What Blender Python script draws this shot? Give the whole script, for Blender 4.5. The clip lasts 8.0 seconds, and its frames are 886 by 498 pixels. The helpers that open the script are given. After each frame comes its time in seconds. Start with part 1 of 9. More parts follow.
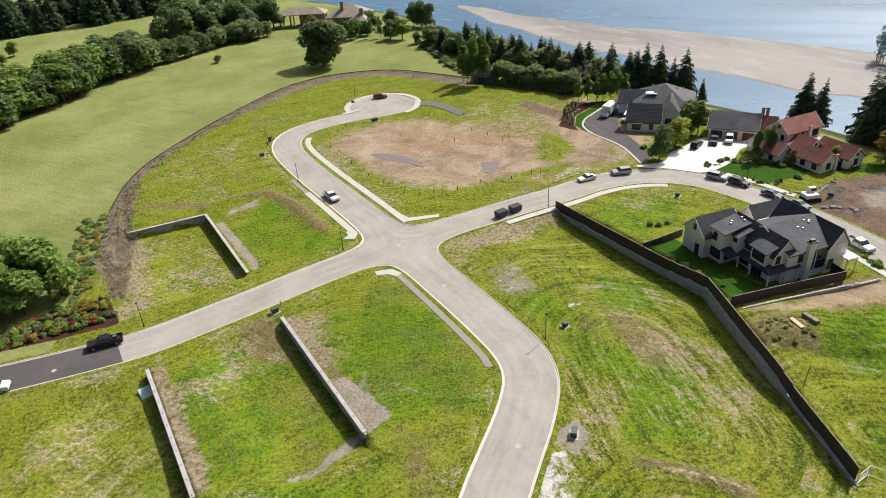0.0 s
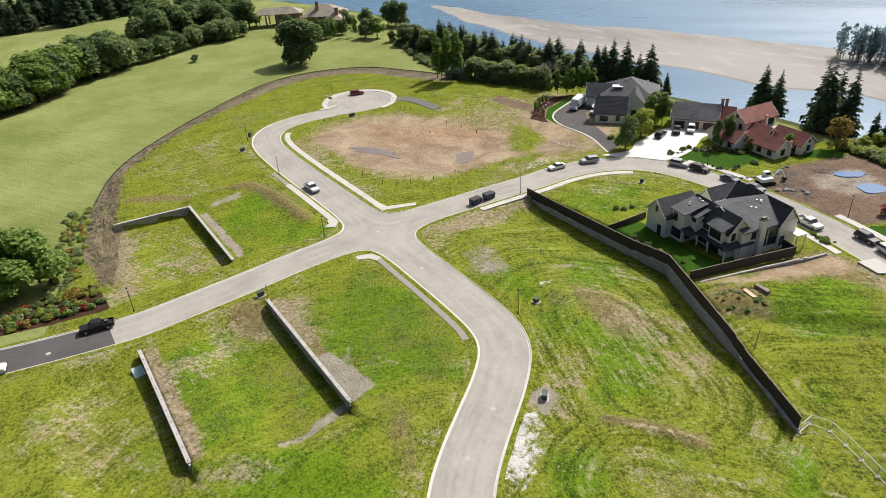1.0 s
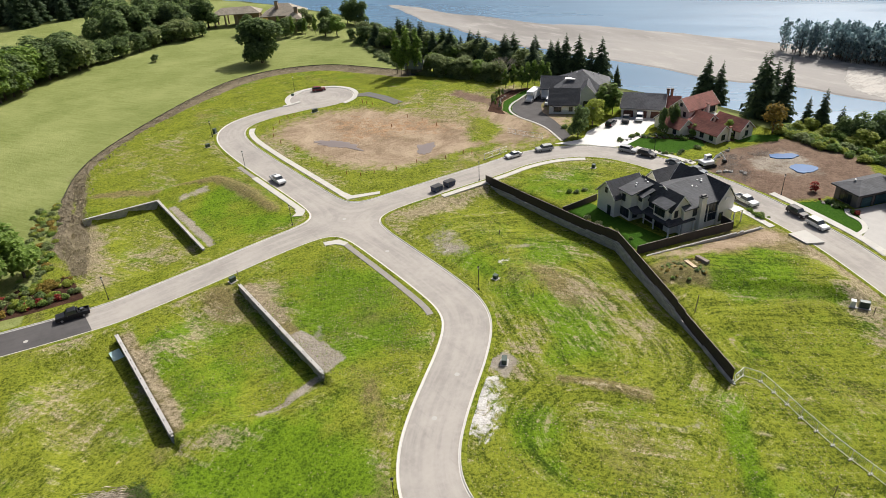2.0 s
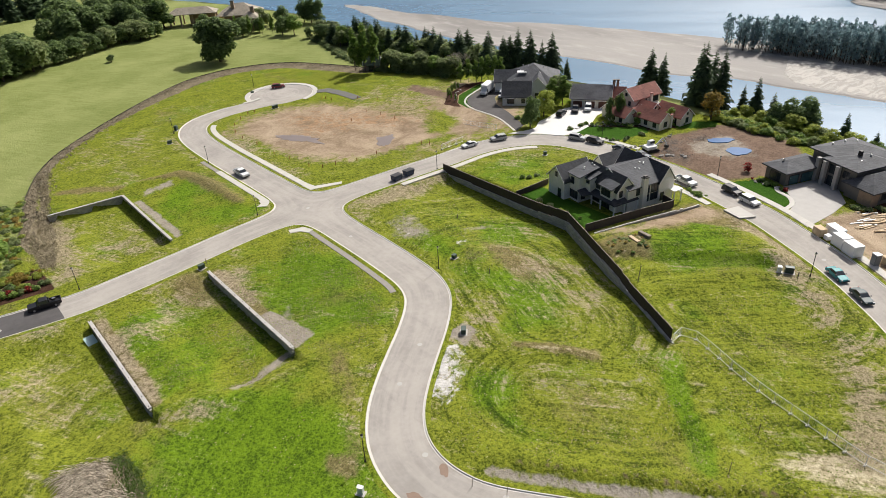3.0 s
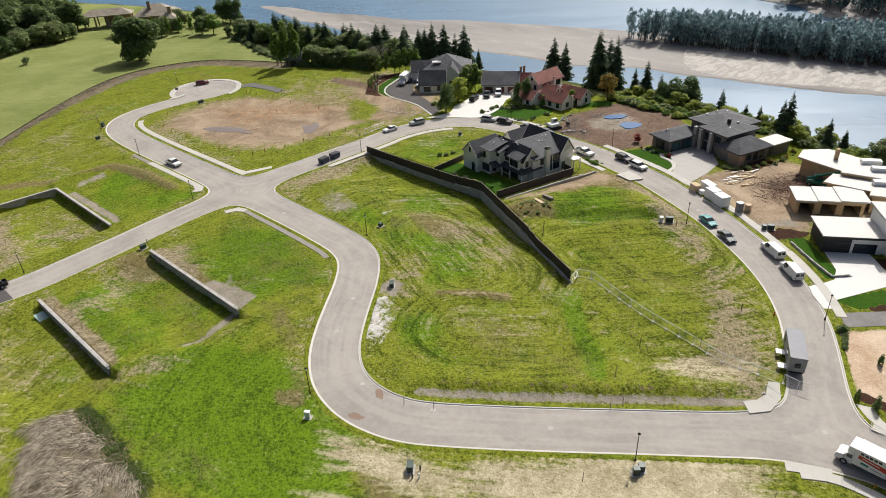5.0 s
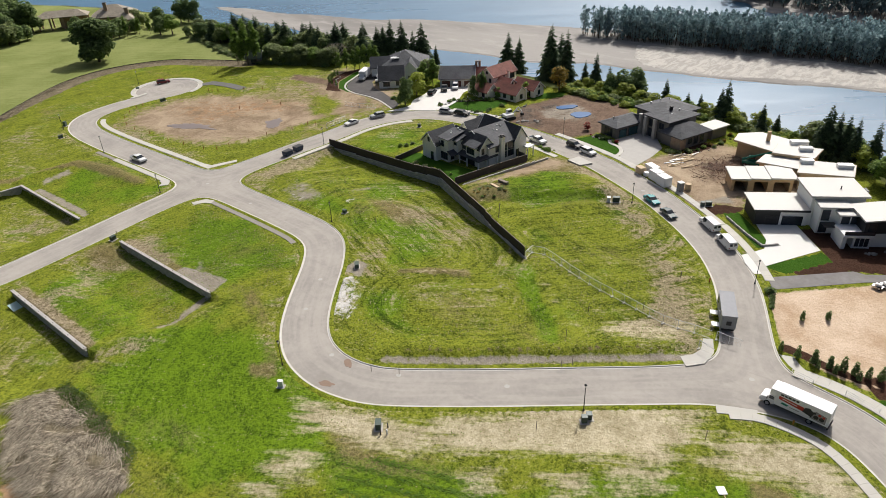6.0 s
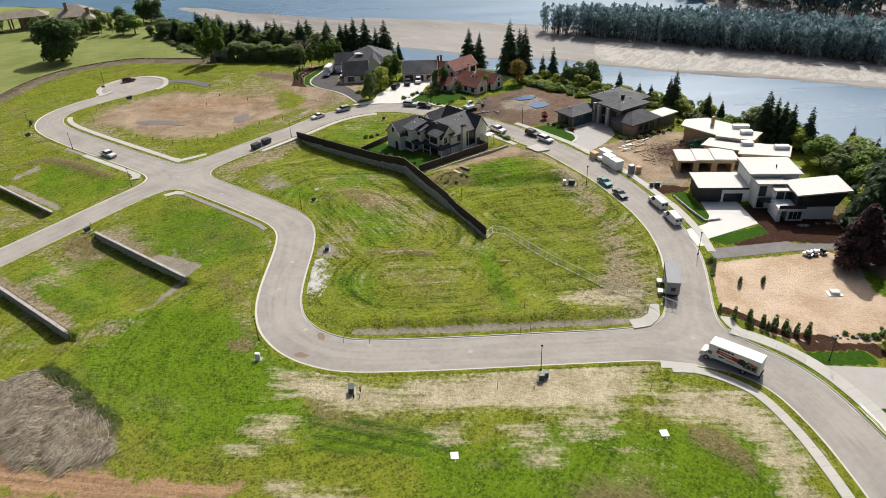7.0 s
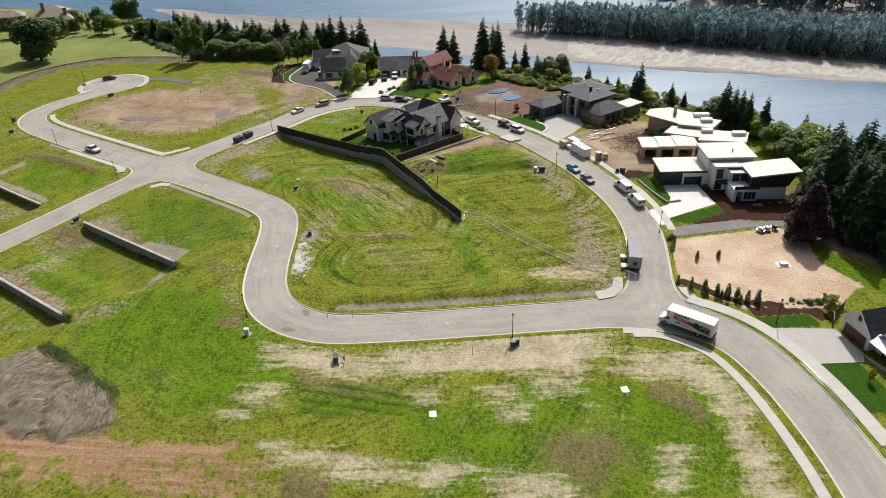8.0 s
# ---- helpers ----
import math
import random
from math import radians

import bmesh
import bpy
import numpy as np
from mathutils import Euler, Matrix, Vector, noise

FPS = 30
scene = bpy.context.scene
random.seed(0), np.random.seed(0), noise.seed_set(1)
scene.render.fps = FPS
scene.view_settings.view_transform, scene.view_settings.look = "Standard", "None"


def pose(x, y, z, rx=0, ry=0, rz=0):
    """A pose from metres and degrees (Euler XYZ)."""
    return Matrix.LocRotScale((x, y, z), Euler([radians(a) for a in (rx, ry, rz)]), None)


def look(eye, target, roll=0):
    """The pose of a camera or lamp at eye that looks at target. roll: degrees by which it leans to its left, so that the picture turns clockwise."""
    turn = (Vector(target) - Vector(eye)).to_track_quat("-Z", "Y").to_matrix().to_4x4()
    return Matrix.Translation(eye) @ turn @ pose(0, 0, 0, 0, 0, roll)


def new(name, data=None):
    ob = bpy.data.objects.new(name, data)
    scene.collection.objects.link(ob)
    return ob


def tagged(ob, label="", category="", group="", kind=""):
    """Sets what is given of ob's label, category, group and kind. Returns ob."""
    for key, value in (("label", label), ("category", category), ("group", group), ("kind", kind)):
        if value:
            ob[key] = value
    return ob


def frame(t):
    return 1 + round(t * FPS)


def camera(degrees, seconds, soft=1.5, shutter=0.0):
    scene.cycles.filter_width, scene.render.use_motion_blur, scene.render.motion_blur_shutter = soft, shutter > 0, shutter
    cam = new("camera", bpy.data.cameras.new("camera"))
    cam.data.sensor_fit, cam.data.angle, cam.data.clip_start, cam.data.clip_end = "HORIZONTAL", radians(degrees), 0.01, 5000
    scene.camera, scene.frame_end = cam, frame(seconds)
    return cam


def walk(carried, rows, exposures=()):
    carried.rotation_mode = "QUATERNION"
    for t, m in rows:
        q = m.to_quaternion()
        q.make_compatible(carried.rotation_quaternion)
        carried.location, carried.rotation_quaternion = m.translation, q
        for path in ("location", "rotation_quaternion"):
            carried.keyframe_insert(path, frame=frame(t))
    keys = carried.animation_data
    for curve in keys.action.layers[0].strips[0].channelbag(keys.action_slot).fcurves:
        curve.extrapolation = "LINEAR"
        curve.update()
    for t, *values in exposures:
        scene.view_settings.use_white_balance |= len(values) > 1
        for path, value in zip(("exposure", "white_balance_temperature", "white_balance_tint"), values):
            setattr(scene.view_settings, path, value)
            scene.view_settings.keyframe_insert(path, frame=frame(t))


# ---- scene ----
cam = camera(67.0, 8.0, soft=0.5)
METRES, EYE, TILT, LEAN, TURN = 66.22, 68.6, 0.0, 0.0, -29.8
ROWS = [
    (0.0, 0.0, 0.0, 0.0, -1.84, -29.86, 3.2),
    (0.5, -0.0009, -0.0551, 0.0032, -2.82, -29.88, 3.16),
    (1.0, -0.0023, -0.1124, 0.0065, -3.96, -29.92, 3.1),
    (1.5, -0.0045, -0.1716, 0.0103, -5.56, -30.0, 3.03),
    (3.0, -0.0191, -0.3558, 0.0223, -10.9, -30.27, 2.73),
    (3.5, -0.0269, -0.4183, 0.0264, -12.63, -30.34, 2.64),
    (4.0, -0.0362, -0.4813, 0.0299, -14.35, -30.39, 2.56),
    (4.5, -0.0464, -0.5402, 0.0339, -15.92, -30.46, 2.48),
    (6.0, -0.0884, -0.73, 0.046, -20.92, -30.63, 2.27),
    (6.5, -0.1065, -0.7924, 0.0498, -22.51, -30.71, 2.2),
    (7.0, -0.126, -0.8545, 0.0535, -23.93, -30.78, 2.15),
    (7.5, -0.1474, -0.9162, 0.0575, -25.07, -30.83, 2.11),
    (8.0, -0.1706, -0.9773, 0.0616, -25.86, -30.82, 2.09),
]
walk(cam, [(t, pose(0, 0, EYE, TILT, LEAN, TURN) @ pose(METRES * x, METRES * y, METRES * z, 90 + pitch, roll, yaw)) for t, x, y, z, yaw, pitch, roll in ROWS],
     exposures=[(0.0, 0.15), (2.0, 0.14), (4.5, -0.02), (6.0, -0.08), (8.0, -0.1)])

# ---- light ----
SUN_DIR = Vector((0.96, 0.26, 1.03)).normalized()      # towards the sun
world = bpy.data.worlds.new("sky")
scene.world = world
world.use_nodes = True
_wn = world.node_tree.nodes
_sky = _wn.new("ShaderNodeTexSky")
_sky.sky_type = "NISHITA"
_sky.sun_disc = False
_sky.sun_elevation = math.asin(SUN_DIR.z)
_sky.sun_rotation = math.atan2(SUN_DIR.x, SUN_DIR.y)
_sky.air_density, _sky.dust_density, _sky.ozone_density = 1.0, 9.5, 3.5
_wn["Background"].inputs["Strength"].default_value = 0.088
world.node_tree.links.new(_sky.outputs[0], _wn["Background"].inputs["Color"])
sun = new("sun", bpy.data.lights.new("sun", "SUN"))
sun.data.energy, sun.data.angle, sun.data.color = 4.35, radians(0.53), (1.0, 0.97, 0.93)
sun.matrix_world = look((0, 0, 200), Vector((0, 0, 200)) - SUN_DIR)


# ---- material helpers ----
class Nodes:
    """A small wrapper that builds node materials."""

    def __init__(self, name):
        self.mat = bpy.data.materials.new(name)
        self.mat.use_nodes = True
        self.t = self.mat.node_tree
        self.b = self.t.nodes["Principled BSDF"]
        self.out = self.t.nodes["Material Output"]
        geo = self.t.nodes.new("ShaderNodeNewGeometry")
        self.pos = geo.outputs["Position"]
        self.island = geo.outputs["Random Per Island"]
        self.normal = geo.outputs["Normal"]
        info = self.t.nodes.new("ShaderNodeObjectInfo")
        self.rand = info.outputs["Random"]
        tc = self.t.nodes.new("ShaderNodeTexCoord")
        self.obj = tc.outputs["Object"]

    def link(self, a, b):
        self.t.links.new(a, b)

    def put(self, socket, v):
        if isinstance(v, bpy.types.NodeSocket):
            self.link(v, socket)
        elif isinstance(v, (tuple, list)) and len(v) == 3 and len(socket.default_value) == 4:
            socket.default_value = (*v, 1)
        else:
            socket.default_value = v

    def noise(self, scale, detail=3.0, rough=0.55, vec=None, distort=0.0):
        n = self.t.nodes.new("ShaderNodeTexNoise")
        self.link(vec or self.pos, n.inputs["Vector"])
        n.inputs["Scale"].default_value, n.inputs["Detail"].default_value = scale, detail
        n.inputs["Roughness"].default_value, n.inputs["Distortion"].default_value = rough, distort
        return n.outputs["Fac"]

    def voronoi(self, scale, vec=None, feature="F1"):
        n = self.t.nodes.new("ShaderNodeTexVoronoi")
        n.feature = feature
        self.link(vec or self.pos, n.inputs["Vector"])
        n.inputs["Scale"].default_value = scale
        return n.outputs["Distance"]

    def scaled(self, sx, sy, sz, vec=None, rz=0.0):
        n = self.t.nodes.new("ShaderNodeMapping")
        self.link(vec or self.pos, n.inputs["Vector"])
        n.inputs["Scale"].default_value = (sx, sy, sz)
        n.inputs["Rotation"].default_value = (0, 0, rz)
        return n.outputs[0]

    def polar(self, cx, cy, across=1.0, along=1.5):
        """Radius and angle round a plan point, for mown rings."""
        sep = self.t.nodes.new("ShaderNodeSeparateXYZ")
        self.link(self.pos, sep.inputs[0])
        x, y = self.math("SUBTRACT", sep.outputs[0], cx), self.math("SUBTRACT", sep.outputs[1], cy)
        r = self.math("SQRT", self.math("ADD", self.math("MULTIPLY", x, x), self.math("MULTIPLY", y, y)))
        cmb = self.t.nodes.new("ShaderNodeCombineXYZ")
        self.link(self.math("MULTIPLY", r, across), cmb.inputs[0])
        self.link(self.math("MULTIPLY", self.math("ARCTAN2", y, x), along), cmb.inputs[1])
        return cmb.outputs[0]

    def laps(self, name):
        """Distance from the middle of a mower's laps, with a slow drift along them."""
        sep = self.t.nodes.new("ShaderNodeSeparateXYZ")
        self.link(self.pos, sep.inputs[0])
        cmb = self.t.nodes.new("ShaderNodeCombineXYZ")
        self.link(self.attr(name), cmb.inputs[0])
        self.link(self.math("MULTIPLY", sep.outputs[0], 0.09), cmb.inputs[1])
        self.link(self.math("MULTIPLY", sep.outputs[1], 0.09), cmb.inputs[2])
        return cmb.outputs[0]

    def along(self, angle, stretch):
        """Coordinates drawn out along a plan direction."""
        return self.scaled(stretch, 1, 1, self.scaled(1, 1, 1, rz=-angle))

    def math(self, op, a, b=0.0, c=0.0):
        n = self.t.nodes.new("ShaderNodeMath")
        n.operation = op
        for i, v in enumerate((a, b, c)):
            self.put(n.inputs[i], v)
        return n.outputs[0]

    def step(self, v, lo, hi):
        n = self.t.nodes.new("ShaderNodeMapRange")
        n.interpolation_type = "SMOOTHSTEP"
        self.put(n.inputs["Value"], v)
        n.inputs["From Min"].default_value, n.inputs["From Max"].default_value = lo, hi
        return n.outputs["Result"]

    def mix(self, f, a, b, blend="MIX"):
        n = self.t.nodes.new("ShaderNodeMix")
        n.data_type, n.blend_type = "RGBA", blend
        self.put(n.inputs["Factor"], f)
        self.put(n.inputs["A"], a)
        self.put(n.inputs["B"], b)
        return n.outputs["Result"]

    def attr(self, name):
        n = self.t.nodes.new("ShaderNodeAttribute")
        n.attribute_name = name
        return n.outputs["Fac"]

    def bump(self, h, strength=0.3, distance=0.1):
        n = self.t.nodes.new("ShaderNodeBump")
        n.inputs["Strength"].default_value, n.inputs["Distance"].default_value = strength, distance
        self.link(h, n.inputs["Height"])
        self.link(n.outputs[0], self.b.inputs["Normal"])

    def done(self, colour=None, rough=0.8, metal=0.0, spec=None):
        if colour is not None:
            self.put(self.b.inputs["Base Color"], colour)
        self.put(self.b.inputs["Roughness"], rough)
        self.b.inputs["Metallic"].default_value = metal
        if spec is not None:
            self.b.inputs["Specular IOR Level"].default_value = spec
        return self.mat


def worn(name, colour, rough=0.7, metal=0.0, vary=0.18, scale=1.2, fine=14.0, spec=None, bump=0.0, per_object=0.0):
    """A surface of one colour, uneven at two scales."""
    n = Nodes(name)
    a = n.noise(scale, 4)
    b = n.noise(fine, 3)
    dark = tuple(c * (1 - vary) for c in colour)
    lite = tuple(min(1.0, c * (1 + vary * 0.8)) for c in colour)
    col = n.mix(n.math("ADD", n.math("MULTIPLY", a, 0.65), n.math("MULTIPLY", b, 0.35)), dark, lite)
    if per_object:
        col = n.mix(n.math("MULTIPLY", n.math("FRACT", n.math("ADD", n.rand, n.island)), per_object), col, tuple(c * 0.4 for c in colour))
    if bump:
        n.bump(b, bump, 0.03)
    return n.done(col, rough, metal, spec)


def paint(name, colour):
    n = Nodes(name)
    n.b.inputs["Coat Weight"].default_value = 0.4
    n.b.inputs["Coat Roughness"].default_value = 0.03
    col = n.mix(n.noise(3.0, 2), tuple(c * 0.9 for c in colour), colour)
    return n.done(col, 0.55, 0.0, 0.3)


def leaves(name, dark, lite, scale=0.5, trans=0.25):
    """Foliage: colour varied by clump, by leaf and by tree, a little light shining through."""
    n = Nodes(name)
    f = n.math("ADD", n.math("MULTIPLY", n.noise(scale, 2), 0.5), n.math("MULTIPLY", n.island, 0.5))
    col = n.mix(n.step(f, 0.15, 0.85), dark, lite)
    col = n.mix(n.math("MULTIPLY", n.rand, 0.3), col, tuple(c * 0.7 for c in dark))
    n.done(col, 0.65, 0.0, 0.25)
    tr = n.t.nodes.new("ShaderNodeBsdfTranslucent")
    n.link(col, tr.inputs["Color"])
    ms = n.t.nodes.new("ShaderNodeMixShader")
    ms.inputs[0].default_value = trans
    n.link(n.b.outputs[0], ms.inputs[1])
    n.link(tr.outputs[0], ms.inputs[2])
    n.link(ms.outputs[0], n.out.inputs["Surface"])
    return n.mat


def shingles(name, colour, course=0.28):
    """Roof shingles: courses that follow the slope, tabs of uneven tone."""
    n = Nodes(name)
    sep = n.t.nodes.new("ShaderNodeSeparateXYZ")
    n.link(n.obj, sep.inputs[0])
    saw = n.math("FRACT", n.math("DIVIDE", sep.outputs["Z"], course))
    row = n.math("FLOOR", n.math("DIVIDE", sep.outputs["Z"], course))
    cmb = n.t.nodes.new("ShaderNodeCombineXYZ")
    n.link(n.math("ADD", n.math("MULTIPLY", sep.outputs["X"], 2.6), n.math("MULTIPLY", sep.outputs["Y"], 2.6)), cmb.inputs[0])
    n.link(n.math("MULTIPLY", row, 7.3), cmb.inputs[1])
    tab = n.noise(1.0, 1, vec=cmb.outputs[0])
    big = n.noise(0.35, 3)
    f = n.math("ADD", n.math("MULTIPLY", tab, 0.6), n.math("MULTIPLY", big, 0.4))
    col = n.mix(n.step(f, 0.3, 0.7), tuple(c * 0.65 for c in colour), tuple(c * 1.35 for c in colour))
    n.bump(saw, 0.5, 0.04)
    return n.done(col, 0.72, 0.0, 0.35)


def boards(name, colour, pitch=0.2, axis="Z", rough=0.6, depth=0.6):
    """Painted siding or boards, with a shadow gap at each board."""
    n = Nodes(name)
    sep = n.t.nodes.new("ShaderNodeSeparateXYZ")
    n.link(n.obj, sep.inputs[0])
    v = sep.outputs["Z"] if axis == "Z" else n.math("ADD", sep.outputs["X"], sep.outputs["Y"])
    saw = n.math("FRACT", n.math("DIVIDE", v, pitch))
    col = n.mix(n.noise(0.8, 4), tuple(c * 0.88 for c in colour), colour)
    col = n.mix(n.math("MULTIPLY", n.step(saw, 0.92, 0.97), 0.5), col, tuple(c * 0.45 for c in colour))
    n.bump(saw, depth, 0.02)
    return n.done(col, rough)


# ---- materials ----
def make_asphalt(name, base, tint):
    n = Nodes(name)
    big = n.noise(0.12, 4, 0.6)
    mid = n.noise(1.1, 4)
    fine = n.noise(28, 2)
    f = n.math("ADD", n.math("MULTIPLY", big, 0.55), n.math("ADD", n.math("MULTIPLY", mid, 0.25), n.math("MULTIPLY", fine, 0.2)))
    col = n.mix(n.step(f, 0.3, 0.7), tuple(c * 0.8 for c in base), tuple(c * 1.18 for c in base))
    # dusty film, wheel paths, grime washed to the gutter
    col = n.mix(n.math("MULTIPLY", n.step(n.noise(0.35, 5, 0.65), 0.5, 0.75), 0.22), col, tint)
    inset = n.attr("inset")
    lane = n.noise(0.9, 3, 0.6, n.laps("inset"))
    col = n.mix(n.math("MULTIPLY", n.step(lane, 0.42, 0.66), 0.38), col, tint)
    grime = n.math("ADD", n.math("MULTIPLY", inset, -0.55), n.math("MULTIPLY", n.math("SUBTRACT", n.noise(0.5, 5, 0.7), 0.5), 2.2))
    col = n.mix(n.math("MULTIPLY", n.step(grime, -0.5, 0.5), 0.5), col, tuple(c * q for c, q in zip(base, (0.68, 0.64, 0.58))))
    scuff = n.noise(0.5, 5, 0.7, n.scaled(1.0, 0.12, 1.0, rz=0.7))
    col = n.mix(n.math("MULTIPLY", n.step(scuff, 0.58, 0.72), 0.25), col, tuple(c * 0.62 for c in base))
    n.bump(fine, 0.15, 0.01)
    return n.done(col, 0.88, 0.0, 0.3)


ASPHALT = make_asphalt("asphalt", (0.325, 0.300, 0.268), (0.43, 0.395, 0.35))
ASPHALT_NEW = make_asphalt("fresh_asphalt", (0.085, 0.08, 0.078), (0.11, 0.10, 0.095))
CONCRETE = worn("concrete", (0.51, 0.49, 0.44), 0.85, vary=0.14, scale=0.5, fine=9, bump=0.1, per_object=0.12)
CONCRETE_OLD = worn("grey_concrete", (0.42, 0.40, 0.37), 0.85, vary=0.2, scale=0.6, fine=9, bump=0.1)
KERB = worn("kerb_concrete", (0.56, 0.535, 0.48), 0.85, vary=0.2, scale=0.4, fine=6, bump=0.1)
TAR = worn("rough_tar", (0.13, 0.125, 0.118), 0.95, vary=0.4, scale=0.7, fine=10, bump=0.5)
GRAVEL = worn("gravel", (0.27, 0.25, 0.225), 0.95, vary=0.35, scale=0.8, fine=16, bump=0.5)
BLOCK = worn("retaining_block", (0.52, 0.50, 0.46), 0.9, vary=0.3, scale=1.5, fine=5, bump=0.6, per_object=0.5)
FENCE = boards("dark_fence", (0.055, 0.042, 0.036), 0.3, "XY", 0.75, 0.8)
SIDING = boards("cream_siding", (0.84, 0.81, 0.74), 0.22)
SIDING_WHITE = boards("white_siding", (0.86, 0.85, 0.83), 0.22)
STUCCO = worn("white_stucco", (0.78, 0.73, 0.64), 0.9, vary=0.1, scale=0.6, fine=10, bump=0.15)
STUCCO_WHITE = worn("bright_stucco", (0.82, 0.82, 0.80), 0.85, vary=0.06, scale=0.5, fine=10, bump=0.1)
STONE_TAN = worn("tan_stone", (0.36, 0.26, 0.18), 0.9, vary=0.5, scale=1.8, fine=7, bump=0.6)
TAUPE = boards("taupe_siding", (0.17, 0.155, 0.14), 0.25)
DARK_WALL = boards("dark_cladding", (0.028, 0.028, 0.03), 0.25)
ROOF_DARK = shingles("charcoal_shingles", (0.048, 0.05, 0.056))
# slate roofs; on the farmhouse this paler tone stands for sunlit slopes
ROOF_SLATE = shingles("slate_shingles", (0.070, 0.073, 0.080))
ROOF_GREY = shingles("grey_shingles", (0.15, 0.15, 0.155))
ROOF_RED = shingles("red_tiles", (0.235, 0.088, 0.066), 0.35)
ROOF_TAN = shingles("tan_roof", (0.30, 0.26, 0.20))
ROOF_WHITE = worn("white_roof_membrane", (0.52, 0.505, 0.47), 0.6, vary=0.07, scale=0.3, fine=3)
PLY = worn("plywood", (0.52, 0.36, 0.20), 0.8, vary=0.3, scale=0.8, fine=5)
TIMBER = worn("raw_timber", (0.56, 0.43, 0.27), 0.8, vary=0.25, scale=1.5, fine=8)
TRIM = worn("white_trim", (0.80, 0.79, 0.76), 0.5, vary=0.06)
DARK_TRIM = worn("dark_trim", (0.03, 0.03, 0.032), 0.5, vary=0.2)
GARAGE_BROWN = boards("brown_garage_door", (0.14, 0.055, 0.035), 0.5)
RAIL = worn("pale_tube", (0.72, 0.72, 0.71), 0.5, vary=0.1)
METAL = worn("galvanised_steel", (0.55, 0.56, 0.57), 0.4, 0.8, vary=0.15)
DARK_METAL = worn("black_steel", (0.02, 0.02, 0.021), 0.5, 0.3, vary=0.2)
TYRE = worn("tyre_rubber", (0.018, 0.018, 0.018), 0.85, vary=0.2)
RIM = worn("alloy_rim", (0.5, 0.5, 0.52), 0.35, 0.9, vary=0.1)
BARK = worn("bark", (0.10, 0.075, 0.055), 0.95, vary=0.4, scale=3, fine=12, bump=0.5)
MULCH = worn("bark_mulch", (0.085, 0.045, 0.032), 0.95, vary=0.4, scale=0.7, fine=9, bump=0.5)
ROCK = worn("rock", (0.33, 0.31, 0.28), 0.9, vary=0.35, scale=1.4, fine=8, bump=0.5, per_object=0.5)
PLASTIC_BLACK = worn("black_plastic", (0.02, 0.02, 0.022), 0.45, vary=0.2)
WHITE_PLASTIC = worn("white_wrap", (0.80, 0.80, 0.79), 0.5, vary=0.08)


def make_glass(name, tint=(0.02, 0.025, 0.03)):
    n = Nodes(name)
    col = n.mix(n.noise(0.7, 2), tint, tuple(c * 2.2 for c in tint))
    return n.done(col, 0.05, 0.0, 0.6)


GLASS = make_glass("window_glass")
GLASS_TEAL = make_glass("teal_glass", (0.035, 0.075, 0.08))


# ---- geometry helpers ----
def bm_box(bm, x0, y0, z0, x1, y1, z1, bevel=0.0):
    """A box from corner to corner, added to bm."""
    vs = [bm.verts.new((x, y, z)) for z in (z0, z1) for x, y in ((x0, y0), (x1, y0), (x1, y1), (x0, y1))]
    fs = [bm.faces.new([vs[i] for i in q]) for q in ((3, 2, 1, 0), (4, 5, 6, 7), (0, 1, 5, 4), (1, 2, 6, 5), (2, 3, 7, 6), (3, 0, 4, 7))]
    if bevel:
        es = list({e for f in fs for e in f.edges})
        bmesh.ops.bevel(bm, geom=es, offset=bevel, segments=1, affect="EDGES")
    return vs


def bm_prism(bm, outline, z0, z1):
    """An upright prism over a plan outline (counter-clockwise)."""
    a = [bm.verts.new((x, y, z0)) for x, y in outline]
    b = [bm.verts.new((x, y, z1)) for x, y in outline]
    bm.faces.new(a[::-1])
    bm.faces.new(b)
    for i in range(len(a)):
        j = (i + 1) % len(a)
        bm.faces.new((a[i], a[j], b[j], b[i]))


def bm_tube(bm, p, q, r0, r1=None, n=6, caps=True):
    """A tapered round bar from p to q."""
    p, q = Vector(p), Vector(q)
    r1 = r0 if r1 is None else r1
    d = (q - p).normalized()
    u = d.orthogonal().normalized()
    w = d.cross(u)
    ring = [[bm.verts.new(c + (u * math.cos(2 * math.pi * i / n) + w * math.sin(2 * math.pi * i / n)) * r) for i in range(n)] for c, r in ((p, r0), (q, r1))]
    for i in range(n):
        j = (i + 1) % n
        bm.faces.new((ring[0][i], ring[0][j], ring[1][j], ring[1][i]))
    if caps:
        bm.faces.new(ring[0][::-1])
        bm.faces.new(ring[1])


def mesh_of(name, bm, *mats):
    me = bpy.data.meshes.new(name)
    bm.normal_update()
    bm.to_mesh(me)
    bm.free()
    for m in mats:
        me.materials.append(m)
    return me


def part(name, bm, material, parent, label=""):
    """Links a bmesh as one mesh object under a thing or a part."""
    ob = new(name, mesh_of(name, bm, material))
    ob.parent = parent
    if label:
        ob["label"] = label
    return ob


def shared(name, me, parent, m=None, label=""):
    ob = new(name, me)
    ob.parent = parent
    if m is not None:
        ob.matrix_basis = m
    if label:
        ob["label"] = label
    return ob


def thing(name, m, label, category, group="", kind=""):
    ob = new(name)
    ob.empty_display_size = 0.3
    ob.matrix_basis = m
    return tagged(ob, label, category, group, kind)


def solid(name, bm, material, label, category="", group="", kind="", m=None):
    """A thing that is one mesh."""
    ob = new(name, mesh_of(name, bm, material))
    if m is not None:
        ob.matrix_basis = m
    return tagged(ob, label, category, group, kind)


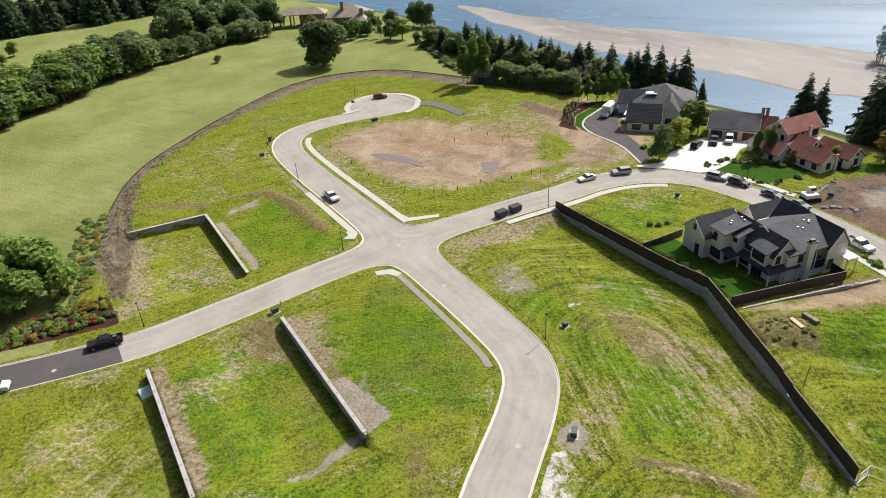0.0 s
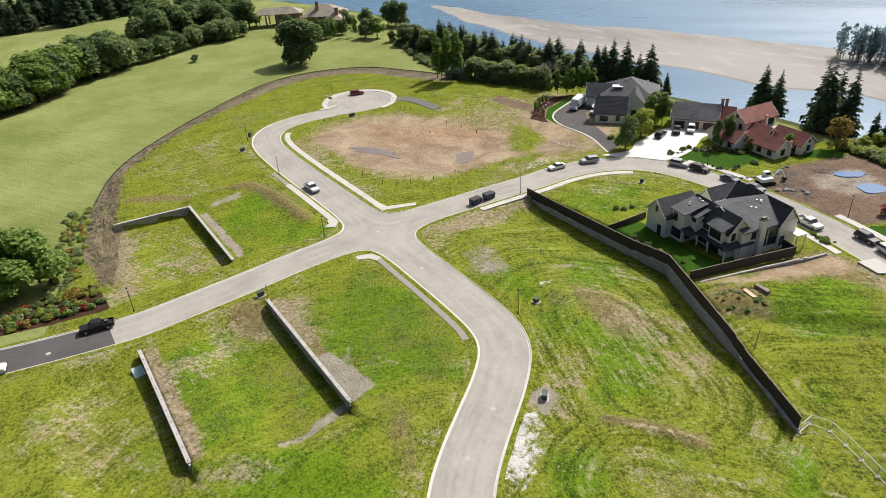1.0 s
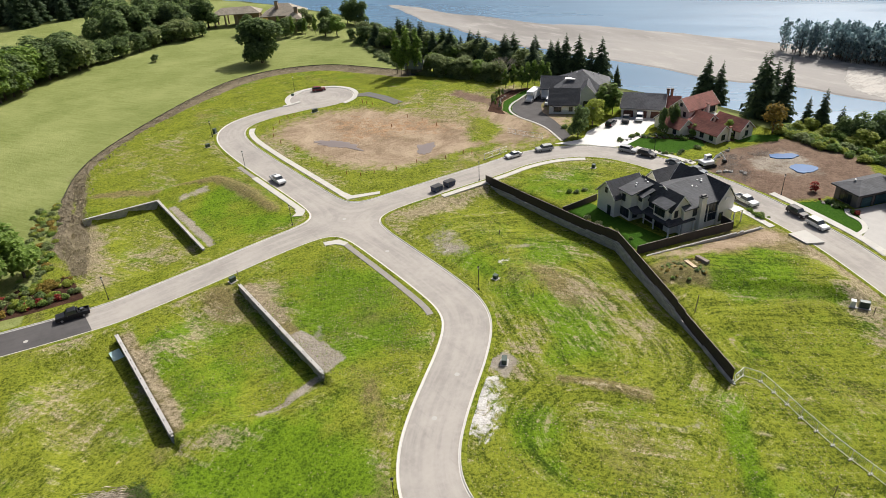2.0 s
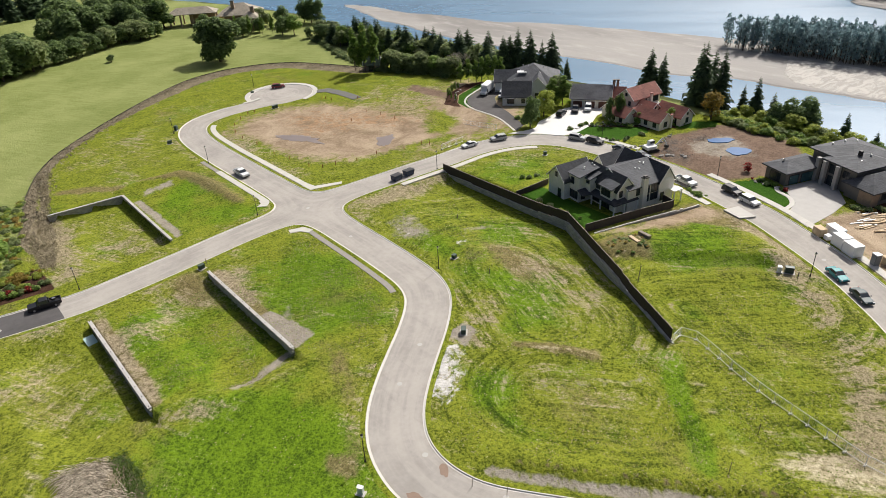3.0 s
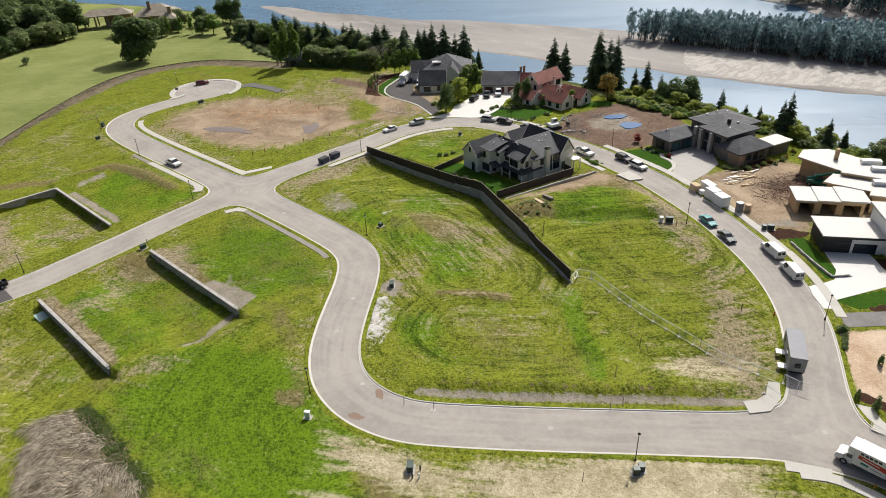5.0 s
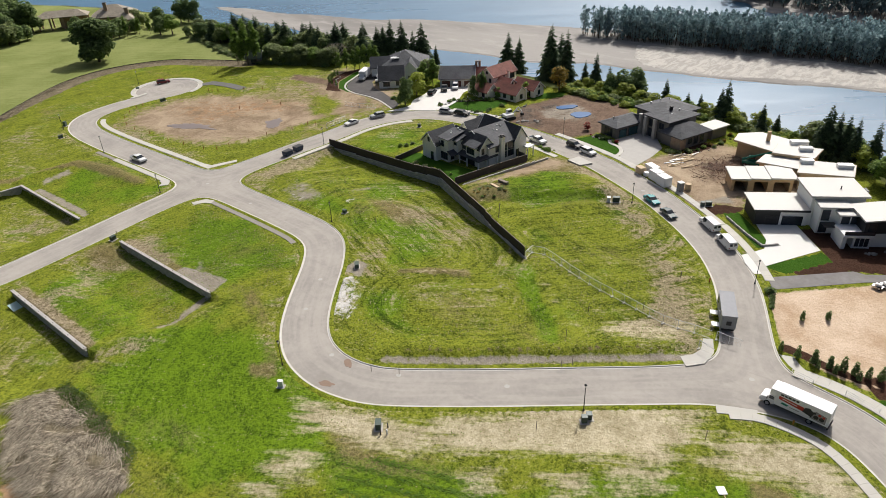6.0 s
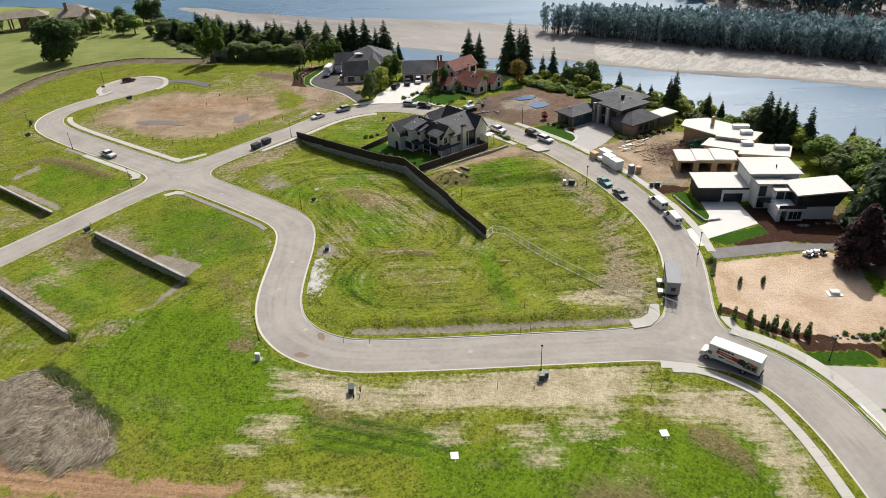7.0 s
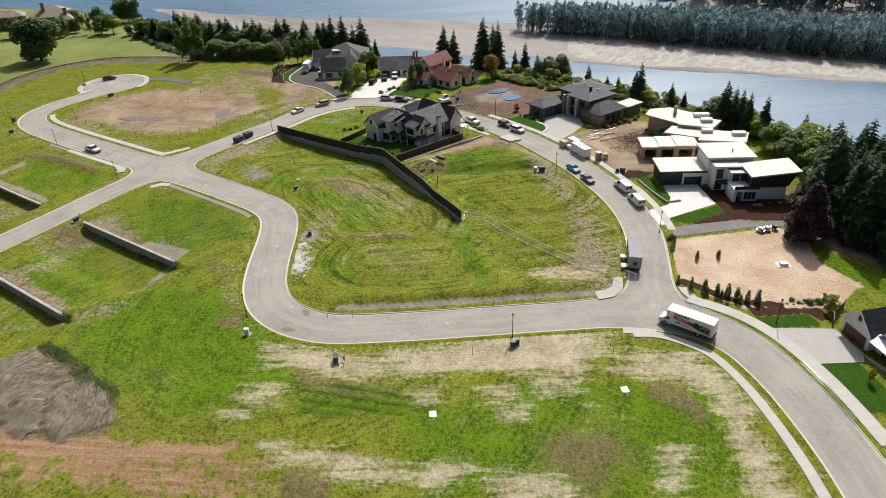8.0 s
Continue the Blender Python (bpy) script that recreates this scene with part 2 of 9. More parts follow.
def box_bm(*a, bevel=0.0):
    bm = bmesh.new()
    bm_box(bm, *a, bevel=bevel)
    return bm


# ---- plan arithmetic ----
def smooth_line(pts, step=1.0):
    """A rounded line through plan points, at even steps."""
    p = np.array(pts, float)
    q = np.vstack([2 * p[0] - p[1], p, 2 * p[-1] - p[-2]])
    out = []
    for i in range(1, len(q) - 2):
        n = max(2, int(np.linalg.norm(q[i + 1] - q[i]) / step))
        for k in range(n):
            t = k / n
            a, b, c, d = q[i - 1], q[i], q[i + 1], q[i + 2]
            out.append(0.5 * (2 * b + (c - a) * t + (2 * a - 5 * b + 4 * c - d) * t * t + (3 * b - a - 3 * c + d) * t ** 3))
    out.append(p[-1])
    return np.array(out)


def line_distance(X, Y, line):
    """Distance from plan points to a line."""
    best = np.full(X.shape, 1e9)
    for (ax, ay), (bx, by) in zip(line[:-1], line[1:]):
        dx, dy = bx - ax, by - ay
        t = np.clip(((X - ax) * dx + (Y - ay) * dy) / (dx * dx + dy * dy + 1e-9), 0, 1)
        best = np.minimum(best, (X - ax - t * dx) ** 2 + (Y - ay - t * dy) ** 2)
    return np.sqrt(best)


def area_distance(X, Y, outline):
    """Signed distance to a plan outline, below zero inside."""
    loop = list(outline) + [outline[0]]
    d = line_distance(X, Y, loop)
    inside = np.zeros(X.shape, bool)
    for (ax, ay), (bx, by) in zip(loop[:-1], loop[1:]):
        if ay != by:
            inside ^= ((ay > Y) != (by > Y)) & (X < (bx - ax) * (Y - ay) / (by - ay) + ax)
    return np.where(inside, -d, d)


def ease(v, lo, hi):
    t = np.clip((v - lo) / (hi - lo), 0, 1)
    return t * t * (3 - 2 * t)


# ---- the plan: roads by their middle lines ----
LINE_1 = smooth_line([(94, 198.6), (87, 194.5), (80.5, 193.8), (72, 194.4), (63, 192.6), (57.6, 188.6), (54.4, 182.5), (52.9, 174), (52.5, 160), (52.7, 145), (53, 130), (53.2, 110),
                      (53, 95), (52.9, 85), (52.6, 75), (52, 68.3), (50.3, 63.3), (47.6, 59.7), (43, 55.5), (37.5, 51.3), (32, 47.0), (27, 42.3), (23.5, 37), (22.1, 31), (22.7, 25.5), (24.7, 20.5),
                      (30.4, 12.4), (36.5, 4.4), (42.8, -3.6), (49.1, -11.7), (55, -19.2), (58.3, -25), (59.2, -31), (58.6, -36.8), (56.5, -41.6), (52, -47.4), (47.1, -52.2), (41.8, -56.7), (36, -61), (25, -68), (5, -80)])
LINE_2 = smooth_line([(-75, 128), (-45, 118), (-30, 113.5), (-21, 111.4), (-12.5, 109.6), (-4, 108.1), (2, 107.4), (10.3, 107.9), (22.4, 108.9), (33, 110.1), (41, 110.6), (53, 111), (66, 111.2), (75, 110.6), (85, 110),
                      (95, 109.1), (104, 108.9), (112, 107.1), (118, 104), (122.4, 100.2), (126, 94.6), (127.8, 87.5), (128.5, 80), (128.5, 72), (127.8, 62), (126, 52.5), (123.8, 44), (120.6, 34), (116, 24.2),
                      (111, 14.8), (105.8, 7.2), (99.6, -0.7), (92.6, -7.6), (85, -13), (78, -16.5), (70.2, -19.8), (62, -23.2), (58.5, -25)])
BULB = (94.2, 198.6, 11.0)


def road_distance(X, Y):
    """Signed distance to the carriageway's edge, with rounded corners at the junctions."""
    a = line_distance(X, Y, LINE_1[::2]) - 4.15
    b = line_distance(X, Y, LINE_2[::2]) - 3.95
    c = np.hypot(X - BULB[0], Y - BULB[1]) - BULB[2]
    k = 2.6
    far = np.minimum(np.minimum(a, b), c)
    lo = far
    s = np.exp(-np.clip((a - lo) / k, 0, 50)) + np.exp(-np.clip((b - lo) / k, 0, 50)) + np.exp(-np.clip((c - lo) / 1.5, 0, 50))
    return lo - k * np.log(s) * (far < 30)


BLUFF = [(-300, 1500), (20, 800), (120, 520), (160, 400), (172, 330), (160, 260), (150, 225), (150, 200), (158, 168), (167, 145), (172, 118), (175, 100), (175, 85), (168, 66), (165, 40), (167, 15), (160, -12),
         (146, -28), (130, -42), (114, -57), (105, -75), (98, -110), (70, -300), (-50, -700), (-300, -1500)]
WATER_Z = -75.0
WALL_1 = [(23.3, 100.0), (23.3, 66.0)]
WALL_2 = [(0.1, 99.0), (0.1, 68.3)]
WALL_3 = [(5.7, 153.2), (22.9, 151.0), (23.0, 118.8)]
BIG_WALL = [(89.5, 104.0), (90.2, 90.0), (90.2, 71.5), (90.2, 63.2), (86.0, 55.2), (78.2, 40.0), (77.0, 37.6), (69.8, 24.0)]


def side_of(X, Y, a, b):
    """Distance to the left of the line from a to b."""
    dx, dy = b[0] - a[0], b[1] - a[1]
    return (dx * (Y - a[1]) - dy * (X - a[0])) / math.hypot(dx, dy)


def sunken(X, Y, y0, y1, xw, depth, reach):
    """A lot that lies lower along the west foot of a wall at x = xw."""
    w = xw - X
    along = ease(Y, y0 - 6, y0 + 1.0) * (1 - ease(Y, y1 - 3.0, y1 + 4.0))
    return -depth * along * np.where(w > 0.0, 1 - ease(w, reach * 0.5, reach), 0)


def ground_height(X, Y, rd=None):
    X, Y = np.asarray(X, float), np.asarray(Y, float)
    rd = road_distance(X, Y) if rd is None else rd
    h = np.zeros(X.shape)
    keep = ease(rd, 0.6, 6.0)
    # lots beside the retaining walls
    h += keep * (sunken(X, Y, 66.5, 99.5, 23.3, 1.75, 18) + sunken(X, Y, 68.8, 98.5, 0.1, 1.85, 17))
    p3 = area_distance(X, Y, [(22.9, 151), (5.7, 153.2), (1, 150), (3, 117), (23.0, 118.8)])
    h += keep * -1.6 * (1 - ease(line_distance(X, Y, WALL_3), 9, 20)) * (p3 < 0) * ease(Y, 116, 121)
    # the lot above and the lot below the long wall
    bd = line_distance(X, Y, BIG_WALL)
    east = np.where(Y > 63.2, X - 90.2, side_of(X, Y, (69.8, 24.0), (90.0, 63.2)) * -1)
    tall = ease(Y, 22, 40) * (1 - ease(Y, 88, 104))
    depth = np.interp(Y, (23, 31, 37, 44, 52, 63, 84, 92, 99, 105), (0.4, 0.5, 0.8, 1.7, 2.1, 2.35, 2.3, 2.1, 1.7, 0.3))
    h += keep * np.where(east > 1.2, tall * 0.55 * (1 - ease(bd, 8, 22)), -depth * (1 - ease(bd, 5.0, 24)) * (1 - ease(-Y, -24, -20)))
    # swells in the open ground
    beyond = side_of(X, Y, (62, -24), (44, -62))
    open_lot = ease(rd, 5.0, 12.0) * (1 - ease(beyond, 0, 4) * (Y < -18)) * (1 - ease(X, 84, 92)) * (1 - 0.7 * (Y > 118))
    h += open_lot * (0.28 * np.sin(X * 0.11 + 1.3) * np.sin(Y * 0.09) + 0.13 * np.sin(X * 0.31) * np.sin(Y * 0.27 + 2))
    # heap of dead brush, and the cut bank above the southern path
    h += (0.55 + 0.25 * np.sin(X * 0.9) * np.sin(Y * 0.6)) * np.exp(-(((X + 12.5) / 5.0) ** 2 + ((Y - 48.5) / 11.0) ** 2) ** 2)
    h += 0.95 * ease(side_of(X, Y, (32.0, 17.4), (56.0, -13.0)), 0.9, 2.0) * (1 - ease(line_distance(X, Y, [(32.0, 17.4), (56.0, -13.0)]), 3, 12)) * ease(rd, 2.6, 4.2)
    # grassy bank across the lower lot
    h += keep * 0.7 * np.exp(-(side_of(X, Y, (76, 34), (113, 22)) / 3.0) ** 2) * ease(X, 78, 84) * (1 - ease(X, 106, 113))
    # ridge between the lots, spoil ridge and low scarps
    h += keep * 0.6 * np.exp(-(line_distance(X, Y, [(-8, 67.6), (-2.6, 68), (2.3, 66.4), (8.6, 64.2), (12, 64.6)]) / 1.6) ** 2) * (X < 14)
    h += keep * 0.45 * np.exp(-(line_distance(X, Y, [(51.1, 40.8), (54.6, 36.4), (57.9, 30.4)]) / 1.0) ** 2)
    up = side_of(X, Y, (85.5, 47.5), (103, 23.5)) + 0.8 * np.sin(X * 0.5 + Y * 0.2)
    h += keep * 1.6 * ease(up, -2.4, 1.6) * (1 - ease(up, 6, 20)) * ease(east, 1.5, 6) * ease(Y, 18, 26) * (1 - ease(Y, 46, 51))
    h += keep * 0.8 * np.exp(-(line_distance(X, Y, [(24, 155.5), (32, 156), (39.1, 154.4), (42.1, 142.9), (42.8, 127)]) / 1.7) ** 2)
    h += keep * 0.6 * np.exp(-(((X - 38) / 3.0) ** 2 + ((Y + 36) / 4.5) ** 2) ** 2) + 0.5 * np.exp(-(((X + 3.4) / 2.5) ** 2 + ((Y - 1.5) / 3.2) ** 2) ** 2)
    # churned mud of the empty lot
    h += 0.22 * (0.5 + 0.5 * np.sin(X * 0.9 + np.sin(Y * 0.7) * 2) * np.sin(Y * 0.8 + np.sin(X * 0.5) * 2)) * ease(X, 133, 138) * (1 - ease(X, 160, 165)) * ease(Y, 44, 49) * (1 - ease(Y, 68, 73))
    # field rising beyond the boundary
    h += 0.10 * ease(rd, 0.25, 0.9) - 0.22 * (1 - ease(rd, 0.0, 0.5))
    # the bluff down to the river
    out = bluff_side(X, Y)
    h = h * (1 - ease(out, 0, 20)) - 84.0 * ease(out, -2, 150) ** 0.85
    return h


def bluff_side(X, Y):
    """Distance beyond the edge of the bluff, towards the river."""
    d = line_distance(X, Y, BLUFF)
    edge_x = np.interp(Y, [p[1] for p in BLUFF[::-1]], [p[0] for p in BLUFF[::-1]])
    return np.where(X > edge_x, d, -d)


def height_at(x, y):
    return float(ground_height(np.array([x]), np.array([y]))[0])


# ---- ground ----
def make_ground_material():
    n = Nodes("ground")
    big = n.noise(0.035, 4, 0.6)
    mid = n.noise(0.22, 5, 0.65)
    fine = n.noise(1.3, 6, 0.72)
    grit = n.noise(5.5, 5, 0.75)
    tuft = n.voronoi(2.2, n.mix(0.35, n.pos, n.noise(1.5, 3), "ADD"))
    streak = n.noise(0.9, 4, 0.7, n.along(-1.05, 0.10))
    track = n.noise(1.1, 4, 0.7, n.along(-1.08, 0.05))
    mow = n.noise(0.55, 3, 0.6, n.scaled(0.06, 1.0, 1.0, rz=-0.72))
    # mixed rough grass: blades, clumps, mown rings
    hair = n.noise(11.0, 3, 0.7)
    g = n.math("ADD", n.math("MULTIPLY", mid, 0.20), n.math("ADD", n.math("MULTIPLY", fine, 0.32), n.math("ADD", n.math("MULTIPLY", grit, 0.30), n.math("MULTIPLY", hair, 0.18))))
    g = n.math("ADD", g, n.math("MULTIPLY", n.math("SUBTRACT", tuft, 0.35), 0.12))
    rounds = n.mix(n.step(n.attr("ring"), 0.4, 0.6), n.polar(20.0, 32.0), n.laps("lap"))
    rings = n.math("ADD", n.math("MULTIPLY", n.noise(0.75, 3, 0.6, rounds), 0.7), n.math("MULTIPLY", n.noise(2.4, 4, 0.7, rounds), 0.4))
    rings = n.math("SUBTRACT", rings, 0.05)
    swath = n.noise(0.8, 3, 0.6, n.along(1.19, 0.035))
    rings = n.math("ADD", rings, n.math("MULTIPLY", n.math("MULTIPLY", n.math("SUBTRACT", swath, 0.5), 0.35), n.attr("ring")))
    rings = n.math("ADD", 0.5, n.math("MULTIPLY", n.math("SUBTRACT", rings, 0.5), n.attr("mown")))
    g2 = n.math("ADD", g, n.math("MULTIPLY", n.math("SUBTRACT", rings, 0.5), 0.5))
    grass = n.mix(n.step(g2, 0.41, 0.59), (0.042, 0.060, 0.008), (0.212, 0.240, 0.026))
    lush = n.mix(n.step(g2, 0.40, 0.60), (0.030, 0.060, 0.007), (0.138, 0.222, 0.013))
    dryt = n.math("ADD", n.math("MULTIPLY", fine, 0.4), n.math("ADD", n.math("MULTIPLY", grit, 0.35), n.math("MULTIPLY", hair, 0.25)))
    dry = n.mix(n.step(dryt, 0.40, 0.61), (0.105, 0.082, 0.045), (0.44, 0.365, 0.25))
    brown = n.mix(n.step(dryt, 0.38, 0.62), (0.075, 0.060, 0.024), (0.265, 0.20, 0.11))
    lf = n.math("ADD", n.attr("lush"), n.math("MULTIPLY", n.math("SUBTRACT", n.noise(0.09, 5, 0.65), 0.5), 2.4))
    col = n.mix(n.step(lf, 0.05, 0.6), grass, lush)
    # brown, tired grass
    bf = n.math("ADD", n.math("MULTIPLY", n.math("SUBTRACT", n.noise(0.07, 7, 0.7, n.scaled(1.0, 0.6, 1.0, rz=0.9), 0.6), 0.5), 2.6), n.math("MULTIPLY", n.math("SUBTRACT", grit, 0.5), 1.2))
    bf = n.math("ADD", bf, n.math("SUBTRACT", n.math("MULTIPLY", n.attr("brown"), 1.1), 0.25))
    col = n.mix(n.math("MULTIPLY", n.step(bf, -0.1, 0.45), 0.8), col, brown)
    # thin, dry patches
    df = n.math("ADD", n.math("MULTIPLY", n.math("SUBTRACT", n.noise(0.13, 7, 0.72, distort=0.8), 0.5), 1.4), n.math("MULTIPLY", n.math("SUBTRACT", streak, 0.5), 1.0))
    df = n.math("ADD", df, n.math("ADD", n.math("MULTIPLY", n.math("SUBTRACT", fine, 0.5), 0.9), n.math("MULTIPLY", n.math("SUBTRACT", grit, 0.5), 1.1)))
    df = n.math("ADD", df, n.math("MULTIPLY", n.math("SUBTRACT", rings, 0.5), 2.3))
    patch = n.math("SUBTRACT", n.noise(0.045, 5, 0.6), 0.5)
    df = n.math("ADD", df, n.math("MULTIPLY", patch, 1.2))
    df = n.math("ADD", n.math("SUBTRACT", df, 0.38), n.math("MULTIPLY", n.attr("dry"), 0.95))
    col = n.mix(n.math("MULTIPLY", n.step(df, -0.12, 0.26), 0.9), col, dry)
    # mown pasture
    ft = n.math("ADD", n.math("MULTIPLY", big, 0.35), n.math("ADD", n.math("MULTIPLY", streak, 0.2), n.math("ADD", n.math("MULTIPLY", fine, 0.25), n.math("MULTIPLY", grit, 0.2))))
    pasture = n.mix(n.step(ft, 0.36, 0.64), (0.138, 0.170, 0.044), (0.275, 0.298, 0.112))
    col = n.mix(n.step(n.attr("field"), 0.35, 0.65), col, pasture)
    ragged = n.math("MULTIPLY", n.math("SUBTRACT", n.noise(0.4, 8, 0.75, distort=0.5), 0.5), 1.6)

    combed = n.math("ADD", n.math("MULTIPLY", n.math("SUBTRACT", n.noise(0.55, 6, 0.7, n.along(-0.98, 0.16)), 0.5), 3.0), n.math("MULTIPLY", n.math("SUBTRACT", fine, 0.5), 1.1))

    def lay(name, lo, hi, edge=1.0, blend=(0.4, 0.6), detail=None, rag=None):
        nonlocal col
        t = detail or n.math("ADD", n.math("MULTIPLY", mid, 0.35), n.math("ADD", n.math("MULTIPLY", fine, 0.35), n.math("MULTIPLY", grit, 0.3)))
        c = n.mix(n.step(t, 0.33, 0.67), lo, hi)
        here = n.attr(name)
        f = n.math("ADD", here, n.math("MULTIPLY", n.math("MULTIPLY", rag or ragged, edge), n.step(here, 0.0, 0.3)))
        col = n.mix(n.step(f, *blend), col, c)

    lay("bare", (0.165, 0.115, 0.072), (0.44, 0.345, 0.24), 1.3, (0.2, 0.8), n.math("ADD", n.math("MULTIPLY", n.noise(0.10, 7, 0.7, None, 0.6), 0.6), n.math("ADD", n.math("MULTIPLY", fine, 0.2), n.math("MULTIPLY", grit, 0.2))))
    lay("sand", (0.44, 0.31, 0.20), (0.66, 0.53, 0.40), 0.9, (0.35, 0.65), n.math("ADD", n.math("MULTIPLY", n.noise(0.11, 7, 0.7, None, 0.5), 0.65), n.math("ADD", n.math("MULTIPLY", fine, 0.25), n.math("MULTIPLY", grit, 0.1))))
    lay("straw", (0.23, 0.195, 0.10), (0.58, 0.51, 0.36), 0.8, (0.22, 0.85), None, combed)
    lay("clay", (0.15, 0.088, 0.046), (0.46, 0.30, 0.175), 1.4, (0.3, 0.7), n.math("ADD", n.math("MULTIPLY", track, 0.35), n.math("ADD", n.math("MULTIPLY", fine, 0.3), n.math("MULTIPLY", grit, 0.35))))
    lay("mud", (0.095, 0.065, 0.047), (0.235, 0.165, 0.12), 0.6, (0.35, 0.65))
    lay("brush", (0.075, 0.065, 0.035), (0.26, 0.215, 0.15), 0.7, (0.4, 0.6))
    lay("mulch", (0.03, 0.016, 0.011), (0.085, 0.045, 0.03), 0.15)
    lay("stone", (0.19, 0.165, 0.13), (0.37, 0.33, 0.27), 0.7, (0.35, 0.65))
    lay("chalk", (0.30, 0.28, 0.25), (0.76, 0.74, 0.70), 2.4, (0.35, 0.85))
    turf = n.mix(n.step(g, 0.35, 0.65), (0.022, 0.064, 0.006), (0.046, 0.108, 0.011))
    col = n.mix(n.step(n.attr("turf"), 0.45, 0.55), col, turf)
    # steep slopes under the trees
    col = n.mix(n.step(n.attr("slope"), 0.2, 0.8), col, n.mix(n.step(g, 0.3, 0.7), (0.03, 0.042, 0.013), (0.09, 0.10, 0.035)))
    n.bump(n.math("ADD", n.math("MULTIPLY", fine, 0.6), n.math("ADD", n.math("MULTIPLY", grit, 0.3), n.math("MULTIPLY", tuft, 0.25))), 0.8, 0.3)
    return n.done(col, 0.95, 0.0, 0.04)


GROUND = make_ground_material()


def spread(lo, hi, step, far_lo, far_hi, grow=1.22):
    """Grid lines: even in the middle, wider and wider outside."""
    core = list(np.arange(lo, hi + step, step))
    s, v = step, core[-1]
    while v < far_hi:
        s *= grow
        v += s
        core.append(v)
    s, v = step, core[0]
    while v > far_lo:
        s *= grow
        v -= s
        core.insert(0, v)
    return np.array(core)


gx, gy = spread(-64, 190, 1.0, -3200, 3600), spread(-104, 262, 1.0, -3200, 3600)
gx = np.unique(np.append(gx, (-0.2, 0.4, 23.0, 23.6)))
GX, GY = np.meshgrid(gx, gy)
RD = road_distance(GX, GY)
GZ = ground_height(GX, GY, RD)


def region(outline, soft=3.0):
    """1 inside a plan outline, 0 outside, 0.5 on its line."""
    return np.clip(0.5 - area_distance(GX, GY, outline) / soft, 0, 1)


def resample_line(line, a, b, off):
    """A stretch of a road's middle line, shifted to its left, thinned."""
    i, j = (int(np.argmin(np.hypot(line[:, 0] - q[0], line[:, 1] - q[1]))) for q in (a, b))
    p = line[min(i, j):max(i, j) + 1]
    t = np.gradient(p, axis=0)
    t /= np.linalg.norm(t, axis=1)[:, None]
    return (p + np.stack([-t[:, 1], t[:, 0]], 1) * off)[::3]


def band(line, width, soft=3.0):
    return np.clip(0.5 - (line_distance(GX, GY, line) - width) / soft, 0, 1)


ARC = smooth_line([(-14, 112), (-6, 134), (-0.8, 150), (5.2, 171.8), (15.6, 192.8), (34.2, 211.9), (61, 233.4), (79.7, 244), (98.8, 245), (116.5, 236.2), (126, 221), (134, 204)], 3.0)
ARC_IN = [(x, y) for x, y in ARC] + [(150, 190), (170, 120), (170, -60), (100, -110), (-400, -200), (-400, 100)]
PAD = [(62.5, 174), (71.4, 182.5), (86.9, 183), (110, 171), (129.8, 164.2), (140, 163), (131, 128), (120, 114.7), (97, 118.5), (78, 126), (67, 138), (62.5, 153)]
BARE_LOT = [(84.6, -18.6), (101.5, -36.5), (101, -42), (91.2, -46.4), (86.5, -54.5), (76.4, -51.5), (67.5, -38.5), (68.5, -31), (71.5, -25)]
SITE = [(129, 26.5), (150, 14), (152, -6), (134, -22), (124, -6), (117, 2), (113.5, 9)]
MUD_LOT = [(131.5, 71), (147, 76), (166, 70), (168, 52), (158, 41.5), (141, 43.5), (131.5, 50)]

fields = {"field": 1 - region(ARC_IN, 2.0), "bare": region(PAD, 14.0) * 0.92}
fields["bare"] = np.maximum(fields["bare"], region([(118, 114), (141, 164), (150, 160), (140, 122), (128, 112)], 10) * 0.8)
fields["bare"] = np.maximum(fields["bare"], region([(90, 54), (99, 51.2), (117, 46.6), (116, 41), (98, 46.5)], 6) * 0.95)
fields["bare"] = np.maximum(fields["bare"], region(SITE, 5))
fields["sand"] = region(BARE_LOT, 2.0)
fields["clay"] = np.maximum(region([(-21, 48), (-17.6, 38.4), (-12.4, 32.2), (-8.3, 21.6), (-1.9, 9.7), (-7.5, 1), (-16, 12), (-21, 25), (-27, 35), (-26, 48)], 7),
                            band([(-26, 62), (-20, 47), (-9, 26), (-1, 8), (8, -8)], 0.9, 4) * 0.75)
fields["clay"] = np.maximum(fields["clay"], region([(78, 176), (90, 174), (108, 156), (112, 140), (104, 136), (90, 146), (76, 152)], 14) * 0.9)
fields["mud"] = np.maximum(region(MUD_LOT, 6), region([(126, 168), (133, 172), (136, 150), (128, 148)], 5) * 0.7)
arc_width = 3.0 + 5.2 * ease(GX, 30, 80)
fields["brush"] = np.maximum(np.clip(0.5 - (line_distance(GX, GY, ARC[8:]) - arc_width) / 3.0, 0, 1) * (GX > -3) * region(ARC_IN, 2) * 1.05,
                            region([(-13, 64), (-6.3, 62), (-6, 49), (-8.6, 37.3), (-13.3, 33.6), (-18.7, 41), (-18.5, 55.8)], 3))
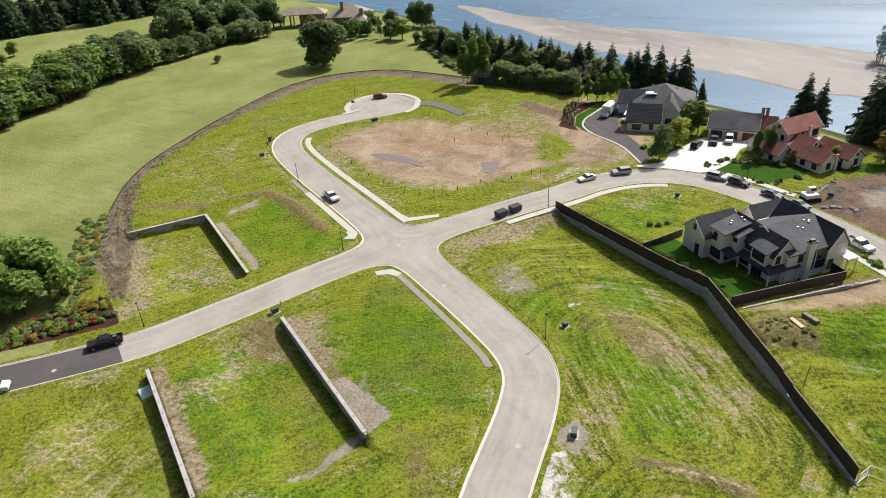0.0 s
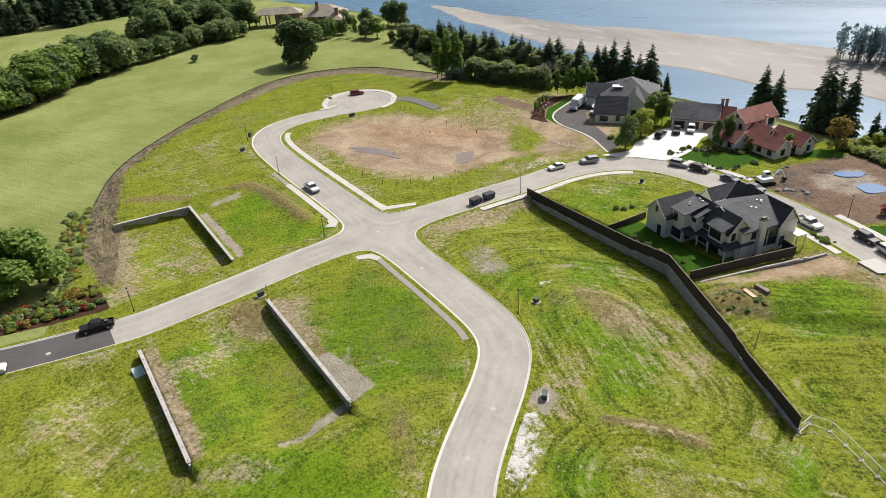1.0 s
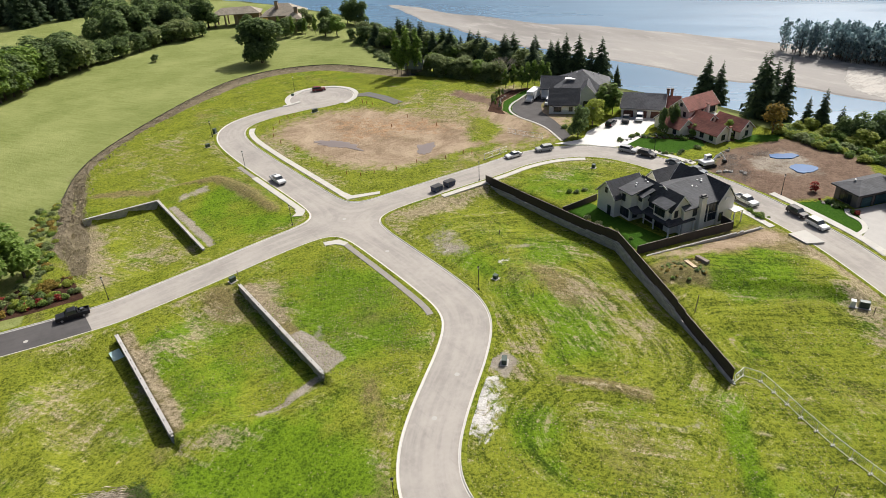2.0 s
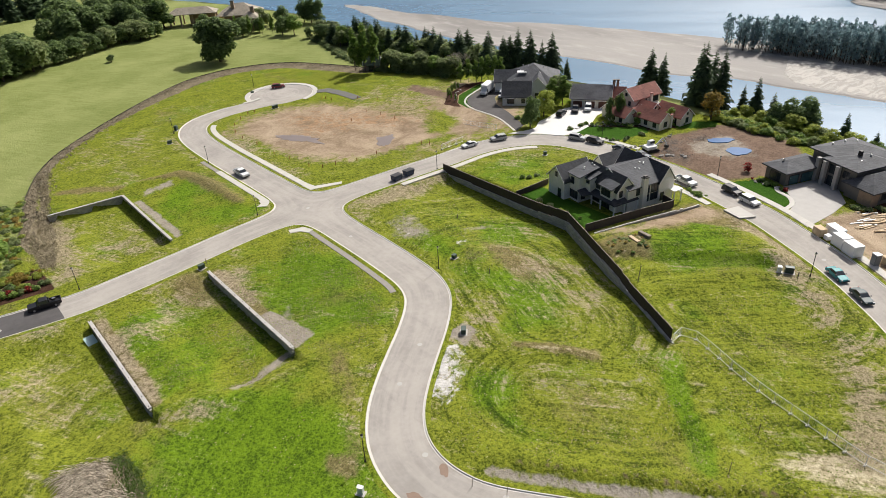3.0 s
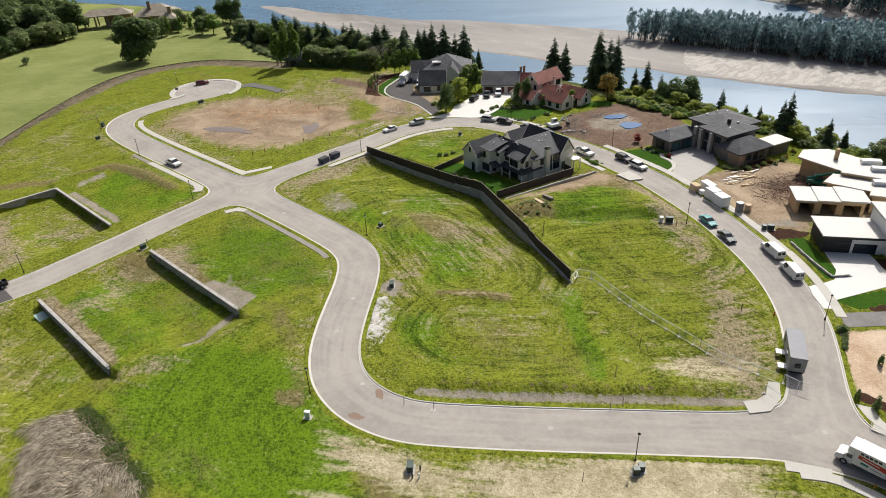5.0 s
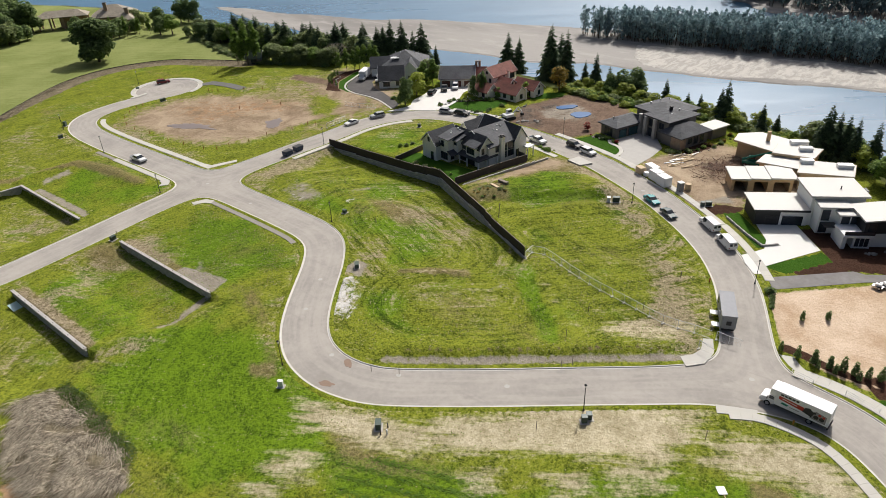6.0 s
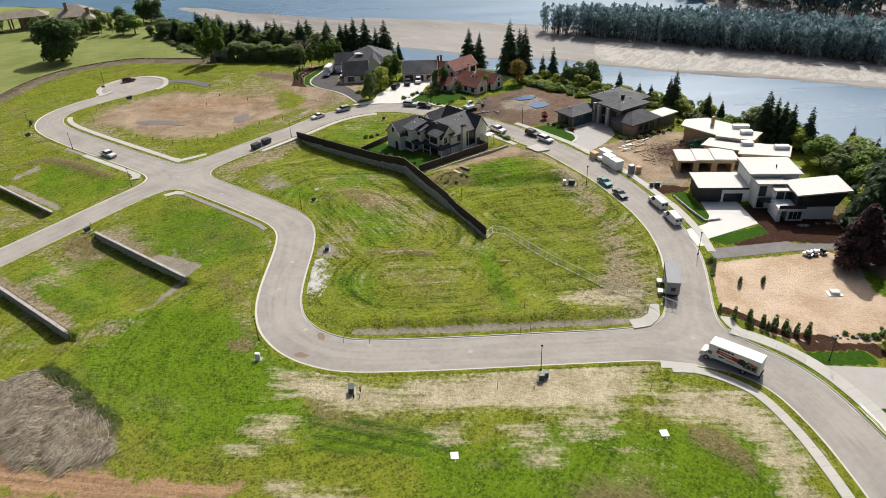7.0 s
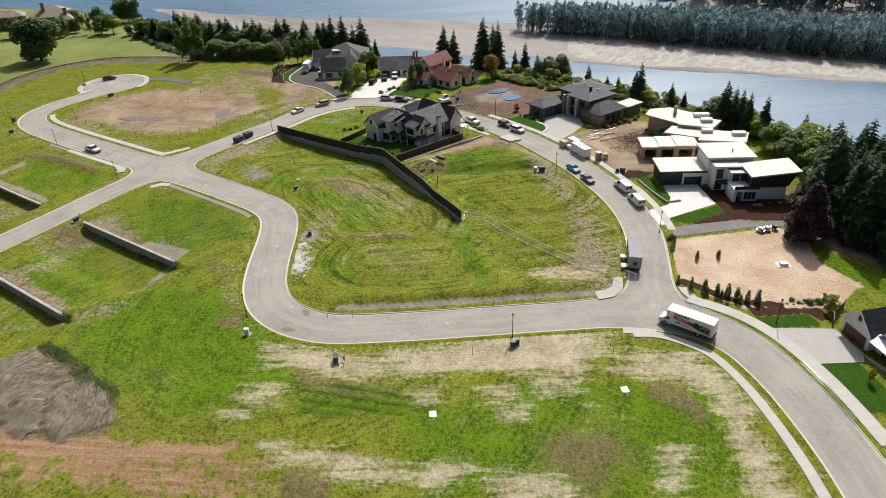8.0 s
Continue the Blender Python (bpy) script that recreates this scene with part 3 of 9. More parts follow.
PALE = (([(14.1, 28.6), (18.9, 18.9), (18.8, 15.3), (21.4, 9.3), (32.2, 1.3), (27.3, -2.0), (22.5, 3.9), (17.2, 9.0), (13.6, 16.5), (12.6, 23.4)], 0.9), ([(3.6, 22.4), (7.8, 18.3), (6.2, 16.7), (3.1, 20.1)], 0.85),
        ([(-1.0, 21.3), (1.1, 19.5), (0.6, 18.1), (-0.9, 19.7)], 0.7), ([(31.2, -15.3), (34.9, -21.3), (32.7, -21.0), (29.6, -16.8)], 0.9), ([(23.9, -9.2), (26.9, -12.4), (25.6, -13.5), (23.3, -10.5)], 0.9),
        ([(22.7, -14.1), (24.8, -16.8), (23.0, -17.5), (21.7, -15.4)], 0.75), ([(18.2, -0.1), (20.7, -3.3), (19.3, -5.0), (17.1, -2.3)], 0.8), ([(24, 7.4), (33.9, -1.1), (43, -12), (49, -20.8), (44.9, -20.8), (36.3, -19.4), (33.1, -14.3), (29.4, -7.5), (24.3, -0.1), (20.3, 4.5)], 1.0),
        ([(45.7, -25.7), (50.2, -33.9), (47.0, -40.6), (39.5, -45.2), (28.8, -52.2), (26.7, -49.6), (35.5, -44.7), (42.9, -39.6), (43.3, -33.8), (41.6, -27.8)], 0.95), ([(4.9, -10.0), (10.0, -12.0), (11.3, -15.4), (6.3, -13.9)], 0.85),
        ([(10.8, -18.1), (14.6, -21.7), (14.8, -26.6), (14.0, -29.7), (9.3, -22.4)], 0.75), ([(25.8, -36.9), (29.2, -37.3), (30.2, -39.5), (27.1, -39.0)], 0.85), ([(23.9, -38.5), (25.1, -39.9), (21.7, -41.2), (20.5, -39.4)], 0.85),
        ([(-1.5, 10.5), (-0.5, 8.8), (2.8, 1.0), (5.8, -8.7), (4.8, -10.1), (2.0, -5.2), (-0.7, 3.4), (-2.6, 7.4)], 0.9), ([(57.7, -0.1), (62.9, -3.7), (67.7, -10.7), (63.6, -12.8), (59.0, -8.0)], 0.62), ([(40, -24), (44, -23), (45, -30), (41, -31)], 0.6))
fields["straw"] = np.maximum.reduce([region(o, 7.0) * (f + 0.25) for o, f in PALE])
fields["brown"] = np.clip(np.maximum.reduce([region([(22.9, -22.1), (27.5, -28.1), (27.7, -33.6), (22.7, -34.4), (18.9, -29.6), (17.9, -24.5)], 8) * 0.8, region([(39.9, -30.9), (41.2, -34.5), (38.4, -39.8), (35.5, -40.1), (36.1, -36.1), (37.4, -32.3)], 3.5) * 1.1,
                                             region([(14.9, 42.0), (16.8, 39.3), (15.8, 36.8), (13.8, 39.4)], 2.5) * 1.2, region([(27.9, 60.3), (26.8, 51.0), (19.6, 41.0), (12.9, 38.0), (15.4, 42.8), (21.6, 47.3), (24.6, 56.7)], 5) * 0.4,
                                             region([(-6.7, 2.4), (-3.6, 4.9), (-0.9, 1.8), (-2.0, -1.3), (-4.0, -1.8)], 2) * 1.3, band([(51.1, 40.8), (54.6, 36.4), (57.9, 30.4)], 0.8, 2) * 1.2, region([(66, 67), (71, 67), (78, 62), (74, 52), (66, 56)], 8) * 0.6,
                                             band([(12, 165.7), (18.5, 162.2), (24, 156.5)], 1.4, 3), band([(30, 157), (39, 154.4), (42.1, 143), (42.6, 127)], 1.6, 3) * 0.9, region([(14, 22), (8, 14), (14, 6), (20, -2), (24, -6), (16, 8)], 6) * 0.5,
                                             region([(86, 52), (91, 51), (92.5, 45.5), (88, 41.5), (83.5, 46)], 4) * 1.0, region([(101.5, 52), (115, 48), (119, 40), (113, 32), (107, 43), (99, 45)], 5) * 0.8, region([(15, 104.8), (22.6, 102.4), (21.0, 88.8), (15.9, 94.1)], 5) * 0.8, region([(100, -38), (113, -37), (119, -40), (106, -50), (97, -59), (93.5, -58), (97, -47)], 2) * 1.3, region([(74, 168), (92, 172), (112, 158), (116, 142), (104, 134), (86, 142), (74, 152)], 14) * 0.7, band([(24.4, 99), (24.6, 67)], 0.8, 1.6) * 1.1, band([(1.3, 98), (1.4, 69)], 0.9, 1.8) * 1.2]), 0, 1.3)
fields["bare"] *= 1 - 0.62 * region([(121.4, 187.8), (144.0, 162.3), (126.9, 149.2), (114.4, 140.5), (105.5, 145.8), (104.5, 159.1), (103.7, 171.3)], 12)
fields["bare"] *= 1 - 0.9 * band([(62.7, 165), (63.4, 148), (64.2, 136), (68.4, 126.4), (80.0, 122.5), (96.4, 123.2), (106.7, 121)], 1.6, 5) * (GX < 112) * (GY > 112)
LAP_SOUTH = [(43.6, 43.8), (51.5, 41.2), (63.0, 24.0), (62.0, 18.6), (50.0, 6.0), (34, 16), (28, 36), (34, 46)]
lap_wall = line_distance(GX, GY, [(68, 60), (60.4, 42)])
lap_east = line_distance(GX, GY, [(79.5, 27.5), (92, 16.5)])
fields["lap"] = np.where(region(LAP_SOUTH, 0.1) > 0.5, line_distance(GX, GY, [(46.7, 30.1), (54.0, 20.4)]), np.where(side_of(GX, GY, (69.8, 24.0), (90.0, 63.2)) * -1 > 0, lap_east, lap_wall))
fields["ring"] = region([(26, 46), (34, 56), (48, 68), (56, 96), (90, 96), (92, 60), (122, 40), (100, 0), (58, -20)], 2)
fields["mown"] = 0.25 + 0.13 * np.clip((104 - GY) / 20, 0, 1) + 0.47 * fields["ring"]
fields["bare"] *= 1 - 0.85 * np.maximum(region([(116.9, 143.8), (120.5, 140.7), (118, 129.3), (107, 123.3), (104.4, 128.3), (109, 136.8)], 5), region([(121.3, 213.7), (127.6, 196.4), (126.6, 176.9), (116.5, 172), (99.9, 165.7), (101.7, 180.6)], 6))
fields["bare"] = np.maximum(fields["bare"], region([(101, -39), (113, -37), (118, -41), (106, -49), (97, -58), (95.5, -54), (98, -47)], 3) * 0.8)
fields["mud"] = np.maximum(fields["mud"], region([(133, 12), (143, 8), (147, -4), (138, -8), (131, 0)], 6) * 0.7)
fields["brush"] = np.maximum(fields["brush"], region([(10, 185), (14, 184), (7.5, 158), (4.5, 140), (1.2, 125), (-2.6, 127), (-0.8, 142), (5, 160)], 3) * 0.8)
fields["bare"] = np.maximum(fields["bare"], region([(110.5, 4.6), (112, 9), (123, 3), (119, -4), (116, -4), (114.5, 1.8)], 3))
fields["brown"] = np.maximum(fields["brown"], region([(126, 0), (138, -18), (122, -40), (114, -38), (121, -22)], 4) * 1.2)
fields["clay"] = np.maximum(fields["clay"] * 0.55, np.maximum(region([(-20.3, 49.7), (-19.1, 40.8), (-14.1, 34.2), (-11.6, 27.6), (-8.2, 23.5), (-6.1, 17.6), (-3.3, 14.5), (-7.5, 15.9), (-11.3, 21.9), (-15.5, 27.2), (-19.2, 35.5), (-21.9, 39.8), (-23.0, 44.1)], 2.5),
                                                              region([(-19.3, 33.2), (-16.3, 29.7), (-12.6, 22.6), (-9.7, 13.2), (-11.9, 12.0), (-14.5, 18.3), (-17.7, 25.7), (-20.7, 28.0)], 3) * 0.8))
fields["mud"] = np.maximum(fields["mud"], band([(31.0, 16.4), (43, 1.0), (55.5, -13.6)], 0.55, 1.6) * 0.8)
fields["straw"] = np.maximum(fields["straw"], band([(-14.1, 81), (-14.8, 72.3), (-17.1, 65), (-19.7, 59.1)], 0.8, 3) * 0.45)
fields["straw"] = np.maximum(fields["straw"], region([(57, -8), (66, -12), (62, -3), (56, 2)], 6) * 0.6)
fields["stone"] = np.maximum(band([(29, 78), (24, 66.5), (18, 67)], 0.6, 3) * 0.8, region([(62, 92), (70, 94), (69, 86), (63, 84)], 9) * 0.6)
fields["stone"] = np.maximum(fields["stone"], region([(23.8, 80), (26.4, 79), (28.2, 66.8), (23.6, 65.6)], 1.5))
fields["stone"] = np.maximum(fields["stone"], band([(25.6, 100), (25.2, 118.5), (24.6, 145)], 0.9, 2) * (GY > 119))
fields["dry"] = np.clip(band([tuple(p) for p in LINE_1[::4]], 5.5, 7) * 0.6 + band([tuple(p) for p in LINE_2[::4]], 5.5, 7) * 0.5
                        + region([(92, 104), (98, 103), (118, 97), (120, 85), (96, 92)], 14) * 0.35 + region([(2, 90), (12, 102), (20, 101), (20, 92), (10, 84)], 8) * 0.45
                        + region([(113.5, 35.8), (119.5, 32.3), (104.6, 17.8), (92.8, 6.4), (82.7, -2.3), (71.3, -10.5), (63.9, -13.1), (56.8, -0.5), (65.2, -4.0), (76.4, -0.6), (94.5, 11.4), (98.3, 19.5)], 7) * 0.75 + region([(-4, 118), (2, 150), (8, 152), (4, 118)], 5) * 0.6
                        + region([(8, 160), (44, 160), (48, 196), (80, 205), (84, 240), (40, 214), (16, 192)], 8) * 0.08 + region([(2, 150), (22, 148), (22, 120), (2, 118)], 6) * 0.3
                        + region([(62, 60), (70, 62), (84, 66), (86, 56), (68, 26), (60, 24)], 12) * 0.32
                        + band([(-2, 66), (10, 60), (20, 62)], 1.0, 5) * 0.5 + region([(24, 100), (23.5, 84), (28, 84), (32, 100)], 5) * 0.4 + region([(-18, 100), (-2, 98), (-3, 70), (-20, 72)], 16) * 0.3
                        + band([(1.4, 98), (1.6, 70)], 1.0, 2.5) * 0.7 + band([(24.6, 98), (24.8, 84)], 0.9, 2.5) * 0.7 + region([(60, 118), (58, 180), (66, 178), (66, 132), (78, 122)], 6) * 0.3
                        + region([(44, 160), (44, 196), (34, 196), (20, 180), (24, 156)], 12) * 0.25 + region([(88, 104), (60, 104), (62, 99), (88, 99)], 4) * 0.5, 0, 1)
fields["straw"] = np.maximum.reduce([fields["straw"], band([(50.0, 41.2), (55.6, 34.6), (60.3, 27.9)], 0.5, 2.2) * 0.62, band([(65.4, 18.0), (60.1, 11.3), (56.4, 4.3)], 0.8, 4) * 0.42,
                                     band([(49.4, 34.2), (56.3, 22.4), (54.6, 19.2), (50.0, 21.8), (45.2, 27.4), (45.6, 31.6), (49.4, 34.2)], 0.5, 2.4) * 0.42])
fields["dry"] = np.clip(fields["dry"] + region([(121.4, 187.8), (144.0, 162.3), (126.9, 149.2), (114.4, 140.5), (105.5, 145.8), (104.5, 159.1)], 10) * 0.35 + region([(46.7, 32.5), (54.5, 22.4), (52.6, 19.0), (45.0, 26.8)], 4) * 0.35 + region([(55.1, 58.6), (59.8, 53.3), (49.7, 43.3), (41.6, 44.0)], 5) * 0.4, 0, 1)
fields["lush"] = np.clip(band([(66.4, 21.9), (61.4, 17.7), (56.7, 13.3), (53.3, 9.2), (49.5, 5.3)], 1.3, 2.6) * 0.9 + region([(64.7, 58.8), (72.0, 52.1), (61.3, 36.9), (53.6, 44.4)], 7) * 0.7 + region([(40, 42), (49, 39), (38, 25), (35, 32)], 6) * 0.45 + region([(24.5, 98), (46, 98), (46, 72), (40, 58), (26, 66)], 8) * 0.5 + region([(2, 98), (22, 96), (22, 68), (2, 68)], 8) * 0.45
                         + region([(-4, 64), (18, 58), (19, 34), (10, 16), (-4, 26)], 10) * 0.95 + region([(60, 82), (84, 84), (84, 58), (60, 60)], 14) * 0.35
                         + region([(92, 98), (112, 96), (112, 86), (94, 84)], 8) * 0.5 + region([(96, 44), (112, 38), (104, 30), (88, 34)], 8) * 0.5
                         + region([(96.7, -46.1), (94.4, -50.2), (92.9, -57.8), (84, -61), (86.7, -55.6), (88.5, -50.6), (91.4, -46.6)], 2) * 1.4 + region([(9.7, 16.0), (15.8, 7.9), (18.7, -6.2), (11.3, 1.1), (5.8, 11.3)], 4) * 0.7 + band([(86.5, 46), (103, 23)], 1.6, 3) * 1.0 + region([(14, -4), (34, -22), (44, -42), (26, -46), (4, -14)], 8) * 0.9 + region([(26, 118), (46, 118), (46, 150), (26, 150)], 8) * 0.4, 0, 1)
fields["chalk"] = np.maximum.reduce([region([(44.2, 47.6), (40.8, 49.4), (37.0, 46.0), (33.0, 42.4), (34.4, 39.0), (39.6, 42.4)], 4.5),
                                     region([(60.6, 87.6), (62.8, 86.6), (62.4, 83.2), (60.4, 84)], 1.6) * 0.55, region([(66.6, 73.6), (69, 73), (68.4, 71.6), (66.4, 72)], 1.5) * 0.6])
fields["stone"] = np.maximum.reduce([fields["stone"], band([(11.9, 64.6), (16.2, 65.1), (22.6, 67.4)], 0.7, 1.6), region([(57.6, 84.9), (62.5, 93.5), (68.3, 90.0), (66.9, 79.2), (61.0, 77.8)], 8) * 0.6, region([(44.2, 51.2), (49.2, 51.8), (49.0, 48.2), (44.6, 46.2)], 2) * 0.9, region([(71.5, 78), (80, 76.5), (79, 74), (71, 75.5)], 4) * 0.7,
                                     band([(44.5, 33.6), (52, 26.6), (59, 21.4)], 0.7, 2.5) * 0.62, region([(27, 151), (36, 153), (36, 148), (27, 147)], 4) * 0.7, band([(-0.8, 66.4), (8.2, 59.5), (16.6, 64.6), (23.4, 65.4)], 0.5, 2.4) * 0.6])
fields["stone"] = np.maximum(fields["stone"], band([tuple(p) for p in resample_line(LINE_1, (26, 22), (57, -16), 6.3)], 0.9, 1.4) * 0.85)
fields["mud"] = np.maximum(fields["mud"], band([tuple(p) for p in resample_line(LINE_1, (27, 20), (55, -14), 8.2)], 0.5, 1.6) * 0.72)
fields["stone"] = np.maximum.reduce([fields["stone"], region([(110.5, 4.6), (112, 7), (120, 1), (117.5, -2.5), (114.8, 1.8)], 2) * 0.8, region([(146, 70), (160, 68), (160, 60), (152, 50), (144, 54), (140, 64)], 8) * 0.62])
fields["turf"] = np.maximum.reduce([region([(91, 78.6), (98.6, 78.2), (97.6, 66), (97.4, 57.4), (110.4, 53.6), (110.2, 50.8), (99.2, 53.9), (89.4, 56.6), (91.0, 64.5), (91.0, 72)], 0.7),
                                    region([(133.5, 98.5), (139, 97.5), (150, 84.5), (147.5, 81.5), (136.2, 84.0), (133.5, 91)], 0.7),
                                    region([(131.5, 49), (136.5, 45), (136.8, 36), (133.5, 31.5), (126.5, 33)], 0.7),
                                    region([(152.5, 152.6), (145.6, 151.9), (134.8, 148.4), (128.6, 142.2), (127.6, 136.0), (129.2, 135.9), (132.7, 142.4), (138.8, 145.8), (152.5, 150.6)], 0.7),
                                    region([(158, 82), (168, 72), (163, 70), (155, 77)], 0.7),
                                    region([(110.8, -1.3), (113.3, -4.0), (103.5, -13.6), (99.6, -12.6)], 0.7),
                                    region([(93.9, -15.1), (105.7, -23.2), (103.1, -25.4), (93.5, -19.6)], 0.7),
                                    region([(65.7, -39.6), (68.9, -44.2), (71.4, -47.4), (70.6, -49.6), (69.1, -50.2), (64.2, -43.1)], 0.7),
                                    region([(58.8, -51.2), (62.5, -56.0), (57.1, -61.2), (52.3, -62.1), (50.0, -58.6)], 0.7),
                                    region([(61.2, -36.6), (63.2, -36.6), (62.8, -41.0), (61.4, -41.6)], 0.6), region([(56.0, -47.8), (57.4, -48.6), (48.0, -58.2), (46.6, -57.2)], 0.6)])
fields["mulch"] = np.maximum.reduce([region([(139, 99), (149, 88), (160, 78), (158, 75.5), (147, 84), (137, 96.5)], 0.8),
                                     region([(108.2, 1.0), (109.8, 3.4), (114.5, 1.5), (116.4, -4.2), (113.3, -4.0), (110.8, -1.3)], 0.8), region([(93.5, -19.6), (103.1, -25.4), (105.7, -23.2), (113.0, -17.0), (119, -24), (119, -36.0), (113.2, -38.6), (106.3, -39.5), (101.3, -28.9), (97.0, -26.0)], 0.8), region([(68.1, -38.4), (71.8, -44.6), (74.6, -49.1), (72.1, -51.5), (70.7, -49.8), (71.9, -47.6), (69.2, -44.4), (66.1, -39.9)], 0.8),
                                     region([(69.8, -24.5), (68.2, -37), (71.5, -44), (73, -43), (70, -36), (71.8, -26)], 0.8),
                                     region([(152.7, 153.2), (145.0, 156.1), (133.8, 152.8), (124.7, 144.8), (126.6, 138.0), (128.8, 142.6), (134.6, 148.8), (145.6, 152.2)], 0.8), region([(136, 22), (139, 17), (150, 13), (149, 18), (141, 21)], 0.8), region([(135.6, 46.5), (137.6, 44.5), (137.4, 36), (136, 36)], 0.8),
                                     region([(-21, 125), (-11, 129), (-2, 127.5), (-1.5, 116.2), (-12, 117.8), (-21, 120)], 1.5)])
fields["slope"] = np.clip(bluff_side(GX, GY) / 6 + 0.5, 0, 1)


def make_ground():
    ny, nx = GX.shape
    co = np.stack([GX.ravel(), GY.ravel(), GZ.ravel()], 1)
    i = np.arange(ny * nx).reshape(ny, nx)
    quads = np.stack([i[:-1, :-1], i[:-1, 1:], i[1:, 1:], i[1:, :-1]], -1).reshape(-1, 4)
    me = bpy.data.meshes.new("ground")
    me.from_pydata(co.tolist(), [], quads.tolist())
    for name, v in fields.items():
        a = me.attributes.new(name, "FLOAT", "POINT")
        a.data.foreach_set("value", np.ascontiguousarray(v.ravel(), dtype=np.float32))
    me.polygons.foreach_set("use_smooth", [True] * len(me.polygons))
    me.materials.append(GROUND)
    tagged(new("ground", me), "rough green grass with dry, sandy and bare brown patches", "ground", kind="structure")


make_ground()


# ---- roads, kerbs, pavements ----
def make_road():
    """The carriageway as one sheet, cut to the rounded outline; returns the outline as chains of points."""
    s = 0.7
    xs, ys = np.arange(-75, 141, s), np.arange(-82, 214, s)
    X, Y = np.meshgrid(xs, ys)
    D = road_distance(X, Y)
    verts, faces, mats, index, segs = [], [], [], {}, []

    def vid(key, p):
        if key not in index:
            index[key] = len(verts)
            verts.append((p[0], p[1], 0.012))
        return index[key]

    near = (D[:-1, :-1] < 0) | (D[1:, :-1] < 0) | (D[:-1, 1:] < 0) | (D[1:, 1:] < 0)
    for j, i in zip(*np.nonzero(near)):
        corners = ((j, i), (j, i + 1), (j + 1, i + 1), (j + 1, i))
        poly, cut = [], []
        for k in range(4):
            a, b = corners[k], corners[(k + 1) % 4]
            da, db = D[a], D[b]
            if da < 0:
                poly.append(vid(a, (xs[a[1]], ys[a[0]])))
            if (da < 0) != (db < 0):
                t = da / (da - db)
                key = (min(a, b), max(a, b))
                v = vid(key, (xs[a[1]] + t * (xs[b[1]] - xs[a[1]]), ys[a[0]] + t * (ys[b[0]] - ys[a[0]])))
                poly.append(v)
                cut.append((v, da < 0))
        if len(poly) >= 3:
            faces.append(poly)
            mats.append(1 if xs[i] < -3.4 + 0.05 * (ys[j] - 108) else 0)
        if len(cut) == 2:
            a, b = (cut[0][0], cut[1][0]) if cut[0][1] else (cut[1][0], cut[0][0])
            segs.append((a, b))
    me = bpy.data.meshes.new("road")
    me.from_pydata(verts, [], faces)
    me.polygons.foreach_set("material_index", mats)
    inset = np.maximum(0.0, -road_distance(np.array([v[0] for v in verts]), np.array([v[1] for v in verts])))
    me.attributes.new("inset", "FLOAT", "POINT").data.foreach_set("value", inset.astype(np.float32))
    me.materials.append(ASPHALT)
    me.materials.append(ASPHALT_NEW)
    tagged(new("road", me), "pale worn asphalt residential road with dusty scuffs", "road", kind="structure")
    nxt = dict(segs)
    starts = [a for a in nxt if a not in set(nxt.values())]
    chains, seen = [], set()
    for a in starts + list(nxt):
        if a in seen:
            continue
        chain = [a]
        seen.add(a)
        while chain[-1] in nxt and nxt[chain[-1]] not in seen:
            chain.append(nxt[chain[-1]])
            seen.add(chain[-1])
        closed = nxt.get(chain[-1]) == chain[0]
        pts = np.array([verts[v][:2] for v in chain])
        if len(pts) > 8:
            chains.append((pts, closed))
    return chains


def strip(name, pts, offsets, closed, material, label, category, z=0.0):
    """Sweeps a section (offset to the left, height) along a plan line."""
    p = np.array(pts)
    if closed:
        t = np.roll(p, -1, 0) - np.roll(p, 1, 0)
    else:
        t = np.gradient(p, axis=0)
    t /= np.linalg.norm(t, axis=1)[:, None] + 1e-9
    nrm = np.stack([-t[:, 1], t[:, 0]], 1)
    verts, faces = [], []
    m = len(offsets)
    for q, w in zip(p, nrm):
        for o, h in offsets:
            verts.append((q[0] + w[0] * o, q[1] + w[1] * o, z + h))
    cnt = len(p)
    for i in range(cnt if closed else cnt - 1):
        j = (i + 1) % cnt
        for k in range(m - 1):
            faces.append((i * m + k, j * m + k, j * m + k + 1, i * m + k + 1))
    me = bpy.data.meshes.new(name)
    me.from_pydata(verts, [], faces)
    me.materials.append(material)
    return tagged(new(name, me), label, category, kind="structure")


def smoothed(p, closed, rounds=6):
    for _ in range(rounds):
        if closed:
            p = 0.25 * np.roll(p, 1, 0) + 0.5 * p + 0.25 * np.roll(p, -1, 0)
        else:
            p = np.vstack([p[:1], 0.25 * p[:-2] + 0.5 * p[1:-1] + 0.25 * p[2:], p[-1:]])
    return p


for pts, closed in make_road():
    pts = smoothed(pts, closed)[::2]
    mid = pts[len(pts) // 2]
    probe = pts[1] - pts[0]
    left = pts[0] + np.array([-probe[1], probe[0]]) / np.linalg.norm(probe) * 0.8
    s = 1 if road_distance(np.array([left[0]]), np.array([left[1]]))[0] > 0 else -1
    section = [(-0.22, 0.016), (0.0, 0.02), (0.04, 0.15), (0.19, 0.16), (0.22, -0.25)]
    section = [(o * s, h) for o, h in section]
    verge = [(o * s, h) for o, h in ((0.19, 0.152), (0.7, 0.14), (1.7, -0.02))]
    strip("verge", pts, verge if s < 0 else verge[::-1], closed, GROUND, "earth and grass filled against the kerb", "verge")
    strip("kerb", pts, section if s < 0 else section[::-1], closed, KERB, "pale concrete kerb and gutter along the road", "kerb")


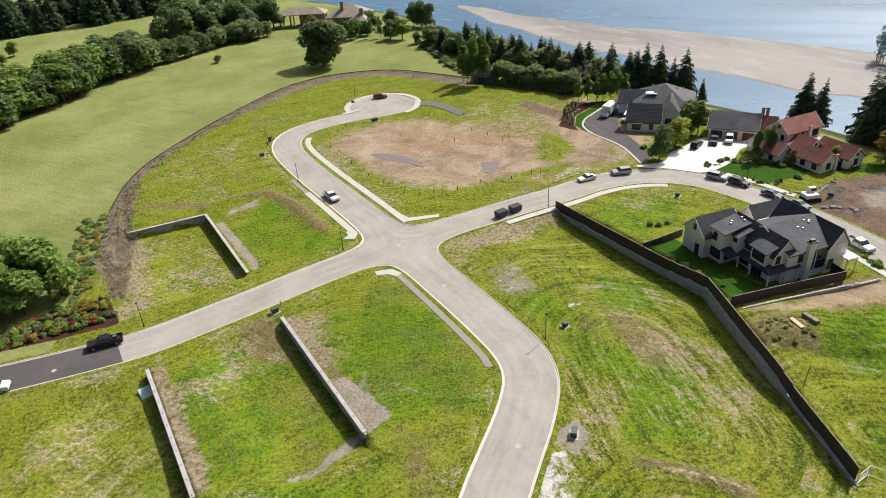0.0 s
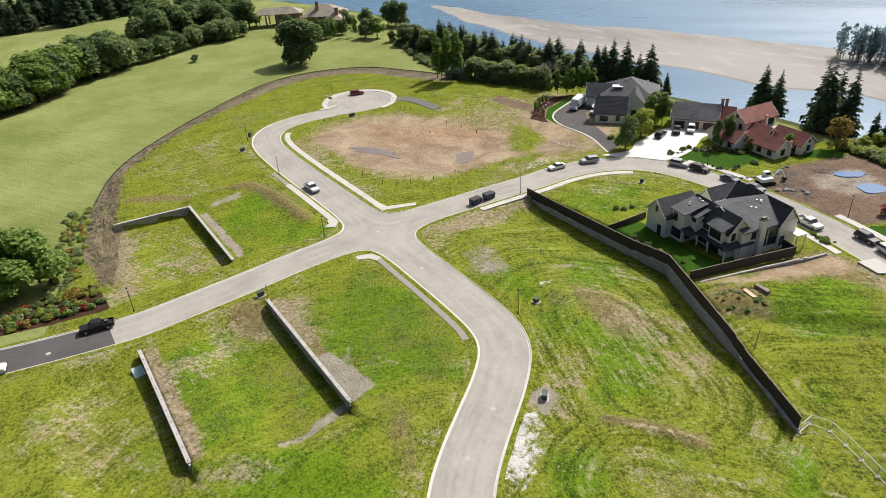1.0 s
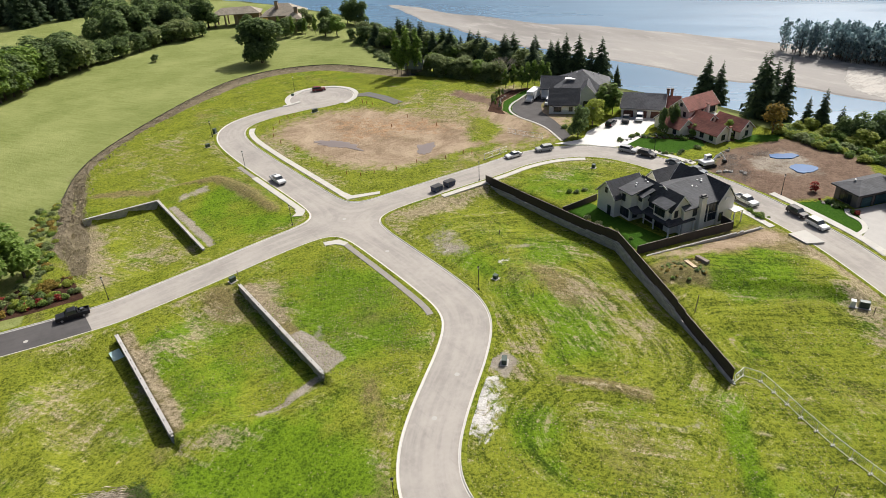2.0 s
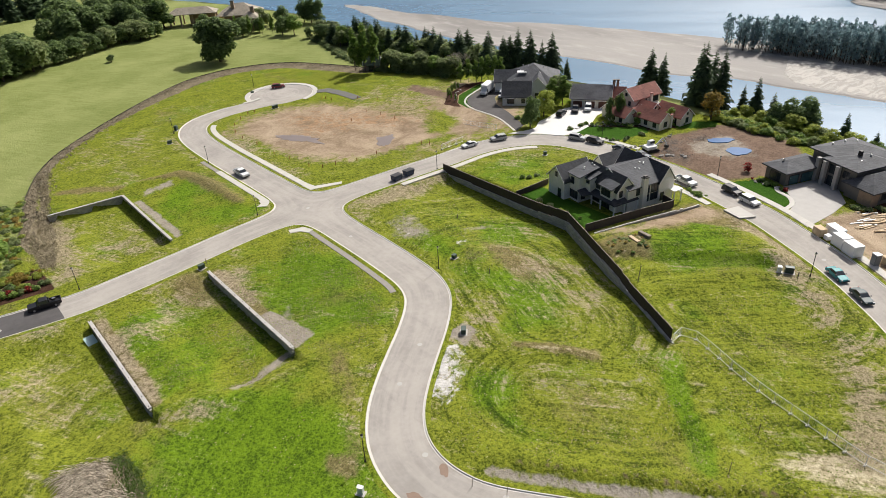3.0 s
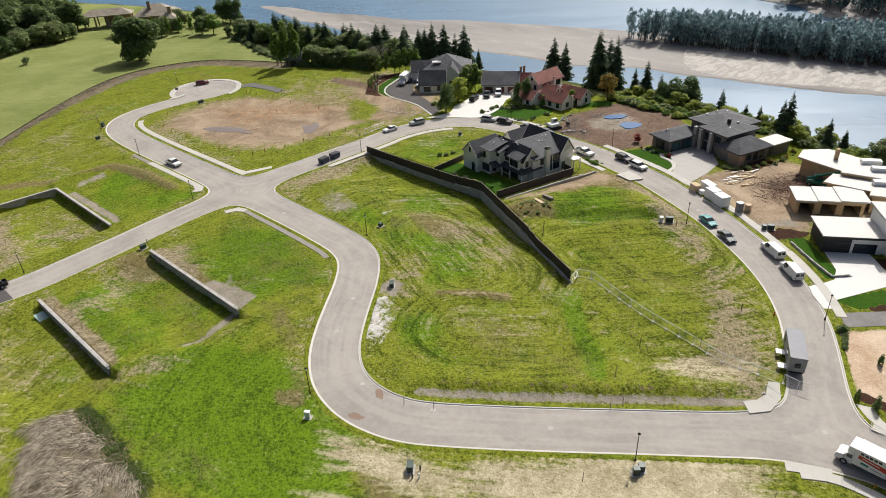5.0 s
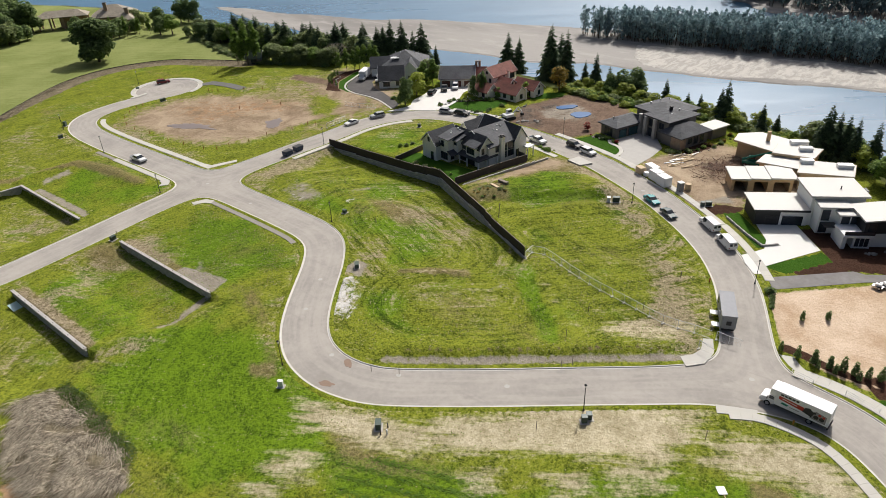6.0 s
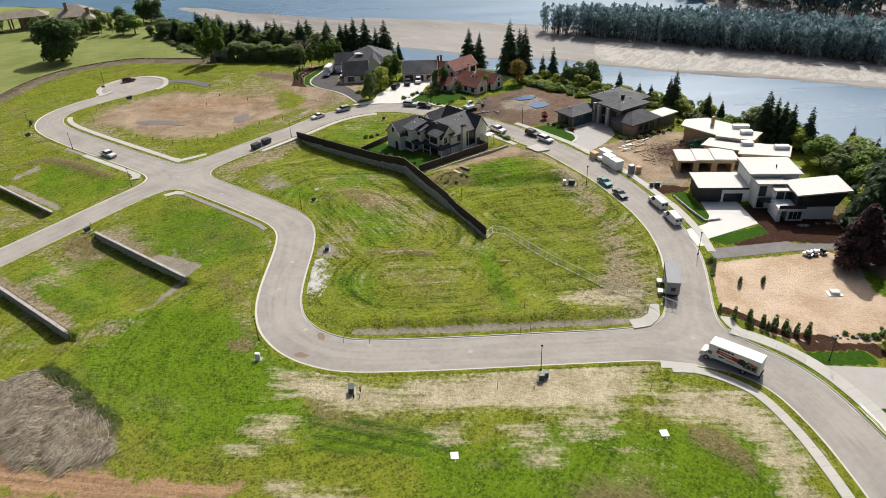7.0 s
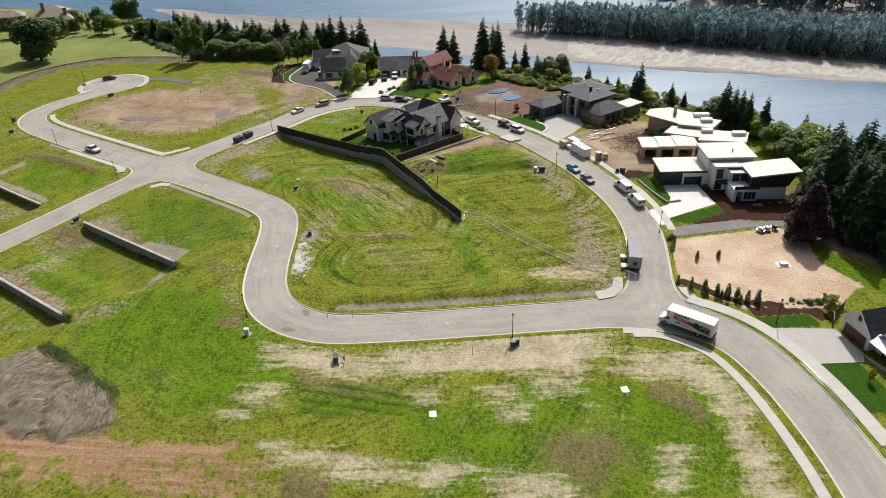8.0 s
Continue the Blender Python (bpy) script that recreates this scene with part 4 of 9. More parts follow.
def stretch(line, a, b, off):
    """The part of a line between the places nearest to a and b, shifted sideways (left is positive)."""
    i = int(np.argmin(np.hypot(line[:, 0] - a[0], line[:, 1] - a[1])))
    j = int(np.argmin(np.hypot(line[:, 0] - b[0], line[:, 1] - b[1])))
    p = line[min(i, j):max(i, j) + 1]
    t = np.gradient(p, axis=0)
    t /= np.linalg.norm(t, axis=1)[:, None]
    return p + np.stack([-t[:, 1], t[:, 0]], 1) * off


def resample(p, step):
    d = np.concatenate([[0], np.cumsum(np.linalg.norm(np.diff(p, axis=0), axis=1))])
    n = max(2, int(d[-1] / step) + 1)
    s = np.linspace(0, d[-1], n)
    return np.stack([np.interp(s, d, p[:, 0]), np.interp(s, d, p[:, 1])], 1)


def pavement(line, a, b, off, width, label="pale concrete pavement of separate slabs", slab=1.6, z=0.2, material=None):
    """A pavement of slabs that follows a road."""
    p = resample(stretch(line, a, b, off), slab)
    t = np.gradient(p, axis=0)
    t /= np.linalg.norm(t, axis=1)[:, None]
    w = np.stack([-t[:, 1], t[:, 0]], 1) * width / 2
    root = thing("pavement", Matrix.Translation((*p[0], 0)), label, "pavement", kind="structure")
    for i in range(len(p) - 1):
        g = t[i] * 0.012
        o = p[0]
        c = [p[i] - w[i] + g - o, p[i + 1] - w[i + 1] - g - o, p[i + 1] + w[i + 1] - g - o, p[i] + w[i] + g - o]
        bm = bmesh.new()
        bm_prism(bm, [tuple(v) for v in c], z - 0.35, z)
        part("slab", bm, material or CONCRETE, root)
    return root


pavement(LINE_1, (57.6, 188), (53, 119), 6.2, 1.6)
pavement(LINE_1, (88, 195), (80, 194), -4.9, 1.2)
pavement(LINE_2, (76.5, 110), (121, 100), -5.6, 1.6)
pavement(LINE_2, (127, 92), (128.3, 76), 6.4, 1.7)
pavement(LINE_2, (127.2, 57), (124, 44.5), -5.9, 1.5)
pavement(LINE_2, (126.9, 56), (101, 1), 6.2, 1.7)
pavement(LINE_2, (101, 1), (86, -12.5), 6.4, 1.7)
pavement(LINE_1, (55.5, -20), (25, -68), -6.6, 1.6)
pavement(LINE_1, (59.0, -29), (41, -57), 6.4, 2.4)
pavement(LINE_1, (52.6, 148), (53, 121), -5.6, 1.5)


def plan_slab(name, outline, z0, z1, material, label, category, kind="structure"):
    """A flat piece of paving over a plan outline."""
    bm = bmesh.new()
    bm_prism(bm, outline, z0, z1)
    bmesh.ops.recalc_face_normals(bm, faces=bm.faces)
    return solid(name, bm, material, label, category, kind=kind)


# ---- river, sand bars, far shore ----
def make_water():
    n = Nodes("river_water")
    col = n.mix(n.step(n.noise(0.006, 3), 0.35, 0.65), (0.042, 0.14, 0.245), (0.065, 0.178, 0.295))
    w = n.math("ADD", n.noise(0.09, 3, 0.6, n.scaled(1, 0.35, 1)), n.math("MULTIPLY", n.noise(0.6, 2), 0.5))
    n.bump(w, 0.10, 0.6)
    rough = n.math("ADD", 0.26, n.math("MULTIPLY", n.step(n.noise(0.01, 4, 0.6, n.along(-0.9, 0.2)), 0.4, 0.65), 0.10))
    return n.done(col, rough, 0.0, 1.0)


WATER = make_water()
bm = bmesh.new()
vs = [bm.verts.new(c) for c in ((60, -3600, WATER_Z), (4200, -3600, WATER_Z), (4200, 4000, WATER_Z), (-900, 4000, WATER_Z), (60, 900, WATER_Z))]
bm.faces.new(vs)
solid("water", bm, WATER, "wide calm blue river reflecting the sky", "water", kind="structure")


def make_sand():
    n = Nodes("river_sand")
    wet = n.noise(0.012, 5, 0.6, n.scaled(1.0, 0.35, 1, rz=0.25))
    col = n.mix(n.step(wet, 0.35, 0.62), (0.205, 0.192, 0.175), (0.31, 0.292, 0.268))
    col = n.mix(n.math("MULTIPLY", n.step(n.noise(0.08, 5, 0.65, n.scaled(1, 0.3, 1)), 0.5, 0.7), 0.5), col, (0.415, 0.39, 0.352))
    n.bump(n.noise(0.3, 4), 0.4, 0.5)
    return n.done(col, 0.85, 0.0, 0.3)


SAND = make_sand()


def sheet(name, outline, z, thick, material, label, category, wobble=0.0, seed=1):
    """A low bank with an uneven rounded outline."""
    line = smooth_line(list(outline) + [outline[0]], 8.0)[:-1]
    rng = np.random.RandomState(seed)
    k = rng.normal(0, wobble, len(line))
    k = np.convolve(np.concatenate([k[-2:], k, k[:2]]), [0.2, 0.25, 0.3, 0.25, 0.2], "valid")
    t = np.roll(line, -1, 0) - np.roll(line, 1, 0)
    t /= np.linalg.norm(t, axis=1)[:, None]
    line = line + np.stack([t[:, 1], -t[:, 0]], 1) * k[:, None]
    bm = bmesh.new()
    top = [bm.verts.new((x, y, z)) for x, y in line]
    low = [bm.verts.new((x + q[1] * thick * 4, y - q[0] * thick * 4, z - thick)) for (x, y), q in zip(line, t)]
    for i in range(len(top)):
        j = (i + 1) % len(top)
        bm.faces.new((low[i], low[j], top[j], top[i]))
    f = bm.faces.new(top)
    bmesh.ops.triangulate(bm, faces=[f])
    bmesh.ops.recalc_face_normals(bm, faces=bm.faces)
    return solid(name, bm, material, label, category, kind="structure")


sheet("sand_bar", [(437, 690), (424, 640), (417, 598), (408, 520), (405, 455), (406, 405), (418, 335), (428, 270), (452, 180), (458, 130), (468, 90), (478, 50), (486, 0), (496, -60), (520, -180), (560, -330), (680, -330), (640, -120), (612, 60), (580, 190), (548, 262),
                   (538, 311), (511, 403), (486, 460), (464, 518), (455, 590), (447, 648)], WATER_Z + 0.5, 0.9, SAND, "long pale tidal sand bar in the river", "sand bar", 4.0, 3)


def make_rippled_sand():
    n = Nodes("rippled_sand")
    ripple = n.noise(0.22, 5, 0.65, n.scaled(0.4, 1.0, 1.0, rz=0.5), 0.6)
    col = n.mix(n.step(ripple, 0.40, 0.60), (0.33, 0.31, 0.278), (0.46, 0.432, 0.388))
    n.bump(n.math("ADD", ripple, n.math("MULTIPLY", n.noise(0.5, 3), 0.4)), 0.5, 0.8)
    return n.done(col, 0.85, 0.0, 0.3)


sheet("sand_flat", [(500.7, 195), (480, 188), (462, 172), (459.5, 150), (463.5, 125), (467.0, 105), (478, 80), (488, 20), (496, -40), (520, -150), (590, -150), (560, 20), (530, 96.6), (526, 130), (525, 165), (519, 200)],
      WATER_Z + 0.75, 0.3, make_rippled_sand(), "dry pale rippled sand on the river bar", "sand bar", 3.0, 12)


# ring of pavement round the turning circle
ring = thing("pavement", Matrix.Translation((BULB[0], BULB[1], 0)), "wide pale concrete pavement round a turning circle", "pavement", kind="structure")
for k in range(44):
    a0, a1 = math.radians(184 - k * 6.0), math.radians(184 - (k + 1) * 6.0 + 0.25)
    r0, r1 = BULB[2] + 0.26, BULB[2] + 1.9
    bm = bmesh.new()
    bm_prism(bm, [(r0 * math.cos(a1), r0 * math.sin(a1)), (r1 * math.cos(a1), r1 * math.sin(a1)), (r1 * math.cos(a0), r1 * math.sin(a0)), (r0 * math.cos(a0), r0 * math.sin(a0))], -0.15, 0.19)
    part("slab", bm, CONCRETE, ring)


# ---- trees ----
def rand_dir(rng):
    v = Vector((rng.gauss(0, 1), rng.gauss(0, 1), rng.gauss(0, 1)))
    return v.normalized()


def conifer_meshes(seed, height=18.0, radius=3.6, levels=31):
    """Trunk and crown of a fir: uneven whorls of drooping boughs, each with ragged side sprays."""
    rng = random.Random(seed)
    bm = bmesh.new()
    bm_tube(bm, (0, 0, -0.5), (0, 0, height * 0.96), radius * 0.085, 0.03, 7)
    trunk = mesh_of("trunk", bm, BARK)
    bm = bmesh.new()
    lean = rng.uniform(-0.3, 0.3)
    down = Vector((0, 0, -1))
    for k in range(levels):
        f = k / (levels - 1)
        z = height * (0.07 + 0.91 * f)
        r = radius * (1 - f) ** 0.85 * rng.uniform(0.82, 1.1) + 0.3
        n = max(5, int(9 - 4 * f))
        a0 = rng.uniform(0, 6.28)
        for i in range(n):
            if rng.random() < 0.06:
                continue
            a = a0 + 6.283 * i / n + rng.uniform(-0.3, 0.3)
            rr = r * rng.uniform(0.62, 1.18)
            droop = rr * rng.uniform(0.12, 0.42)
            d, s = Vector((math.cos(a), math.sin(a), 0)), Vector((-math.sin(a), math.cos(a), 0))
            root = Vector((lean * f, 0, z + rr * 0.14 + rng.uniform(-0.2, 0.2)))
            tip = root + d * rr + down * droop
            mid = root.lerp(tip, 0.5) + Vector((0, 0, rr * 0.08))
            w = rr * rng.uniform(0.34, 0.48)
            v = [bm.verts.new(c) for c in (root, mid + s * w * 0.8 + down * w * 0.7, tip, mid - s * w * 0.8 + down * w * 0.7, mid)]
            for t in ((0, 1, 4), (1, 2, 4), (2, 3, 4), (3, 0, 4)):
                bm.faces.new([v[q] for q in t])
            for q in (0.45, 0.78):
                for sd in (1, -1):
                    c = root.lerp(tip, q) + Vector((0, 0, rr * 0.03))
                    e = c + s * sd * w * rng.uniform(0.9, 1.5) * (1.25 - q) * 1.3 + d * rr * rng.uniform(0.1, 0.3) + down * w * rng.uniform(0.3, 0.9)
                    bm.faces.new([bm.verts.new(p) for p in (c - d * rr * 0.12, c + d * rr * 0.14, e)])
    return trunk, bm


def crown_bm(seed, blobs, count, size):
    """A crown: leaf clumps scattered over the shells of several rounded masses."""
    rng = random.Random(seed)
    bm = bmesh.new()
    weights = [b[3] ** 2 for b in blobs]
    for _ in range(count):
        cx, cy, cz, r, sq = rng.choices(blobs, weights)[0]
        d = rand_dir(rng)
        if d.z < -0.55:
            d.z *= -0.6
        c = Vector((cx, cy, cz)) + Vector((d.x * r, d.y * r, d.z * r * sq)) * rng.uniform(0.72, 1.06)
        nrm = (d * 0.8 + Vector((0, 0, 0.75)) + rand_dir(rng) * 0.42).normalized()
        u = nrm.orthogonal().normalized()
        u = (Matrix.Rotation(rng.uniform(0, 6.28), 3, nrm) @ u)
        w = nrm.cross(u)
        s = size * rng.uniform(0.6, 1.35)
        v = [bm.verts.new(c + u * s * p + w * s * q * 0.75 + nrm * o * s) for p, q, o in ((-1, -0.2, -0.1), (-0.1, -0.9, 0.15), (1, 0.1, -0.15), (0.15, 0.95, 0.2))]
        bm.faces.new(v[:3])
        bm.faces.new((v[0], v[2], v[3]))
    return bm


def broadleaf_meshes(seed, height=9.0, radius=3.5, count=1500, size=0.42, trunk_share=0.1, tall=1.0):
    rng = random.Random(seed)
    bm = bmesh.new()
    zc = height * (trunk_share + (1 - trunk_share) * 0.45)
    bm_tube(bm, (0, 0, -0.4), (0.1, 0, zc), radius * 0.07, radius * 0.035, 7)
    blobs = []
    for i in range(11):
        a = i * 2.4 + rng.uniform(-0.4, 0.4)
        q = rng.uniform(0.2, 0.66)
        z = height * (trunk_share + (1 - trunk_share) * rng.uniform(0.16, 0.78))
        r = radius * rng.uniform(0.38, 0.58)
        c = (math.cos(a) * radius * q, math.sin(a) * radius * q, z)
        blobs.append((*c, r, rng.uniform(0.8, 1.1) * tall))
        bm_tube(bm, (0.08, 0, zc * rng.uniform(0.5, 0.95)), c, radius * 0.03, 0.02, 5)
    blobs.append((0, 0, height - radius * 0.45 * tall, radius * 0.48, tall))
    return mesh_of("trunk", bm, BARK), crown_bm(seed, blobs, count, size)


FIR = leaves("fir_needles", (0.040, 0.074, 0.034), (0.145, 0.21, 0.092), 0.6, 0.4)
LEAF = leaves("green_leaves", (0.128, 0.217, 0.042), (0.352, 0.473, 0.112), 0.5, 0.58)
LEAF_DARK = leaves("dark_leaves", (0.095, 0.15, 0.053), (0.27, 0.36, 0.125), 0.5, 0.52)
LEAF_LIME = leaves("yellow_green_leaves", (0.27, 0.335, 0.05), (0.50, 0.545, 0.12), 0.5, 0.6)
LEAF_GOLD = leaves("autumn_leaves", (0.22, 0.16, 0.03), (0.42, 0.31, 0.06), 0.5, 0.45)
LEAF_OLIVE = leaves("olive_leaves", (0.155, 0.205, 0.07), (0.39, 0.45, 0.19), 0.4, 0.5)
LEAF_PURPLE = leaves("purple_leaves", (0.037, 0.021, 0.022), (0.138, 0.075, 0.073), 0.5, 0.35)
LEAF_RED = leaves("red_leaves", (0.16, 0.018, 0.014), (0.40, 0.06, 0.04), 0.5)

FIRS = []
for k, (h, r) in enumerate(((20, 4.5), (17, 4.2), (24, 5.0), (14, 3.6))):
    tm, cb = conifer_meshes(10 + k, h, r)
    FIRS.append((tm, mesh_of("crown", cb, FIR), h))
TREES = {}


def tree_kind(key, seed, mat, **kw):
    tm, cb = broadleaf_meshes(seed, **kw)
    TREES.setdefault(key, []).append((tm, mesh_of("crown", cb, mat), kw["height"]))


for k in range(3):
    tree_kind("green", 30 + k, LEAF, height=9.0, radius=3.6, count=1700, size=0.42)
    tree_kind("dark", 40 + k, LEAF_DARK, height=10.0, radius=4.0, count=1700, size=0.45, trunk_share=0.05)
    tree_kind("olive", 50 + k, LEAF_OLIVE, height=8.0, radius=3.6, count=1500, size=0.42, trunk_share=0.02)
tree_kind("lime", 60, LEAF_LIME, height=7.0, radius=2.6, count=1100, size=0.34, trunk_share=0.15)
tree_kind("gold", 61, LEAF_GOLD, height=8.0, radius=3.2, count=700, size=0.34)
tree_kind("oak", 66, LEAF_DARK, height=17.0, radius=7.4, count=6500, size=0.6, trunk_share=0.05)
def purple_beech():
    rng2 = random.Random(63)
    bm = bmesh.new()
    bm_tube(bm, (0, 0, -0.4), (0.1, 0, 11.0), 0.34, 0.06, 8)
    blobs = []
    for i in range(22):
        f = i / 21
        a = i * 2.4
        q = 3.3 * (1 - f) ** 0.8
        c = (math.cos(a) * q, math.sin(a) * q, 1.6 + 10.6 * f)
        blobs.append((*c, 2.5 - 1.5 * f, rng2.uniform(0.75, 1.0)))
        bm_tube(bm, (0.05, 0, c[2] * 0.75), c, 0.1, 0.02, 5)
    TREES["purple"] = [(mesh_of("trunk", bm, BARK), mesh_of("crown", crown_bm(63, blobs, 6500, 0.36), LEAF_PURPLE), 14.0)]


purple_beech()
tree_kind("column", 64, LEAF, height=11.0, radius=1.4, count=900, size=0.34, trunk_share=0.06, tall=2.4)
tree_kind("red", 65, LEAF_RED, height=2.6, radius=1.0, count=300, size=0.2)


def plant_tree(name, pair, x, y, h, label, category="tree", wide=1.0, group="", turn=None):
    tm, cm, hh = pair
    s = h / hh
    rz = turn if turn is not None else random.uniform(0, 360)
    root = thing(name, pose(x, y, height_at(x, y) - 0.05, 0, 0, rz), label, category, group)
    m = Matrix.Diagonal((s * wide, s * wide, s, 1))
    shared("trunk", tm, root, m)
    shared("crown", cm, root, m)
    return root


def fir(x, y, h, label="tall dark green fir with drooping ragged boughs", wide=1.05, group="firs above the river"):
    return plant_tree("fir_tree", random.choice(FIRS), x, y, h, label, "conifer", wide, group)


def leafy(key, x, y, h, label, wide=1.0, group=""):
    return plant_tree("tree", random.choice(TREES[key]), x, y, h, label, "tree", wide, group)




# ---- houses ----
def house(name, x, y, rz, label, z=0.0):
    return thing(name, pose(x, y, z, 0, 0, rz), label, "house")


def gable(root, x0, y0, x1, y1, eave, ridge, axis, wall, roof, z0=-0.4, over=0.45, label=""):
    """A block with a pitched roof; axis names the way of the ridge."""
    bm = bmesh.new()
    if axis == "x":
        m = (y0 + y1) / 2
        ends = [[(x, y0, z0), (x, y1, z0), (x, y1, eave), (x, m, ridge), (x, y0, eave)] for x in (x0, x1)]
    else:
        m = (x0 + x1) / 2
        ends = [[(x0, y, z0), (x1, y, z0), (x1, y, eave), (m, y, ridge), (x0, y, eave)] for y in (y0, y1)]
    a, b = [[bm.verts.new(c) for c in e] for e in ends]
    bm.faces.new(a)
    bm.faces.new(b[::-1])
    for i in range(5):
        j = (i + 1) % 5
        bm.faces.new((a[i], a[j], b[j], b[i]))
    bmesh.ops.recalc_face_normals(bm, faces=bm.faces)
    part("wall", bm, wall, root)
    bm = bmesh.new()
    half = (y1 - y0) / 2 if axis == "x" else (x1 - x0) / 2
    k = (ridge - eave) / half
    t = 0.22
    for sgn in (-1, 1):
        lo_o, lo_h = m + sgn * (half + over), eave - k * over + 0.03
        q = [(m, ridge + 0.03), (lo_o, lo_h), (lo_o, lo_h + t), (m, ridge + 0.03 + t)]
        s, e = (x0 - over, x1 + over) if axis == "x" else (y0 - over, y1 + over)
        v = [[bm.verts.new((p, o, h) if axis == "x" else (o, p, h)) for o, h in q] for p in (s, e)]
        bm.faces.new(v[0])
        bm.faces.new(v[1][::-1])
        for i in range(4):
            j = (i + 1) % 4
            bm.faces.new((v[0][i], v[0][j], v[1][j], v[1][i]))
    bmesh.ops.recalc_face_normals(bm, faces=bm.faces)
    top = part("roof", bm, roof, root, label)
    # pale boards along the gable's edges
    for p, out in ((x0 - over, -1), (x1 + over, 1)) if axis == "x" else ((y0 - over, -1), (y1 + over, 1)):
        for sgn in (-1, 1):
            lo_o, lo_h = m + sgn * (half + over + 0.02), eave - k * over + 0.03
            q = [(m, ridge - 0.02), (lo_o, lo_h - 0.05), (lo_o, lo_h + t + 0.02), (m, ridge + t + 0.05)]
            bm = bmesh.new()
            f, g = [[bm.verts.new((d, o, h) if axis == "x" else (o, d, h)) for o, h in q] for d in (p + out * 0.004, p + out * 0.07)]
            bm.faces.new(f)
            bm.faces.new(g[::-1])
            for i in range(4):
                bm.faces.new((f[i], f[(i + 1) % 4], g[(i + 1) % 4], g[i]))
            bmesh.ops.recalc_face_normals(bm, faces=bm.faces)
            part("bargeboard", bm, TRIM, top)
    return top


def hip(root, x0, y0, x1, y1, eave, ridge, wall, roof, z0=-0.4, over=0.8, fascia=0.28):
    """A block with a hipped roof, the ridge along its longer side."""
    part("wall", box_bm(x0, y0, z0, x1, y1, eave), wall, root)
    X0, Y0, X1, Y1 = x0 - over, y0 - over, x1 + over, y1 + over
    h = min(X1 - X0, Y1 - Y0) / 2
    bm = bmesh.new()
    a = [bm.verts.new((x, y, eave + 0.01)) for x, y in ((X0, Y0), (X1, Y0), (X1, Y1), (X0, Y1))]
    b = [bm.verts.new((v.co.x, v.co.y, eave + fascia)) for v in a]
    if X1 - X0 >= Y1 - Y0:
        p, q = bm.verts.new((X0 + h, (Y0 + Y1) / 2, ridge)), bm.verts.new((X1 - h + 0.01, (Y0 + Y1) / 2, ridge))
        fs = [(b[0], b[1], q, p), (b[1], b[2], q), (b[2], b[3], p, q), (b[3], b[0], p)]
    else:
        p, q = bm.verts.new(((X0 + X1) / 2, Y0 + h, ridge)), bm.verts.new(((X0 + X1) / 2, Y1 - h + 0.01, ridge))
        fs = [(b[0], b[1], p), (b[1], b[2], q, p), (b[2], b[3], q), (b[3], b[0], p, q)]
    bm.faces.new(a[::-1])
    for i in range(4):
        j = (i + 1) % 4
        bm.faces.new((a[i], a[j], b[j], b[i]))
    for f in fs:
        bm.faces.new(f)
    bmesh.ops.recalc_face_normals(bm, faces=bm.faces)
    return part("roof", bm, roof, root)


def flat(root, x0, y0, x1, y1, top, wall, roof, z0=-0.4, over=0.5, thick=0.35):
    part("wall", box_bm(x0, y0, z0, x1, y1, top), wall, root)
    return part("roof", box_bm(x0 - over, y0 - over, top + 0.004, x1 + over, y1 + over, top + thick), roof, root)


_win = {}


def lattice(xs, zs, solid_cell, y0, y1):
    """One joined flat frame: the cells of a grid that are solid, with thickness."""
    bm = bmesh.new()
    vs = {}

    def v(i, j, y):
        if (i, j, y) not in vs:
            vs[i, j, y] = bm.verts.new((xs[i], y, zs[j]))
        return vs[i, j, y]

    nx, nz = len(xs) - 1, len(zs) - 1
    on = lambda i, j: 0 <= i < nx and 0 <= j < nz and solid_cell(i, j)
    for i in range(nx):
        for j in range(nz):
            if not on(i, j):
                continue
            bm.faces.new([v(*q, y0) for q in ((i, j), (i + 1, j), (i + 1, j + 1), (i, j + 1))])
            bm.faces.new([v(*q, y1) for q in ((i, j + 1), (i + 1, j + 1), (i + 1, j), (i, j))])
            for (di, dj), (p, q) in (((-1, 0), ((i, j), (i, j + 1))), ((1, 0), ((i + 1, j + 1), (i + 1, j))), ((0, -1), ((i + 1, j), (i, j))), ((0, 1), ((i, j + 1), (i + 1, j + 1)))):
                if not on(i + di, j + dj):
                    bm.faces.new((v(*p, y0), v(*q, y0), v(*q, y1), v(*p, y1)))
    bmesh.ops.recalc_face_normals(bm, faces=bm.faces)
    return bm


def window(root, x, y, z, face, w=1.0, h=1.4, panes=1, frame=None, glass=None, name="window"):
    """A window set on a wall; face is the compass of its outward side in the house's own axes."""
    frame, glass = frame or TRIM, glass or GLASS
    key = (w, h, panes, frame.name, glass.name)
    if key not in _win:
        t = 0.09
        xs = [-w / 2 - t, -w / 2]
        for i in range(1, panes):
            c = -w / 2 + w * i / panes
            xs += [c - 0.04, c + 0.04]
        xs += [w / 2, w / 2 + t]
        f = mesh_of("window", lattice(xs, [-t, 0, h, h + t], lambda i, j: j != 1 or i % 2 == 0, -0.05, 0.06), frame)
        bm = bmesh.new()
        bm_box(bm, -w / 2 + 0.005, -0.02, 0.005, w / 2 - 0.005, 0.015, h - 0.005)
        _win[key] = (f, mesh_of("pane", bm, glass))
    rz = {"s": 180, "e": 270, "n": 0, "w": 90}[face]
    f, p = _win[key]
    ob = shared(name, f, root, pose(x, y, z, 0, 0, rz))
    shared("pane", p, ob)
    return ob


_doors = {}


